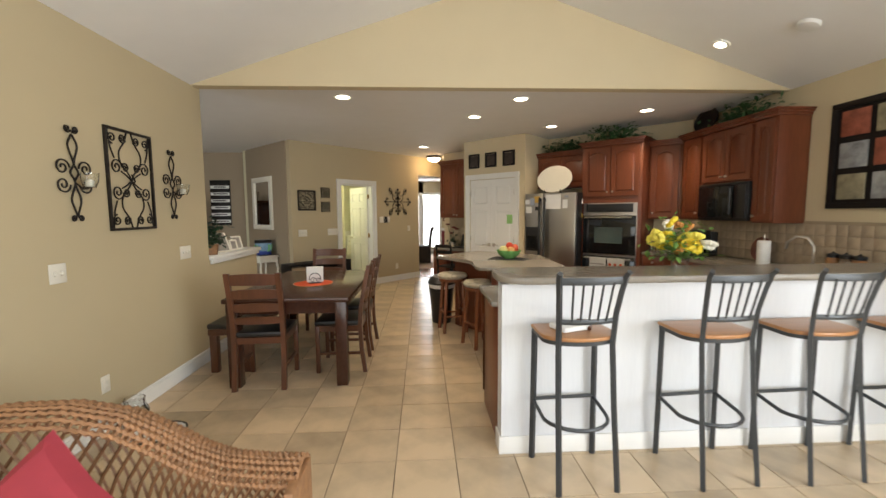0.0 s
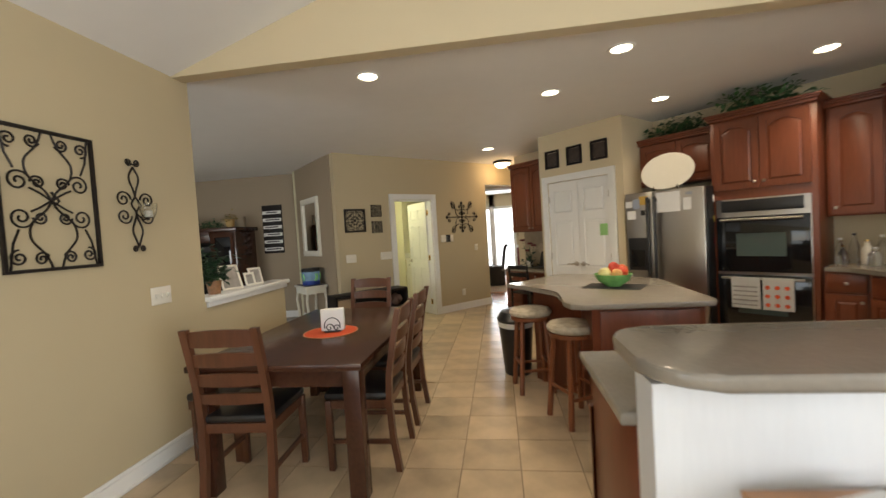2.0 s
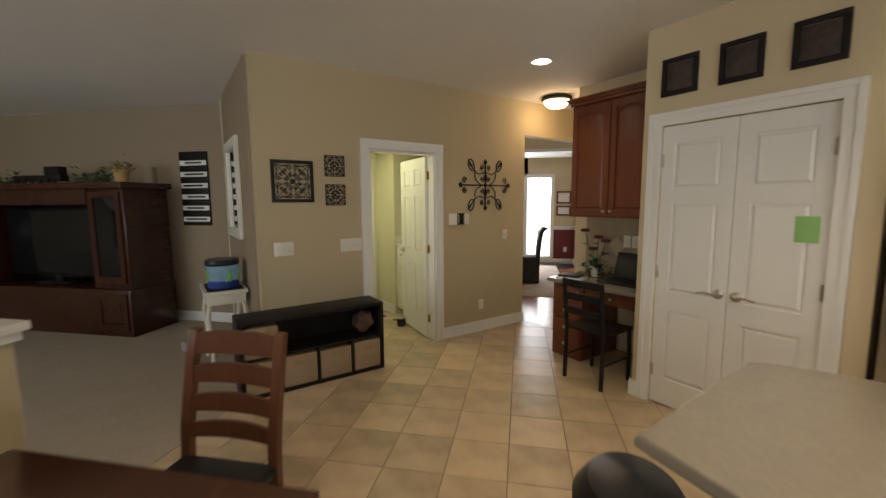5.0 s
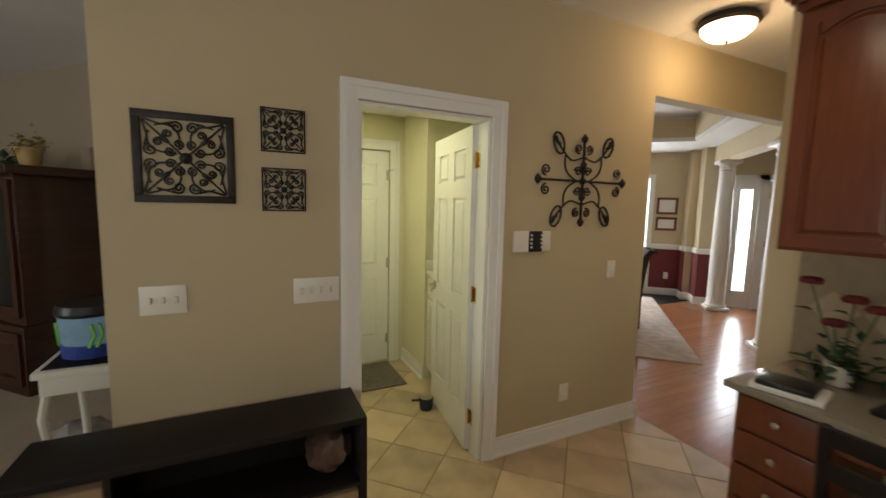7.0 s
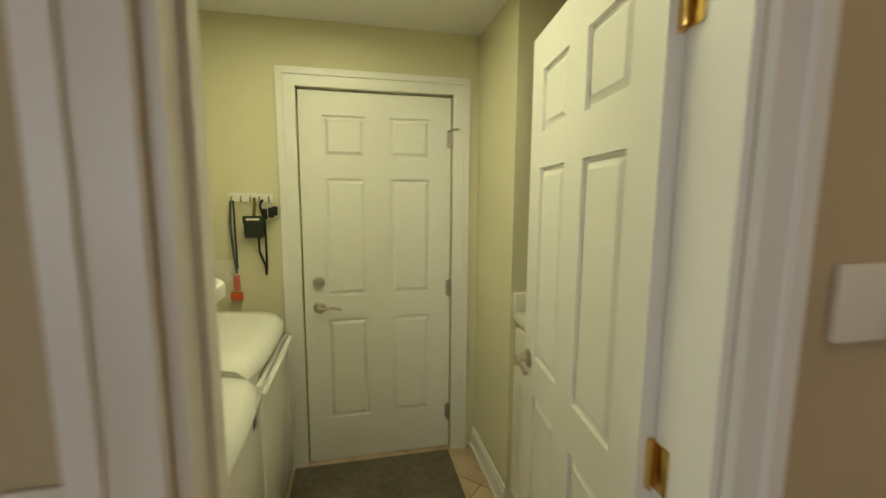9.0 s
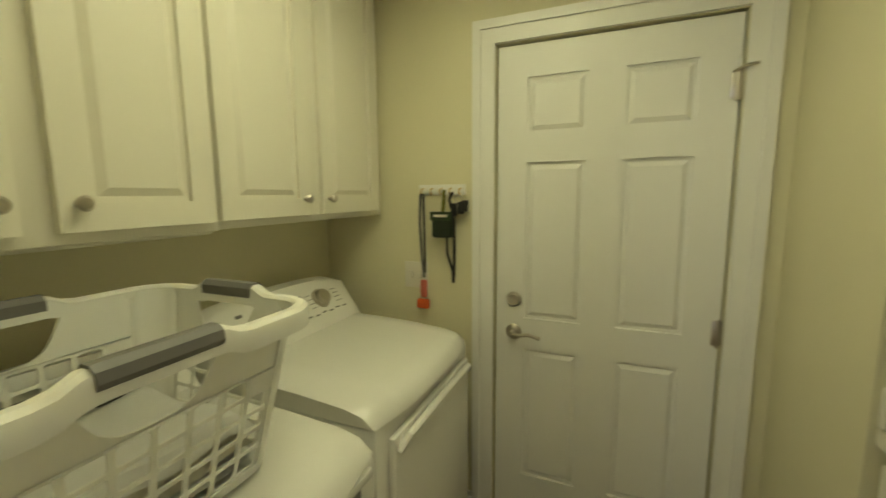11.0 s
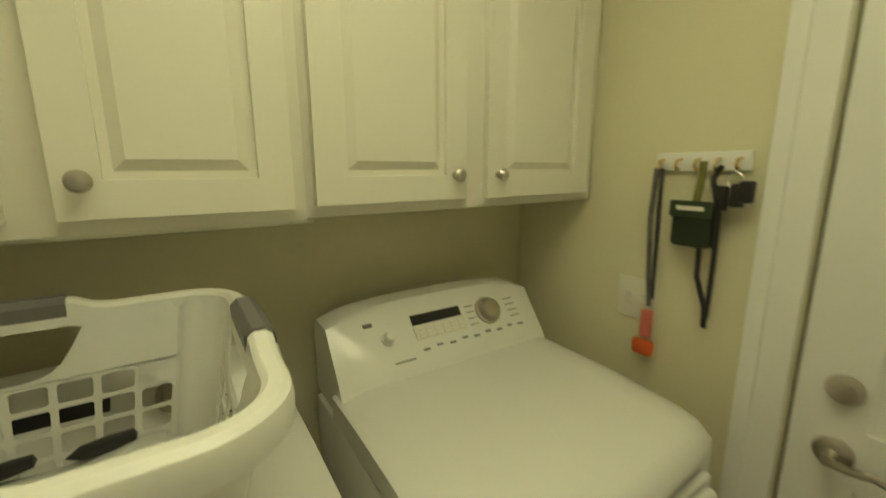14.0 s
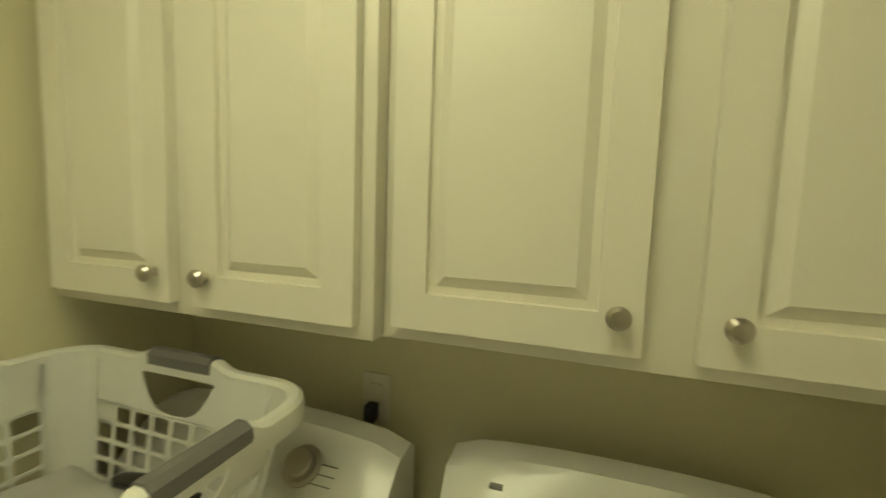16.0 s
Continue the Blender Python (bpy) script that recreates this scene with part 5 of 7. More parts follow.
rs = round_stool()
rs.matrix_world = pose(0.40, 5.22, 0, 0, 0, 10)
copy_thing(rs, pose(0.66, 4.62, 0, 0, 0, 25))
tc = thing("trash_can", "black trash can with white liner", "trash can", pose(0.28, 5.66, 0))
part("bin", lathe(bmesh.new(), [(0.13, 0.0), (0.175, 0.52), (0.17, 0.52), (0.12, 0.02), (0.001, 0.02)], 24, None, 1.0, 1.25), BLACK, tc)
part("liner", lathe(bmesh.new(), [(0.165, 0.46), (0.182, 0.50), (0.184, 0.525), (0.172, 0.53), (0.165, 0.46)], 24, None, 1.0, 1.25), PAPER, tc, "white plastic liner")
part("lid", lathe(bmesh.new(), [(0.182, 0.526), (0.188, 0.55), (0.14, 0.62), (0.001, 0.66)], 24, None, 1.0, 1.25), BLACK, tc)

# fruit bowl
tagged(done("dark_placemat", B((-0.22, -0.15, 0.0, 0.22, 0.15, 0.004), bev=0.001), mat("charcoal_placemat", (0.03, 0.028, 0.027), 0.85, vary=0.3, scale=60, bump=0.4, bscale=250)), "charcoal rectangular placemat on the island", "placemat").matrix_world = pose(1.06, 4.98, 0.9225, 0, 0, -28)
fb = thing("fruit_bowl", "green patterned glass fruit bowl", "bowl", pose(1.06, 4.99, 0.9265))
part("bowl", lathe(bmesh.new(), [(0.06, 0), (0.065, 0.008), (0.12, 0.045), (0.15, 0.10), (0.145, 0.10), (0.11, 0.05), (0.05, 0.014), (0.001, 0.012)], 32), mat("green_patterned_glass", (0.18, 0.42, 0.13), 0.15, vary=0.7, scale=14), fb)
RNG = random.Random(3)
for i, (x, y, z, r, cc) in enumerate(((-0.07, -0.02, 0.105, 0.052, (0.62, 0.55, 0.25)), (0.0, 0.06, 0.11, 0.045, (0.45, 0.50, 0.12)), (0.06, -0.03, 0.11, 0.048, (0.60, 0.07, 0.03)), (0.075, 0.04, 0.12, 0.048, (0.62, 0.12, 0.04)),
                                     (0.01, -0.06, 0.10, 0.045, (0.65, 0.35, 0.12)), (0.005, 0.0, 0.15, 0.045, (0.55, 0.06, 0.03)))):
    fm = mat("fruit_skin", cc, 0.35, vary=0.3, scale=14)
    tagged(done("fruit", lathe(bmesh.new(), [(0.001, -r * 0.9), (r * 0.6, -r * 0.8), (r, 0), (r * 0.75, r * 0.7), (r * 0.3, r * 0.88), (0.001, r * 0.75)], 18), fm), "ripe fruit in the green bowl", "fruit", "fruit in the bowl").matrix_world = pose(1.06 + x, 4.99 + y, 0.9265 + z, 15 * i, 10 * i)

# ---- iron wall art ----
def scroll(cx, cz, r, a0, turn=1, k=26):
    return arc(cx, cz, r, a0, a0 + turn * 560, k, r * 0.18)


def eased(pts, k=6):
    """A smooth line through (x, z) points."""
    out = []
    for i in range(len(pts) - 1):
        a, b, c, d = [Vector(pts[max(0, min(len(pts) - 1, j))]) for j in (i - 1, i, i + 1, i + 2)]
        for q in range(k):
            t = q / k
            out.append(tuple(0.5 * ((2 * b) + (c - a) * t + (2 * a - 5 * b + 4 * c - d) * t * t + (3 * b - a - 3 * c + d) * t ** 3)))
    return out + [tuple(pts[-1])]


def mirror4(paths):
    out = []
    for p in paths:
        for sx in (1, -1):
            for sz in (1, -1):
                out.append([(x * sx, y, z * sz) for x, y, z in p])
    return out


def frame_bars(w, h, t, d=0.012):
    return B((-w / 2, -d, -h / 2, w / 2, -0.001, -h / 2 + t), (-w / 2, -d, h / 2 - t, w / 2, -0.001, h / 2), (-w / 2, -d, -h / 2 + t, -w / 2 + t, -0.001, h / 2 - t), (w / 2 - t, -d, -h / 2 + t, w / 2, -0.001, h / 2 - t), bev=0.002)


def iron_panel(name, label, m, w, h, border, r=0.004):
    ob = thing(name, label, "wall art", m)
    part("frame", frame_bars(w, h, border), IRON, ob)
    a, b = w / 2 - border, h / 2 - border
    s = min(a, b)
    stem = [(a * q, 0, b * q) for q in (0.08, 0.3, 0.5, 0.72, 0.96)]
    paths = mirror4([stem, arc(a * 0.5, b * 0.5, s * 0.37, 60, 205, 14), arc(a * 0.5, b * 0.5, s * 0.37, 245, 390, 14),
                     scroll(a * 0.19, b * 0.80, s * 0.16, 20, 1), scroll(a * 0.80, b * 0.19, s * 0.16, 70, -1),
                     scroll(a * 0.16, b * 0.36, s * 0.13, 270, -1), scroll(a * 0.36, b * 0.16, s * 0.13, 180, 1),
                     scroll(a * 0.40, b * 0.62, s * 0.12, 300, 1), scroll(a * 0.62, b * 0.40, s * 0.12, 150, -1),
                     [(a * 0.30, 0, b * 0.93), (a * 0.55, 0, b * 0.86), (a * 0.93, 0, b * 0.97)], [(a * 0.93, 0, b * 0.30), (a * 0.86, 0, b * 0.55), (a * 0.97, 0, b * 0.93)]])
    bm = bmesh.new()
    for p in paths:
        tube(bm, [(x, -0.008, z) for x, _, z in p], r, 5)
    part("scrollwork", bm, IRON, ob)
    for sx in (1, -1):
        for sz in (1, -1):
            part("leaf_cluster", lathe(bmesh.new(), [(0.001, -s * 0.17), (s * 0.055, -s * 0.06), (s * 0.06, s * 0.05), (0.001, s * 0.17)], 6, pose(sx * a * 0.46, -0.01, sz * b * 0.46, 0, 45 * sx * sz, 0)), IRON, ob)
    part("rosette", lathe(bmesh.new(), [(s * 0.16, 0), (s * 0.13, 0.012), (s * 0.05, 0.02), (0.001, 0.022)], 10, pose(0, 0, 0, 90)), IRON, ob)
    return ob


def tall_panel(m):
    ob = thing("iron_scroll_panel", "tall wrought iron scroll panel on the tan wall", "wall art", m)
    part("frame", frame_bars(0.48, 0.73, 0.018, 0.02), IRON, ob)
    bm = bmesh.new()
    ps = []
    for sz in (1, -1):
        for sx in (1, -1):
            q = [[(0.02, 0.36), (0.05, 0.28), (0.11, 0.20), (0.10, 0.12), (0.03, 0.05), (0.0, 0.0)], [(0.0, 0.0), (0.06, 0.04), (0.10, 0.06)]]
            for c in q:
                ps.append([(x * sx, -0.01, z * sz) for x, z in eased(c)])
            for c in (scroll(0.145, 0.09, 0.055, 160, -1), scroll(0.07, 0.30, 0.035, 200, 1), scroll(0.17, 0.29, 0.04, 270, 1), scroll(0.06, 0.09, 0.035, 0, 1)):
                ps.append([(x * sx, -0.01, z * sz) for x, _, z in c])
            ps.append([(0.21 * sx, -0.01, 0.35 * sz), (0.19 * sx, -0.01, 0.22 * sz), (0.16 * sx, -0.01, 0.15 * sz)])
    for p in ps:
        tube(bm, p, 0.0055, 5)
    part("scrollwork", bm, IRON, ob)
    part("centre_diamond", T([(0, -0.012, 0.045), (0.035, -0.012, 0), (0, -0.012, -0.045), (-0.035, -0.012, 0), (0, -0.012, 0.045)], r=0.006), IRON, ob)


def sconce(m):
    ob = thing("candle_sconce", "wrought iron scroll sconce with a glass candle cup", "sconce", m)
    bm = bmesh.new()
    for sx in (1, -1):
        for c in ([(0.0, 0.24), (0.035, 0.17), (0.01, 0.09), (0.0, 0.05)], [(0.0, 0.05), (0.03, 0.0), (0.0, -0.06), (0.035, -0.16), (0.02, -0.22), (0.0, -0.27)]):
            tube(bm, [(x * sx, -0.012, z) for x, z in eased(c)], 0.006, 5)
        for c in (scroll(0.085, 0.03, 0.052, 180, -1), scroll(0.085, -0.075, 0.052, 180, 1), scroll(0.028, 0.27, 0.024, 200, 1), scroll(0.026, -0.285, 0.02, 160, -1)):
            tube(bm, [(x * sx, -0.012, z) for x, _, z in c], 0.0055, 5)
    part("scrollwork", bm, IRON, ob)
    part("cup_bracket", T([(0, -0.012, -0.06), (0, -0.06, -0.10), (0, -0.10, -0.09)], r=0.005), IRON, ob)
    part("glass_cup", lathe(bmesh.new(), [(0.03, -0.09), (0.045, -0.05), (0.05, 0.0), (0.047, 0.0), (0.042, -0.05), (0.026, -0.086), (0.001, -0.086)], 18, pose(0, -0.10, 0)), GLASS, ob, "clear glass cup")
    part("candle", lathe(bmesh.new(), [(0.022, -0.085), (0.022, -0.045), (0.001, -0.043)], 14, pose(0, -0.10, 0)), PLATE, ob)


LEFT = pose(-2.149, 0, 0, 0, 0, 90)
tall_panel(LEFT @ pose(3.39, 0, 1.73))
sconce(LEFT @ pose(2.885, 0, 1.74))
sconce(LEFT @ pose(3.885, 0, 1.74))
wall_plate("wall_switch", "ivory double light switch", LEFT @ pose(2.715, 0, 1.13), 0.115, 0.118, 2)
wall_plate("wall_switch", "ivory triple light switch", LEFT @ pose(4.03, 0, 1.13), 0.165, 0.118, 3)
wall_plate("wall_outlet", "ivory wall outlet near the floor", LEFT @ pose(3.0, 0, 0.325), 0.075, 0.118, outlet=True)
DW = R45 @ pose(0, 6.796, 0)
iron_panel("iron_square_panel", "large square iron scroll panel in black frame", DW @ pose(3.935, 0, 1.71), 0.355, 0.36, 0.03)
iron_panel("small_iron_panel", "small square iron scroll panel", DW @ pose(4.308, 0, 1.856), 0.185, 0.19, 0.006, 0.003)
iron_panel("small_iron_panel", "small square iron scroll panel", DW @ pose(4.308, 0, 1.597), 0.185, 0.19, 0.006, 0.003)
cx = thing("iron_cross", "large black iron scroll cross on the tan wall", "wall art", DW @ pose(6.08, 0, 1.715))
bm = bmesh.new()
for sx in (1, -1):
    for c in ([(0, 0), (0.2, 0.0), (0.35, 0.0)],):
        tube(bm, [(x * sx, -0.012, z) for x, z in c], 0.008, 5)
    for sz in (1, -1):
        tube(bm, [(x * sx, -0.012, z * sz) for x, z in eased([(0.0, 0.15), (0.09, 0.125), (0.15, 0.16), (0.20, 0.21)])], 0.006, 5)
        tube(bm, [(sx * (0.205 + 0.038 * math.cos(g) * 0.93 + 0.066 * math.sin(g) * 0.36), -0.012, sz * (0.222 - 0.038 * math.cos(g) * 0.36 + 0.066 * math.sin(g) * 0.93)) for g in [radians(20 * q) for q in range(19)]], 0.007, 5)
        tube(bm, [(x * sx, -0.012, z * sz) for x, z in ((0.235, 0.262), (0.215, 0.225), (0.195, 0.215))], 0.012, 5)
        tube(bm, [(x * sx, -0.012, z * sz) for x, z in eased([(0.05, 0.0), (0.12, 0.04), (0.15, 0.09), (0.15, 0.16)])], 0.006, 5)
        for c in (scroll(0.295, 0.06, 0.035, 270, 1), scroll(0.045, 0.20, 0.03, 250, 1), scroll(0.04, 0.06, 0.03, 0, 1)):
            tube(bm, [(x * sx, -0.012, z * sz) for x, _, z in c], 0.0055, 5)
tube(bm, [(0, -0.012, -0.265), (0, -0.012, 0.265)], 0.009, 5)
part("scrollwork", bm, IRON, cx)
for x, z in ((0.355, 0), (-0.355, 0), (0, 0.26), (0, -0.26), (0, 0), (0, 0.1), (0, -0.1)):
    part("finial", lathe(bmesh.new(), [(0.001, -0.032), (0.02, -0.01), (0.022, 0.008), (0.001, 0.034)], 8, pose(x, -0.013, z)), IRON, cx)
wall_plate("wall_switch", "ivory triple light switch", DW @ pose(3.835, 0, 1.13), 0.165, 0.12, 3)
wall_plate("wall_switch", "ivory four gang light switch beside the door", DW @ pose(4.445, 0, 1.13), 0.21, 0.12, 4)
wall_plate("wall_switch", "ivory single light switch on tan wall", DW @ pose(6.395, 0, 1.135), 0.075, 0.118, 1)
wall_plate("wall_outlet", "ivory wall outlet near the floor", DW @ pose(6.03, 0, 0.32), 0.075, 0.118, outlet=True)
al = thing("alarm_keypad", "white wall panel with black alarm keypad", "keypad", DW @ pose(5.712, 0, 1.338))
part("base", B((-0.145, -0.018, -0.062, 0.13, 0, 0.062), bev=0.004), PLATE, al)
part("keypad", B((-0.04, -0.026, -0.062, 0.06, -0.017, 0.064), bev=0.004), BLACK, al, "black keypad with light keys")
for i in range(4):
    for x in (-0.03, 0.046):
        part("key", B((x, -0.029, -0.04 + i * 0.024, x + 0.012, -0.025, -0.028 + i * 0.024)), PLATE, al)
# three squares over the pantry
for n in (4.62, 4.26, 3.895):
    q = thing("square_plaque", "dark carved square plaque above the pantry", "wall art", R45 @ pose(5.984, n, 2.375, 0, 0, -90), "plaques above the pantry")
    part("frame", frame_bars(0.235, 0.25, 0.03, 0.02), BLACKWOOD, q)
    part("carving", B((-0.085, -0.01, -0.092, 0.085, -0.001, 0.092), bev=0.004), mat("dark_carved_relief", (0.05, 0.035, 0.028), 0.6, vary=0.7, scale=25, bump=1.0, bscale=45), q)
tg = thing("green_tag", "pale green paper tag on the pantry door", "tag", R45 @ pose(5.993, 3.88, 1.36, 0, 0, -90))
part("paper", B((-0.055, -0.004, -0.075, 0.055, -0.001, 0.075), bev=0.0015), mat("pale_green_paper", (0.30, 0.55, 0.20), 0.8), tg)
# mosaic art on the right wall
ma = thing("mosaic_art", "black framed art of nine textured squares", "wall art", pose(3.799, 3.32, 1.955, 0, 0, -90))
part("frame", frame_bars(0.98, 0.93, 0.05, 0.035), BLACKWOOD, ma)
part("backing", B((-0.44, -0.012, -0.415, 0.44, -0.001, 0.415)), BLACKWOOD, ma)
for i in range(9):
    a, b = (i % 3 - 1) * 0.285, (1 - i // 3) * 0.275
    cc = ((0.30, 0.085, 0.05), (0.30, 0.31, 0.32), (0.26, 0.23, 0.15))[(i * 2 + i // 3) % 3]
    part("square", B((a - 0.115, -0.03, b - 0.11, a + 0.115, -0.013, b + 0.11), bev=0.004), mat("textured_square", cc, 0.6, vary=0.7, scale=16, bump=1.0, bscale=40), ma)

# ---- plants ----
def foliage(name, label, m, sx, sy, sz, count, seed, leaf=0.05, material=None, pot=None):
    """Many small folded leaves on thin stems."""
    rng = random.Random(seed)
    ob = thing(name, label, "plant", m)
    bm = bmesh.new()
    st = bmesh.new()
    for i in range(count):
        p = Vector((rng.gauss(0, sx / 2.2), rng.gauss(0, sy / 2.2), abs(rng.gauss(0, sz / 1.8))))
        d = Vector((rng.uniform(-1, 1), rng.uniform(-1, 1), rng.uniform(-0.6, 0.7))).normalized()
        side = d.cross(Vector((0, 0, 1))).normalized()
        l = leaf * rng.uniform(0.7, 1.3)
        nrm = side.cross(d)
        a, b, c, t = p, p + d * l * 0.5 + side * l * 0.36 + nrm * l * 0.1, p + d * l, p + d * l * 0.5 - side * l * 0.36 + nrm * l * 0.1
        v = [bm.verts.new(q) for q in (a, b, c, t)]
        bm.faces.new((v[0], v[1], v[2])), bm.faces.new((v[0], v[2], v[3]))
        if i % 9 == 0:
            tube(st, [(p.x * 0.3, p.y * 0.3, 0), tuple(p * 0.7 + Vector((0, 0, 0.01))), tuple(p)], 0.002, 4)
    part("stems", st, LEAF, ob)
    part("leaves", bm, material or LEAF, ob)
    return ob


foliage("ivy_garland", "trailing green ivy on top of the cabinets", slanted(6.55, 3.2) @ pose(0, 0, 2.445), 0.36, 0.12, 0.17, 420, 1, 0.062)
foliage("ivy_garland", "trailing green ivy on top of the cabinets", slanted(6.35, 2.3) @ pose(0, 0, 2.495), 0.40, 0.14, 0.20, 480, 2, 0.062)
foliage("ivy_garland", "trailing green ivy on top of the cabinets", pose(3.62, 4.7, 2.465), 0.12, 0.40, 0.17, 400, 3, 0.062)
bt = thing("wicker_tray", "dark wicker tray leaning on the cabinets", "tray", pose(3.64, 5.28, 2.615, 0, 12, 0))
part("tray", lathe(bmesh.new(), [(0.001, 0), (0.19, 0.0), (0.21, 0.03), (0.20, 0.035), (0.18, 0.01), (0.001, 0.01)], 24, pose(0, 0, 0, 0, -90), 0.72, 1.0), BLACKWOOD, bt)
fl = foliage("flower_bouquet", "mixed yellow and white flowers in a glass vase", pose(1.85, 2.93, 1.16), 0.17, 0.15, 0.22, 240, 5, 0.055, mat("fresh_stem_green", (0.12, 0.24, 0.04), 0.5, vary=0.5, scale=18))
fl.matrix_world = pose(1.88, 3.02, 1.14)
part("vase", lathe(bmesh.new(), [(0.05, -0.214), (0.055, -0.20), (0.05, -0.08), (0.065, 0.04), (0.062, 0.04), (0.046, -0.08), (0.05, -0.195), (0.001, -0.2)], 20), GLASS, fl, "clear glass vase")
rng = random.Random(9)
for i in range(22):
    cc = ((0.75, 0.55, 0.03), (0.78, 0.74, 0.62), (0.62, 0.25, 0.06), (0.80, 0.68, 0.10))[i % 4]
    bm = bmesh.new()
    for k in range(10):
        a = k * 0.628
        lathe(bm, [(0.004, 0), (0.013, 0.012), (0.011, 0.024), (0.001, 0.028)], 5, pose(0, 0, 0, 0, 0, math.degrees(a)) @ pose(0.012, 0, 0, 0, 45 + 8 * (k % 3), 0))
    ob = part("blossom", bm, mat("petal", cc, 0.6, vary=0.2, scale=30), fl)
    ob.location = (rng.gauss(0, 0.09), rng.gauss(0, 0.08), 0.06 + abs(rng.gauss(0, 0.08)))
    ob.rotation_euler = (rng.uniform(-0.2, 1.3), rng.uniform(-0.7, 0.7), rng.uniform(0, 6))
    ob.scale = [rng.uniform(1.2, 1.7)] * 3
lb = thing("lemon_bowl", "glass bowl of lemons on the counter", "bowl", pose(1.52, 3.05, 0.923))
part("bowl", lathe(bmesh.new(), [(0.05, 0), (0.10, 0.05), (0.13, 0.12), (0.126, 0.12), (0.095, 0.05), (0.045, 0.008), (0.001, 0.006)], 24), GLASS, lb)
for i in range(7):
    a = i * 0.9
    q = tagged(done("lemon", lathe(bmesh.new(), [(0.001, -0.045), (0.02, -0.035), (0.032, 0), (0.02, 0.035), (0.001, 0.045)], 14), mat("lemon_peel", (0.72, 0.50, 0.03), 0.4, bump=0.1)), "yellow lemon in the glass bowl", "lemon", "lemons in the bowl")
    q.matrix_world = pose(1.52 + 0.055 * math.cos(a), 3.05 + 0.055 * math.sin(a), 0.98 + 0.055 * (i > 3) + 0.012 * i % 0.03, 70, 20 * i)

# kitchen counter clutter
BX = slanted(6.2, 1.84)
for i, (x, y, h, r, mm) in enumerate(((0.06, 0.30, 0.24, 0.035, GLASS), (0.15, 0.34, 0.28, 0.035, GLASS), (0.24, 0.30, 0.22, 0.04, PLATE), (0.33, 0.35, 0.26, 0.035, GLASS), (0.42, 0.28, 0.20, 0.05, BLACK), (0.10, 0.16, 0.18, 0.035, GLASS), (0.30, 0.16, 0.16, 0.045, GLASS))):
    b = thing("bottle", "small bottle standing on the kitchen counter", "bottle", BX @ pose(x, y, 0.923), "bottles on the counter")
    part("body", lathe(bmesh.new(), [(r * 0.9, 0), (r, 0.01), (r, h * 0.6), (r * 0.45, h * 0.8), (r * 0.4, h * 0.95), (0.001, h * 0.951)], 16), mm, b)
    part("cap", lathe(bmesh.new(), [(r * 0.46, h * 0.93), (r * 0.46, h), (0.001, h)], 12), (WHITE, BLACK, BRASS)[i % 3], b)
cm = thing("coffee_maker", "black coffee maker on the counter", "coffee maker", pose(3.5, 5.05, 0.923, 0, 0, -90))
part("base", B((-0.1, -0.14, 0, 0.1, 0.12, 0.03), bev=0.008), BLACK, cm)
part("tower", B((-0.1, 0.02, 0.031, 0.1, 0.12, 0.30), bev=0.01), BLACK, cm)
part("head", B((-0.1, -0.12, 0.24, 0.1, 0.019, 0.32), bev=0.01), BLACK, cm)
part("carafe", lathe(bmesh.new(), [(0.06, 0.032), (0.075, 0.08), (0.06, 0.17), (0.05, 0.19), (0.001, 0.19)], 20, pose(0, -0.05, 0)), GLASSB, cm)
pt2 = thing("paper_towel", "white paper towel roll on a stand", "paper towel", pose(3.35, 3.98, 0.923))
part("roll", lathe(bmesh.new(), [(0.055, 0.012), (0.056, 0.26), (0.015, 0.262), (0.001, 0.262)], 24), PAPER, pt2)
part("stand", lathe(bmesh.new(), [(0.075, 0), (0.075, 0.01), (0.001, 0.011)], 24), NICKEL, pt2)
part("rod", T([(0, 0, 0.26), (0, 0, 0.32)], r=0.006), NICKEL, pt2)
fc = thing("kitchen_faucet", "tall curved chrome kitchen faucet", "faucet", pose(3.60, 3.72, 0.923))
part("spout", T([(0, 0, 0.02), (0, 0, 0.22), (-0.03, 0.04, 0.30), (-0.08, 0.10, 0.31), (-0.12, 0.15, 0.25), (-0.125, 0.155, 0.19)], r=0.012, seg=10), NICKEL, fc)
part("base", lathe(bmesh.new(), [(0.032, 0), (0.03, 0.02), (0.016, 0.03), (0.001, 0.03)], 16), NICKEL, fc)
dp2 = thing("decorative_plate", "dark red painted plate on the counter", "plate", pose(3.70, 4.40, 1.06, 0, -80, 0))
part("plate", lathe(bmesh.new(), [(0.001, 0), (0.08, 0), (0.13, 0.014), (0.13, 0.02), (0.08, 0.008), (0.001, 0.006)], 28), mat("painted_red_glaze", (0.16, 0.05, 0.035), 0.3, vary=0.7, scale=9), dp2)
for y in (3.56, 3.45, 3.34):
    j = thing("canister", "small brown jar on the counter", "jar", pose(3.62, y, 0.923), "jars on the counter")
    part("jar", lathe(bmesh.new(), [(0.045, 0), (0.05, 0.02), (0.05, 0.12), (0.04, 0.14), (0.001, 0.14)], 18), OAK if y != 3.45 else GLASS, j)
    part("lid", lathe(bmesh.new(), [(0.045, 0.141), (0.045, 0.17), (0.015, 0.18), (0.001, 0.195)], 18), BLACK, j)

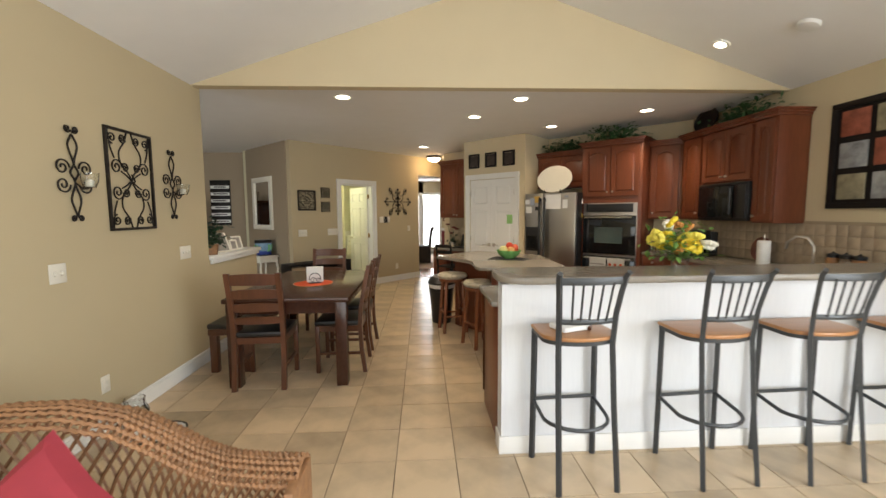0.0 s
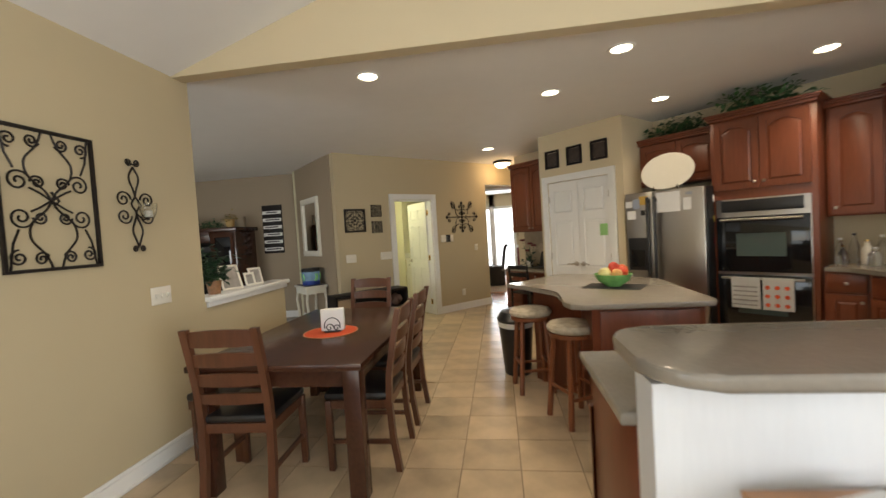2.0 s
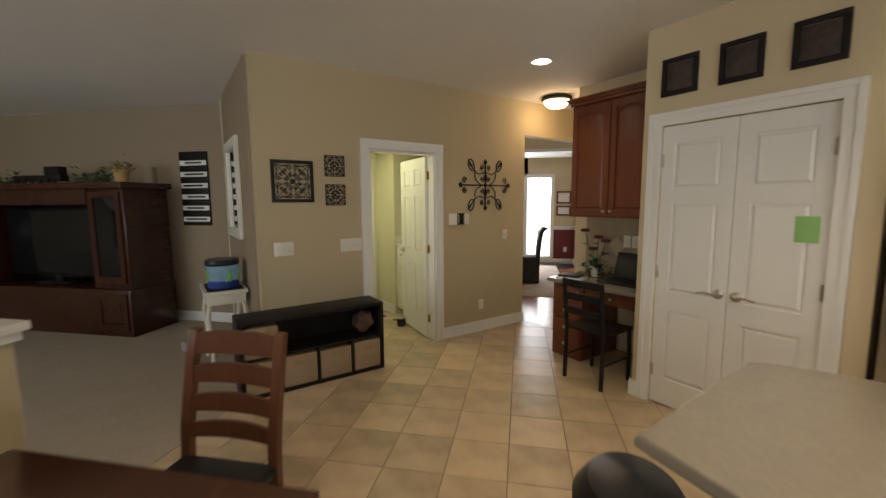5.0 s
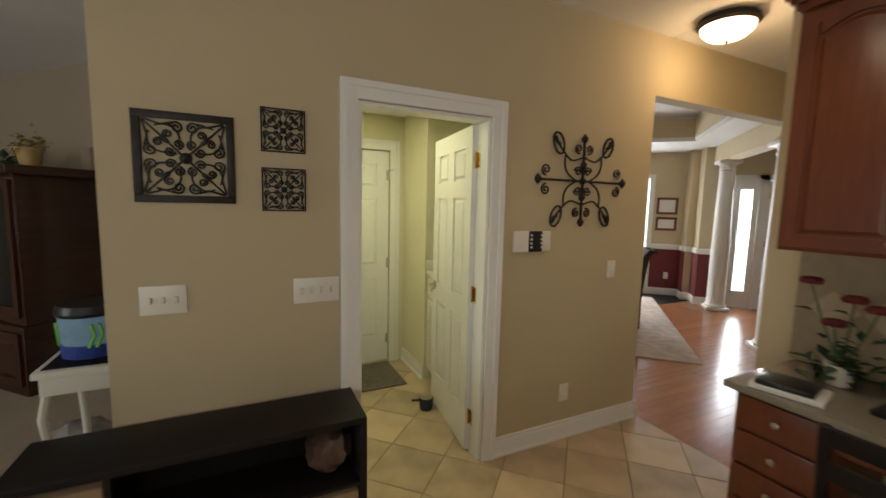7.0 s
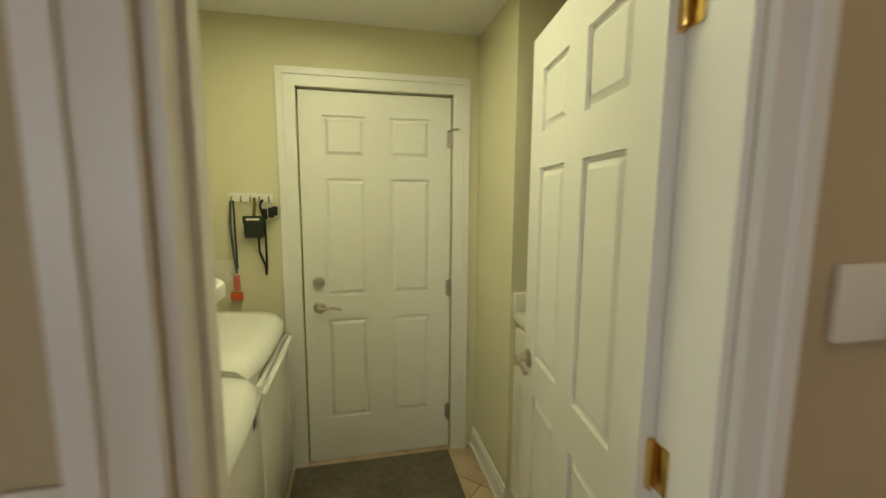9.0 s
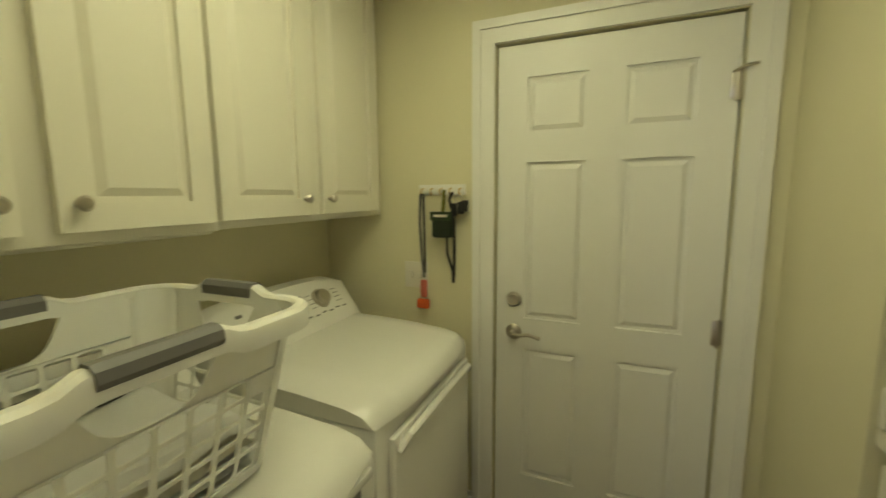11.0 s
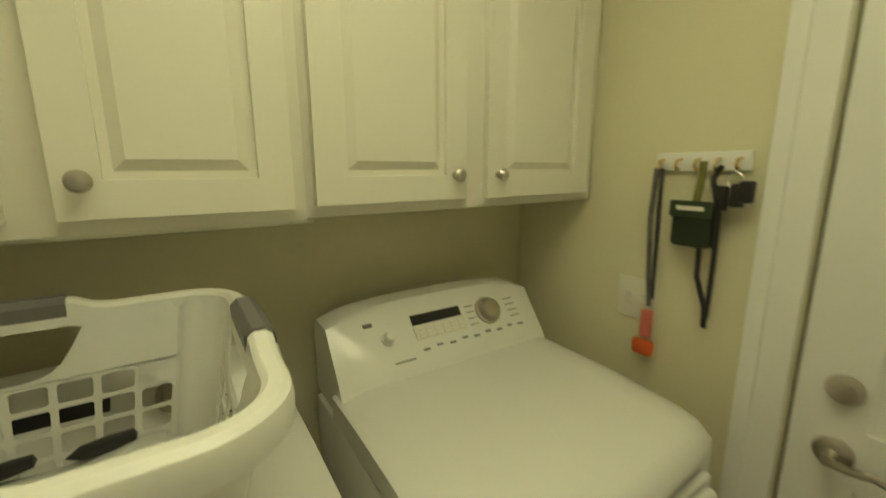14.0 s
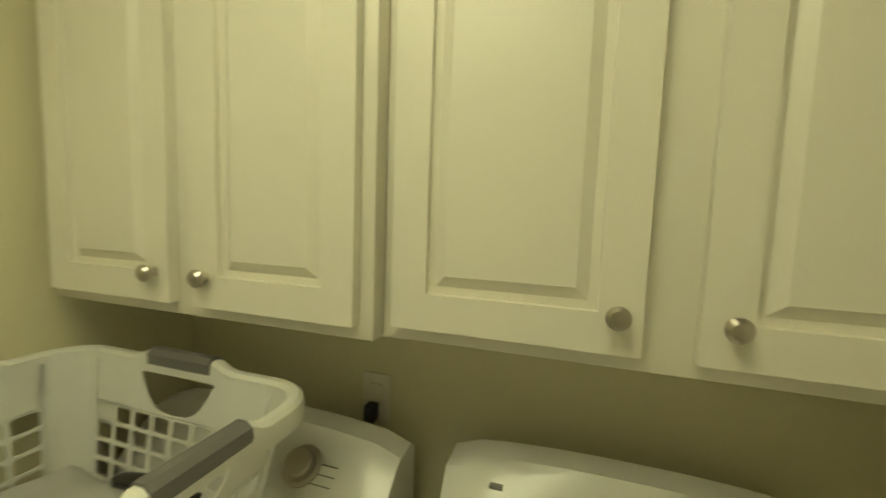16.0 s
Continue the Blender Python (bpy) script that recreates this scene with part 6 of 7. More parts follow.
# ---- cube shelf ----
cs = thing("cube_shelf", "low black brown cube shelf with tan fabric bins", "shelf", R45 @ pose(3.40, 6.46, 0))
W, H, D, t = 1.20, 0.625, 0.315, 0.018
part("top", B((0, 0, H - 0.03, W, D, H), bev=0.002), BLACKWOOD, cs)
part("bottom", B((0, 0, 0, W, D, 0.03), bev=0.002), BLACKWOOD, cs)
part("back", B((0.02, D - 0.01, 0.03, W - 0.02, D - 0.001, H - 0.03)), BLACKWOOD, cs)
for x in (0, W - 0.03):
    part("side", B((x, 0, 0.03, x + 0.03, D, H - 0.03), bev=0.001), BLACKWOOD, cs)
for i in (1, 2, 3):
    x = i * W / 4
    part("divider", B((x - t / 2, 0.002, 0.03, x + t / 2, D - 0.011, H / 2 if i > 1 else H - 0.03)), BLACKWOOD, cs)
part("shelf_board", B((0.03, 0.003, H / 2 - t / 2, W / 4 - t / 2, D - 0.011, H / 2 + t / 2)), BLACKWOOD, cs)
part("shelf_board", B((W / 4 + t / 2, 0.003, H / 2 + 0.001, W - 0.03, D - 0.011, H / 2 + t)), BLACKWOOD, cs)
for i, (a, z) in enumerate(((0, 0), (0, 1), (1, 0), (2, 0), (3, 0))):
    x0, z0 = a * W / 4 + (0.034 if a == 0 else 0.014), (0.032 if z == 0 else H / 2 + 0.012)
    x1, z1 = (a + 1) * W / 4 - (0.034 if a == 3 else 0.014), z0 + 0.255
    b = thing("fabric_bin", "tan fabric storage bin in the cube shelf", "storage bin", R45 @ pose(3.40, 6.46, 0), "bins in the shelf")
    part("box", B((x0, 0.006, z0, x1, D - 0.02, z1 - 0.012 * (i % 2)), bev=0.008), BIN, b)
    xm = (x0 + x1) / 2
    part("handle", T([(xm - 0.045, 0.006, z1 - 0.05), (xm - 0.03, -0.006, z1 - 0.06), (xm + 0.03, -0.006, z1 - 0.06), (xm + 0.045, 0.006, z1 - 0.05)], r=0.006), BIN, b)
br = thing("plastic_bag", "crumpled brown plastic bag in the shelf", "bag", R45 @ pose(4.46, 6.60, 0.44))
bm = bmesh.new()
bmesh.ops.create_icosphere(bm, subdivisions=3, radius=0.10)
for v in bm.verts:
    v.co *= 1 + 0.22 * noise.noise(v.co * 22)
part("bag", bm, mat("brown_plastic_film", (0.10, 0.06, 0.045), 0.25, vary=0.5, scale=14), br)

# ---- desk ----
cabinet("desk_pedestal", "cherry drawer pedestal of the kitchen desk", slanted(6.19, 5.84), 0.34, 0.58, 0, 0.735, drawers=[(0.015, 0.325, 0.07 + i * 0.165, 0.22 + i * 0.165) for i in range(4)])
cabinet("desk_apron", "cherry desk drawer above the knee space", slanted(6.22, 5.495), 0.575, 0.55, 0.60, 0.735, drawers=[(0.02, 0.55, 0.615, 0.72)])
tagged(done("desk_counter", B((6.13, 4.865, 0.737, 6.775, 5.88, 0.772), bev=0.008), COUNTER), "taupe solid top of the kitchen desk", "counter").matrix_world = R45
cabinet("desk_wall_cabinet", "cherry wall cabinet above the kitchen desk", slanted(6.45, 5.87), 0.87, 0.325, 1.37, 2.45, arch=0.05, crown=True,
        doors=[(0.02, 0.43, 1.39, 2.43, "r", 1.43), (0.44, 0.85, 1.39, 2.43, "l", 1.43)])
bs2 = struct("backsplash_desk", B((6.764, 4.865, 0.773, 6.779, 5.90, 1.37)), JOINT, "travertine tile splash above the desk", "backsplash", R45)
for i in range(-1, 6):
    for j in range(-1, 4):
        cy, cz = 5.0 + i * 0.212 + (j % 2) * 0.106, 0.86 + j * 0.212 / 1.0
        if not (4.97 < cy < 5.80 and 0.87 < cz < 1.28):
            continue
        bm = prism(bmesh.new(), [(0.10, 0), (0, 0.10), (-0.10, 0), (0, -0.10)], 0, 0.006, m=pose(0, 0, 0, 0, -90))
        o = part("tile", bm, STONE, bs2)
        o.location = (6.763, cy, cz)
for n, z in ((5.42, 1.13), (5.33, 1.13), (5.0, 1.10)):
    wall_plate("desk_outlet", "white outlet plate on the tile splash", slanted(6.756, n) @ pose(0, 0, z), 0.075, 0.118, outlet=True)
lp = thing("laptop", "black open laptop on the desk", "laptop", slanted(6.45, 5.25) @ pose(0, 0, 0.774))
part("base", B((-0.19, -0.14, 0, 0.19, 0.12, 0.02), bev=0.004), BLACK, lp)
bm = B((-0.19, 0, 0, 0.19, 0.012, 0.25), bev=0.004)
bmesh.ops.transform(bm, matrix=pose(0, 0.12, 0.02, -18), verts=bm.verts[:])
part("screen", bm, BLACK, lp, "dark screen")
bo = thing("stacked_books", "two books lying on the desk", "books", slanted(6.25, 5.68) @ pose(0, 0, 0.774, 0, 0, 12))
part("lower_book", B((-0.12, -0.09, 0, 0.13, 0.10, 0.022), bev=0.003), PAPER, bo)
part("upper_book", B((-0.10, -0.08, 0.023, 0.10, 0.08, 0.045), bev=0.003), BLACK, bo)
ro = foliage("potted_red_flowers", "dark red silk flowers on the desk", slanted(6.55, 5.62) @ pose(0, 0, 0.80), 0.16, 0.10, 0.18, 70, 8, 0.07, mat("dark_leaf", (0.02, 0.045, 0.02), 0.5))
part("pot", lathe(bmesh.new(), [(0.04, -0.025), (0.06, 0.07), (0.055, 0.07), (0.001, 0.06)], 16), PLATE, ro)
for i, (x, z) in enumerate(((-0.14, 0.42), (0.02, 0.36), (0.10, 0.33), (-0.04, 0.24))):
    bm = bmesh.new()
    for k in range(9):
        lathe(bm, [(0.004, 0), (0.018, 0.014), (0.014, 0.03), (0.001, 0.034)], 5, pose(x, 0, z, 0, 0, k * 40) @ pose(0.016, 0, 0, 0, 50))
    part("blossom", bm, mat("dark_red_petal", (0.13, 0.012, 0.014), 0.7, vary=0.3), ro)
    part("flower_stem", T([(0, 0, 0.05), (x * 0.6, 0, z * 0.6), (x, 0, z)], r=0.004), LEAF, ro)
dk = thing("desk_chair", "black wooden desk chair pushed to the desk", "chair", R45 @ pose(6.02, 5.20, 0, 0, 0, -90))
part("seat", B((-0.2, -0.2, 0.44, 0.2, 0.2, 0.47), bev=0.012), BLACKWOOD, dk)
for x in (-0.18, 0.18):
    part("back_post", T([(x, -0.2, 0), (x, -0.19, 0.45), (x, -0.24, 0.88)], r=0.018, seg=8), BLACKWOOD, dk)
    part("leg", T([(x, 0.18, 0), (x, 0.17, 0.44)], r=0.017, seg=8), BLACKWOOD, dk)
    part("stretcher", T([(x, -0.19, 0.2), (x, 0.18, 0.2)], r=0.009), BLACKWOOD, dk)
for z in (0.62, 0.74, 0.85):
    part("back_slat", B((-0.17, -0.25, z - 0.03, 0.17, -0.228, z + 0.03), bev=0.004), BLACKWOOD, dk)

# ---- living room ----
tv = thing("entertainment_center", "dark cherry entertainment center with glass side cabinets", "tv cabinet", pose(-5.72, 8.12, 0))
part("base", B((-1.30, 0, 0, 1.30, 0.62, 0.55), bev=0.006), ESPRESSO, tv)
for x in (-1.30, 0.80):
    tw2 = part("side_tower", B((x, 0.02, 0.552, x + 0.50, 0.60, 1.70), bev=0.005), ESPRESSO, tv)
    part("glass_door", B((x + 0.10, 0.008, 0.70, x + 0.40, 0.019, 1.60), bev=0.002), GLASSB, tw2, "glass door")
    part("door_frame", B((x + 0.04, 0.0, 0.62, x + 0.10, 0.019, 1.66), (x + 0.40, 0, 0.62, x + 0.46, 0.019, 1.66), (x + 0.10, 0, 1.60, x + 0.40, 0.019, 1.66), (x + 0.10, 0, 0.62, x + 0.40, 0.019, 0.70)), ESPRESSO, tw2)
    part("lower_door", shift(panel_leaf(0.42, 0.42, [(0.06, 0.36, 0.06, 0.36)], 0.02, 0, False), x + 0.04, -0.021, 0.08), ESPRESSO, tw2)
part("header", B((-0.80, 0.0, 1.52, 0.80, 0.60, 1.72), bev=0.006), ESPRESSO, tv)
part("cornice", B((-1.36, -0.05, 1.70, 1.36, 0.62, 1.77), bev=0.012), ESPRESSO, tv)
part("back_panel", B((-0.80, 0.55, 0.552, 0.80, 0.60, 1.52)), BLACKWOOD, tv)
ts = thing("television", "large dark flat television in the cabinet", "television", pose(-5.72, 8.34, 0.56))
part("screen", B((-0.70, 0, 0.10, 0.70, 0.05, 0.92), bev=0.006), GLASSB, ts)
part("stand", B((-0.25, -0.08, 0, 0.25, 0.12, 0.02), (-0.05, 0.005, 0.02, 0.05, 0.04, 0.10), bev=0.004), BLACK, ts)
foliage("greenery", "green foliage on top of the tv cabinet", pose(-6.4, 8.4, 1.77), 0.35, 0.14, 0.14, 90, 11, 0.07)
foliage("greenery", "green foliage on top of the tv cabinet", pose(-5.1, 8.4, 1.77), 0.30, 0.14, 0.14, 90, 12, 0.07)
pp = foliage("potted_flowers", "yellow flowers in a clay pot on the cabinet", pose(-4.66, 8.36, 1.90), 0.14, 0.12, 0.12, 110, 13, 0.05, mat("straw_yellow_leaf", (0.28, 0.20, 0.06), 0.6, vary=0.5))
part("pot", lathe(bmesh.new(), [(0.06, -0.128), (0.08, 0.0), (0.088, 0.0), (0.088, 0.02), (0.001, 0.01)], 18), mat("yellow_clay", (0.45, 0.29, 0.10), 0.6), pp)
tr = thing("model_train", "dark wooden train model on the cabinet", "ornament", pose(-5.75, 8.3, 1.771))
part("body", B((-0.35, -0.05, 0.03, 0.35, 0.05, 0.10), (0.12, -0.05, 0.101, 0.33, 0.05, 0.20), bev=0.006), BLACKWOOD, tr)
for i in range(6):
    part("wheel", lathe(bmesh.new(), [(0.03, 0), (0.03, 0.012), (0.001, 0.012)], 14, pose(-0.28 + i * 0.11, -0.052, 0.031, 90)), IRON, tr)
sg = thing("word_sign", "tall black and white banded word sign", "sign", pose(-4.12, 8.856, 0))
part("board", B((-0.20, -0.02, 1.25, 0.20, -0.001, 2.17), bev=0.003), BLACKWOOD, sg)
for i in range(6):
    z = 1.30 + i * 0.14
    part("band", B((-0.19, -0.024, z, 0.19, -0.021, z + 0.06)), PAPER, sg)
    part("text_bar", B((-0.15 + 0.02 * (i % 3), -0.027, z + 0.02, 0.15 - 0.03 * (i % 2), -0.0245, z + 0.042)), BLACK, sg)
spk = thing("wall_speaker", "small taupe wall speaker", "speaker", pose(-4.75, 8.858, 1.85))
part("grille", B((-0.07, -0.06, -0.14, 0.07, -0.001, 0.14), bev=0.01), TAUPE, spk)
mr = thing("wall_mirror", "tall mirror with a cream frame", "mirror", R45 @ pose(3.619, 7.83, 1.67, 0, 0, -90))
part("frame", frame_bars(0.80, 0.98, 0.09, 0.035), PLATE, mr)
part("glass", B((-0.31, -0.012, -0.40, 0.31, -0.004, 0.40)), mat("mirror_glass", (0.8, 0.8, 0.8), 0.03, metal=1.0, vary=0.0), mr)
at = thing("side_table", "cream painted side table with curved legs", "table", R45 @ pose(3.42, 7.50, 0))
part("top", B((-0.18, -0.27, 0.70, 0.18, 0.27, 0.735), bev=0.008), CABW, at)
part("apron", B((-0.16, -0.25, 0.61, 0.16, 0.25, 0.699), bev=0.006), CABW, at)
part("dark_inlay", B((-0.15, -0.24, 0.7355, 0.15, 0.24, 0.739)), BLACKWOOD, at)
for x in (-0.14, 0.14):
    for y in (-0.23, 0.23):
        part("leg", T([(x, y, 0.61), (x * 1.12, y * 1.06, 0.5), (x, y, 0.3), (x * 0.95, y * 0.97, 0.1), (x * 1.1, y * 1.05, 0.0)], r=0.02, seg=8), CABW, at)
part("stretcher", B((-0.13, -0.012, 0.14, 0.13, 0.012, 0.165), (-0.14, -0.22, 0.14, -0.12, 0.22, 0.165), (0.12, -0.22, 0.14, 0.14, 0.22, 0.165)), CABW, at)
aq = thing("fish_tank", "small lit fish tank with blue gravel", "aquarium", R45 @ pose(3.42, 7.46, 0.742))
# faint blue emission puts the tank's light into the water itself
part("water", lathe(bmesh.new(), [(0.125, 0.004), (0.13, 0.02), (0.14, 0.21), (0.001, 0.212)], 24), mat("glowing_tank_water", (0.13, 0.20, 0.24), 0.1, vary=0.5, scale=10, emit=((0.30, 0.50, 0.70), 0.10)), aq)
part("gravel", lathe(bmesh.new(), [(0.131, 0.002), (0.134, 0.07), (0.001, 0.071)], 24), mat("blue_gravel", (0.02, 0.05, 0.28), 0.7, vary=0.6, scale=60), aq)
WEED = mat("bright_green_weed", (0.20, 0.55, 0.08), 0.6)
rng = random.Random(4)
for i in range(14):
    a = rng.uniform(0, 6.28)
    part("water_plant", T([(math.cos(a) * 0.132, math.sin(a) * 0.132, 0.06), (math.cos(a + 0.2) * 0.139, math.sin(a + 0.2) * 0.139, 0.12), (math.cos(a + 0.1) * 0.142, math.sin(a + 0.1) * 0.142, 0.18)], r=0.009, seg=5), WEED, aq)
part("hood", lathe(bmesh.new(), [(0.145, 0.213), (0.15, 0.23), (0.14, 0.265), (0.001, 0.27)], 24), BLACK, aq, "black lid")
pw = thing("clear_plastic_bags", "clear plastic bags on the carpet", "bag", R45 @ pose(3.2, 7.85, 0.11))
bm = bmesh.new()
bmesh.ops.create_icosphere(bm, subdivisions=3, radius=0.15)
for v in bm.verts:
    v.co *= 1 + 0.25 * noise.noise(v.co * 14)
    v.co.z = max(-0.105, v.co.z * 0.6)
part("bag", bm, mat("cloudy_plastic_film", (0.35, 0.33, 0.30), 0.25, vary=0.4, scale=14), pw)
# on the half wall
hp = foliage("potted_plant", "dark green plant in a striped pot", pose(-2.2, 4.62, 1.15), 0.12, 0.16, 0.22, 160, 21, 0.07, mat("dark_leaf", (0.02, 0.05, 0.022), 0.5, vary=0.4))
part("pot", lathe(bmesh.new(), [(0.045, -0.102), (0.06, 0.01), (0.055, 0.01), (0.001, 0.0)], 18), WICKER, hp)
for y, h, tilt in ((4.86, 0.24, 28), (5.12, 0.13, 20), (5.22, 0.17, 20)):
    pf = thing("photo_frame", "small standing photo frame on the half wall", "picture frame", pose(-2.20, y, 1.048, 0, 0, 60) @ pose(0, 0, 0.002, -tilt))
    part("frame", shift(frame_bars(h * 0.75, h, 0.018), 0, 0, h / 2), PLATE, pf)
    part("picture", B((-h * 0.3, -0.006, 0.02, h * 0.3, -0.003, h - 0.02)), mat("faded_photo", (0.30, 0.27, 0.24), 0.5, vary=0.6, scale=14), pf)

# ---- dining room ----
tagged(done("area_rug", B((-2.3, 10.93, 0.002, 0.74, 14.2, 0.012), bev=0.003), RUG), "cream and rose patterned area rug", "rug")
for y in (11.74, 13.74):
    co = thing("column", "white round column with square base", "column", pose(1.56, y, 0), "foyer columns")
    part("base", B((-0.16, -0.16, 0.001, 0.16, 0.16, 0.05), bev=0.006), WHITE, co)
    part("shaft", lathe(bmesh.new(), [(0.145, 0.05), (0.15, 0.075), (0.135, 0.10), (0.125, 0.12), (0.122, 0.9), (0.102, 2.16), (0.115, 2.18), (0.102, 2.2), (0.102, 2.23), (0.13, 2.265)], 28), WHITE, co)
    part("capital", B((-0.15, -0.15, 2.265, 0.15, 0.15, 2.318), bev=0.006), WHITE, co)
dt = thing("formal_table", "dark wooden dining room table", "table", pose(-0.95, 12.3, 0.012))
part("tabletop", B((-0.55, -1.0, 0.72, 0.55, 1.0, 0.76), bev=0.01), ESPRESSO, dt)
for x in (-0.45, 0.45):
    for y in (-0.85, 0.85):
        part("leg", T([(x, y, 0), (x, y, 0.72)], r=0.04, seg=8), ESPRESSO, dt)
pc2 = thing("parsons_chair", "dark skirted dining chair with scrolled back", "chair", pose(0.02, 12.1, 0.012, 0, 0, 90))
DARKF = mat("dark_brown_upholstery", (0.03, 0.022, 0.018), 0.85, vary=0.3, scale=14)
part("seat", B((-0.24, -0.24, 0.02, 0.24, 0.24, 0.50), bev=0.02), DARKF, pc2)
bm = bmesh.new()
prev = None
for yy, zz in ((-0.24, 0.45), (-0.26, 0.7), (-0.30, 0.95), (-0.36, 1.03), (-0.40, 1.0)):
    r = [bm.verts.new(p) for p in ((-0.23, yy, zz), (0.23, yy, zz), (0.23, yy + 0.07, zz + 0.01), (-0.23, yy + 0.07, zz + 0.01))]
    if prev:
        for k in range(4):
            bm.faces.new((prev[k], prev[(k + 1) % 4], r[(k + 1) % 4], r[k]))
    else:
        bm.faces.new(r[::-1])
    prev = r
bm.faces.new(prev)
part("backrest", bm, DARKF, pc2)
for z, h in ((1.62, 0.30), (1.30, 0.24)):
    pf = thing("framed_picture", "small framed picture on the dining wall", "picture", pose(0.92, 14.597, z))
    part("frame", frame_bars(0.34, h, 0.04, 0.025), CHERRY, pf)
    part("picture", B((-0.13, -0.01, -h / 2 + 0.04, 0.13, -0.002, h / 2 - 0.04)), PAPER, pf)
wall_plate("wall_outlet", "white wall outlet on the red wall", pose(0.98, 14.584, 0.36), 0.075, 0.118, outlet=True)
wr = thing("door_wreath", "rose and brown wreath on the front door", "wreath", pose(2.68, 13.97, 1.55))
bm = bmesh.new()
rng = random.Random(6)
for i in range(90):
    a = rng.uniform(0, 6.28)
    lathe(bm, [(0.005, 0), (0.028, 0.02), (0.001, 0.045)], 5, pose(math.cos(a) * 0.17, -0.03, math.sin(a) * 0.17, rng.uniform(0, 360), rng.uniform(0, 360)))
part("leaves", bm, mat("rose_brown_leaf", (0.22, 0.10, 0.08), 0.8, vary=0.7, scale=12), wr)

# ---- wicker settee in the foreground ----
wk = thing("wicker_settee", "brown woven wicker settee with rolled back and arm", "settee", pose(0, 0, 0))
line = [(-2.02, 1.72, 0.70), (-1.8, 1.74, 0.775), (-1.55, 1.75, 0.82), (-1.30, 1.75, 0.825), (-1.10, 1.745, 0.79), (-0.95, 1.73, 0.725), (-0.82, 1.71, 0.665), (-0.70, 1.69, 0.635), (-0.56, 1.67, 0.63), (-0.42, 1.65, 0.635)]


def along(f):
    s = f * (len(line) - 1)
    i = min(int(s), len(line) - 2)
    return Vector(line[i]).lerp(Vector(line[i + 1]), s - i)


bm = bmesh.new()
N = 110
for k in range(9):
    off = (k - 4) * 0.019
    pts = []
    for i in range(N + 1):
        p = along(i / N)
        w = 0.0035 * (1 if (i + k) % 2 else -1)
        a = off / 0.08
        pts.append((p.x, p.y + off * 1.2, p.z - 0.05 * a * a + w - 0.06))
    tube(bm, pts, 0.0095, 5)
part("rolled_rim", bm, WICKER, wk, "woven wicker rim")
for i in range(N // 2 + 1):
    p = along(i / (N // 2))
    pts = [(p.x, p.y + o * 1.2, p.z - 0.05 * (o / 0.08) ** 2 - 0.064) for o in (-0.08, -0.05, -0.02, 0.02, 0.05, 0.08)]
    part("rim_stake", T(pts, r=0.006, seg=4), WICKER, wk)
bm = bmesh.new()
for i in range(34):
    for s in (-1, 1):
        p = along(i / 33)
        q = along(min(1, max(0, i / 33 + s * 0.14)))
        zb = 0.16
        tube(bm, [(p.x, p.y + 0.02, p.z - 0.11), ((p.x + q.x) / 2, p.y + 0.012, (p.z + zb) / 2), (q.x, q.y + 0.0, zb)], 0.007, 4)
part("lattice", bm, WICKER, wk, "diamond wicker lattice")
part("arm_front", B((-0.445, 1.50, 0.05, -0.405, 1.72, 0.545), bev=0.012), WICKER, wk)
part("seat", B((-2.0, 1.0, 0.16, -0.45, 1.70, 0.24), bev=0.02), WICKER, wk)
for x in (-1.98, -0.48):
    for y in (1.04, 1.66):
        part("leg", T([(x, y, 0), (x, y, 0.2)], r=0.025, seg=8), WICKER, wk)
for i, (x, y, z, ry) in enumerate(((-1.25, 1.52, 0.43, 42), (-1.62, 1.44, 0.40, 40))):
    pl2 = thing("throw_pillow", "dark red square throw pillow", "pillow", pose(x, y, z, 75, 0, 8) @ pose(0, 0, 0, 0, 0, ry))
    bm = bmesh.new()
    n = 14
    vs = {}
    for s in (1, -1):
        for a in range(n + 1):
            for b in range(n + 1):
                u, v = 2 * a / n - 1, 2 * b / n - 1
                th = 0.085 * ((1 - u ** 4) * (1 - v ** 4)) ** 0.6
                pinch = 1 - 0.09 * (1 - abs(u * v))
                vs[s, a, b] = bm.verts.new((u * 0.23 * pinch, v * 0.23 * pinch, s * th))
        for a in range(n):
            for b in range(n):
                bm.faces.new((vs[s, a, b], vs[s, a + 1, b], vs[s, a + 1, b + 1], vs[s, a, b + 1]))
    bmesh.ops.remove_doubles(bm, verts=bm.verts[:], dist=0.0005)
    part("cover", bm, PILLOW, pl2)
gj = thing("glass_jar", "cut glass jar standing on the floor", "jar", pose(-1.98, 3.02, 0))
part("jar", lathe(bmesh.new(), [(0.06, 0), (0.08, 0.03), (0.085, 0.12), (0.06, 0.18), (0.065, 0.21), (0.06, 0.21), (0.055, 0.18), (0.078, 0.12), (0.001, 0.02)], 12), GLASS, gj)
sd = thing("small_mat", "small white pet mat with dark edge", "mat", pose(-1.78, 2.93, 0.001, 0, 0, 20))
part("mat", lathe(bmesh.new(), [(0.16, 0), (0.165, 0.006), (0.15, 0.009), (0.001, 0.008)], 28, None, 1.0, 0.8), PAPER, sd)
part("edge", lathe(bmesh.new(), [(0.166, 0.001), (0.178, 0.001), (0.178, 0.01), (0.166, 0.01), (0.166, 0.001)], 28, None, 1.0, 0.8), BLACKWOOD, sd)

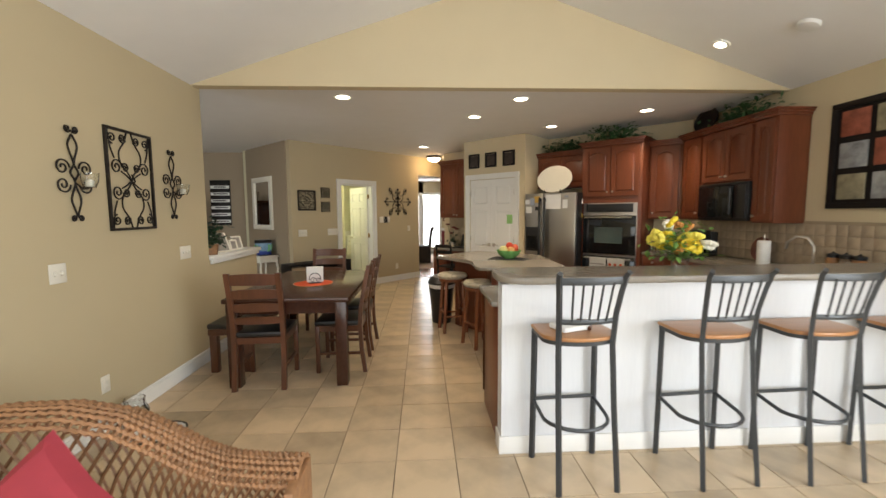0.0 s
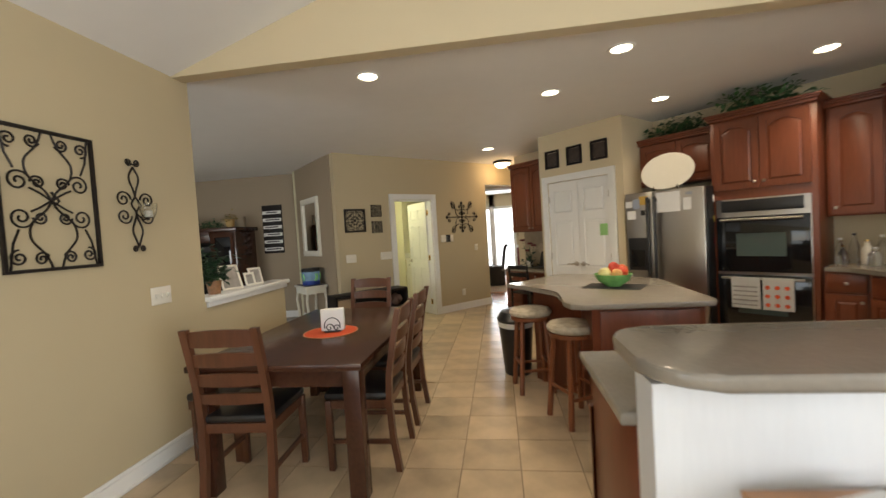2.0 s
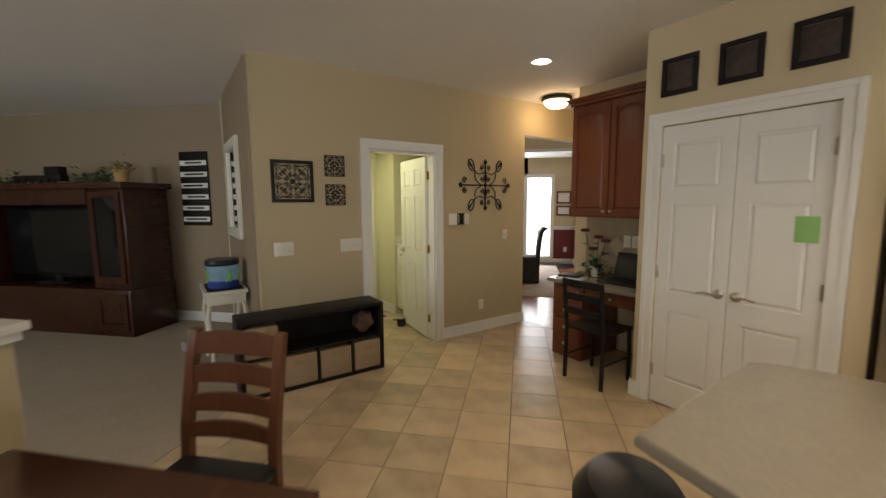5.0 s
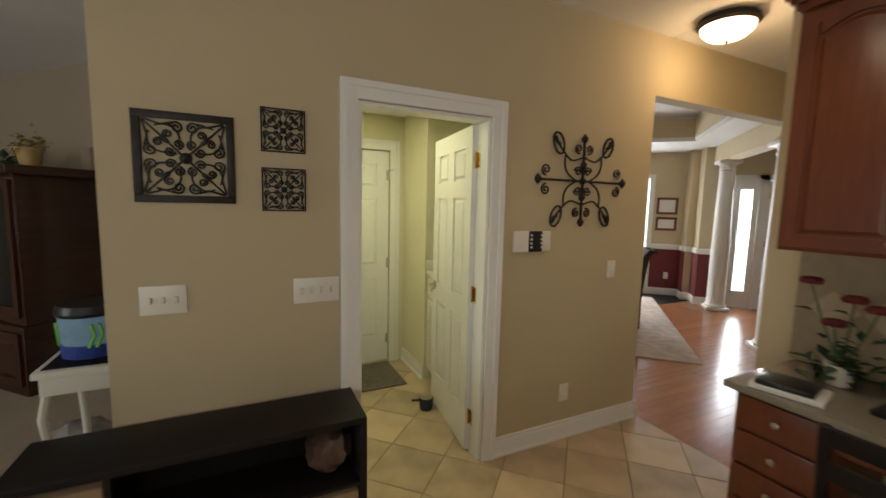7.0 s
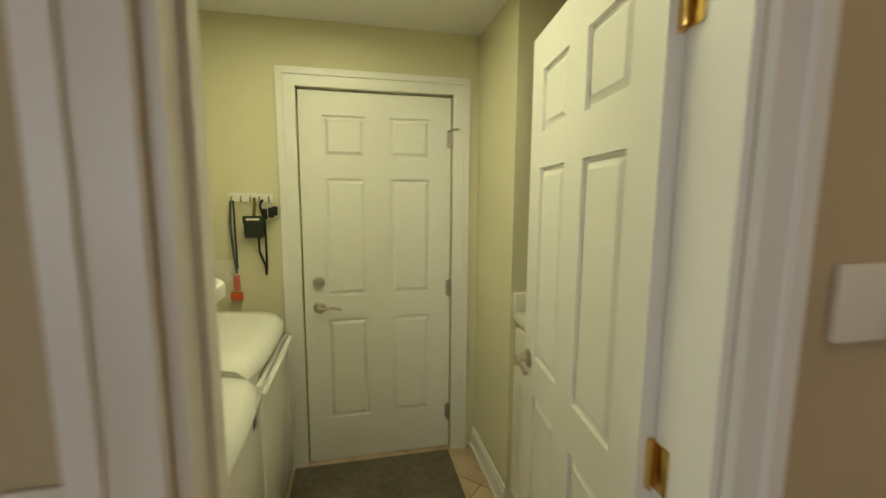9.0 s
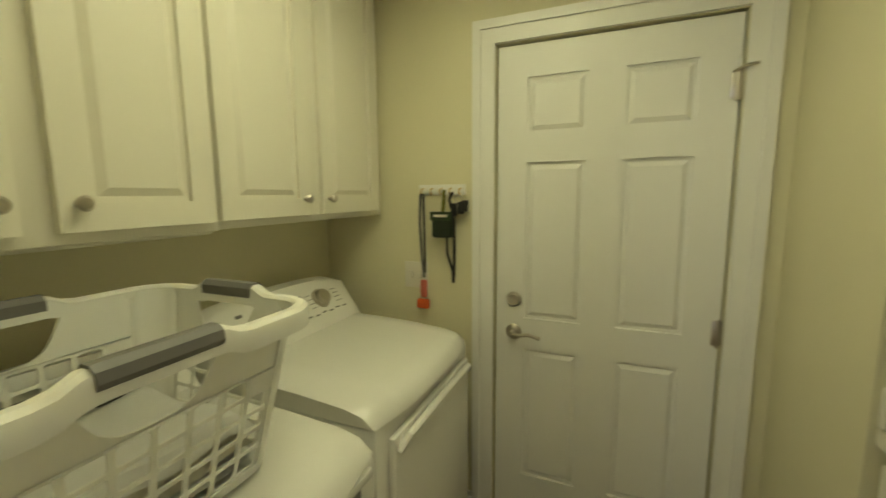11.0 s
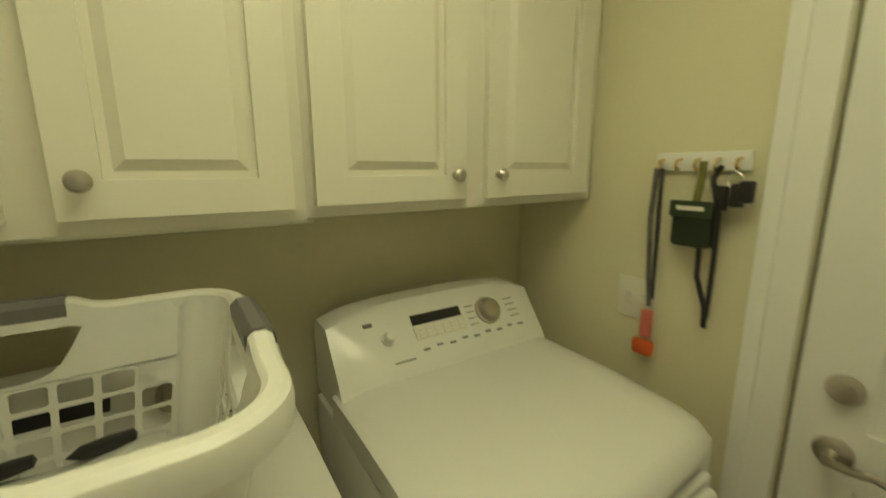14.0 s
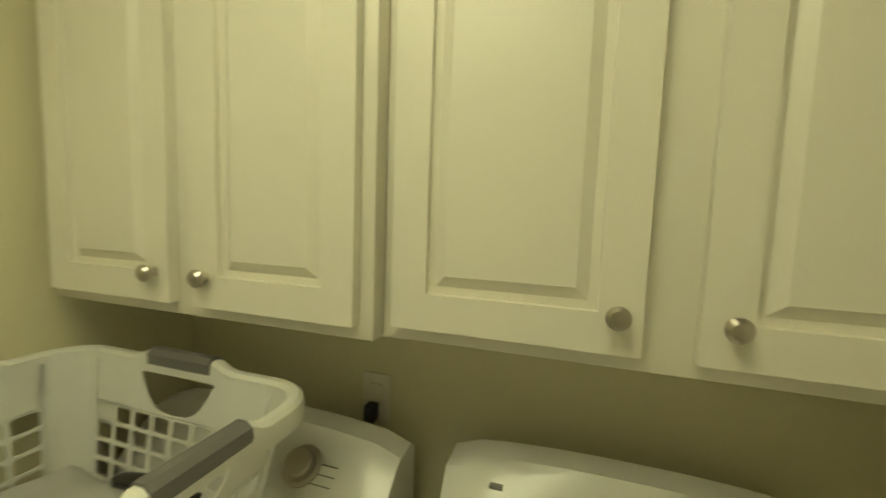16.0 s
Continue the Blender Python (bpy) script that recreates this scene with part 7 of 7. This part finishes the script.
# backsplash behind the counters
sp1 = struct("backsplash_right", B((3.788, 3.28, 0.924, 3.799, 5.78, 1.37)), JOINT, "travertine tile splash above the counter", "backsplash")
tm = None
for i in range(24):
    for j in range(4):
        if tm is None:
            tm = part("tile", B((-0.004, -0.0505, -0.0505, 0.003, 0.0505, 0.0505), bev=0.003), STONE, sp1)
            o = tm
        else:
            o = tm.copy()
            scene.collection.objects.link(o)
        o.location = (3.785, 3.34 + i * 0.1035, 0.98 + j * 0.1035)

# ---- floors ----
def tiles():
    s, x0, y0 = 0.357, -0.14, 2.52
    near, far = [], []
    for i in range(-8, 14):
        for j in range(-15, 22):
            x, y = x0 + i * s, y0 + j * s
            cx, cy = x + s / 2, y + s / 2
            u, n = (cx + cy) * math.sqrt(0.5), (cy - cx) * math.sqrt(0.5)
            kitchen = -2.45 < cx < 3.7 and n < 7.0 and u < 7.0 and cx > -2.30
            laundry = 3.5 < u < 6.5 and 6.7 < n < 8.8
            if kitchen or laundry:
                walked = (-2.3 < cx < 0.7 and 1.2 < cy) or laundry or (1.2 < cy < 2.6)
                (near if walked else far).append((cx, cy, j, i))
    return near, far, s


floor = struct("floor", B((-2.2, -2.8, -0.06, 3.9, 5.9, -0.004)), GROUT, "beige ceramic tile floor with dark grout", "floor")
fl2 = done("grout_bed", prism(bmesh.new(), [(-2.2, 5.8), (3.9, 5.8), (0.0, 9.56), (-2.29, 11.9), (-3.9, 10.3), (-3.5, 8.7), (-2.2, 7.42)], -0.06, -0.004), GROUT)
fl2.parent = floor
near, far, s = tiles()
g = 0.003
tile_bm = B((-s / 2 + g, -s / 2 + g, -0.01, s / 2 - g, s / 2 - g, 0.0), bev=0.0015)
tile_me = done("tile", tile_bm, TILE, False)
tile_me.parent = floor
near.sort(key=lambda p: abs(p[0] + 0.4))
tile_me.location = (near[0][0], near[0][1], 0)
for p in near[1:300]:
    o = tile_me.copy()
    scene.collection.objects.link(o)
    o.location = (p[0], p[1], 0)
bm = bmesh.new()
for p in near[300:] + far:
    box(bm, p[0] - s / 2 + g, p[1] - s / 2 + g, -0.01, p[0] + s / 2 - g, p[1] + s / 2 - g, 0)
rest = done("tile_field", bm, TILE, False)
rest.parent = floor
tagged(rest, kind="stuff")
wood = struct("floor_hardwood", B((6.75, 1.5, -0.06, 16.0, 14, -0.006)), BLACKWOOD, "glossy red oak plank floor", "floor", m=R45)
pm = done("plank", B((0, -0.0385, -0.01, 1.2, 0.0385, 0.001), bev=0.001), PLANK, False)
pm.parent = wood
first = True
for j in range(40):
    for i in range(7):
        n = 5.2 + j * 0.079
        u = 6.752 + i * 1.203 - ((j * 0.37) % 1.0) * 0.0
        if first:
            pm.location = (u, n, 0)
            first = False
            continue
        o = pm.copy()
        scene.collection.objects.link(o)
        o.location = (u, n, 0)
bm = bmesh.new()
for j in range(50):
    for i in range(8):
        if j < 40 and i < 7:
            continue
        box(bm, 6.752 + i * 1.203, 5.2 + j * 0.079 - 0.0385, -0.01, 7.95 + i * 1.203, 5.2 + j * 0.079 + 0.0385, 0.001)
o = done("plank_field", bm, PLANK, False)
o.parent = wood
tagged(o, kind="stuff")
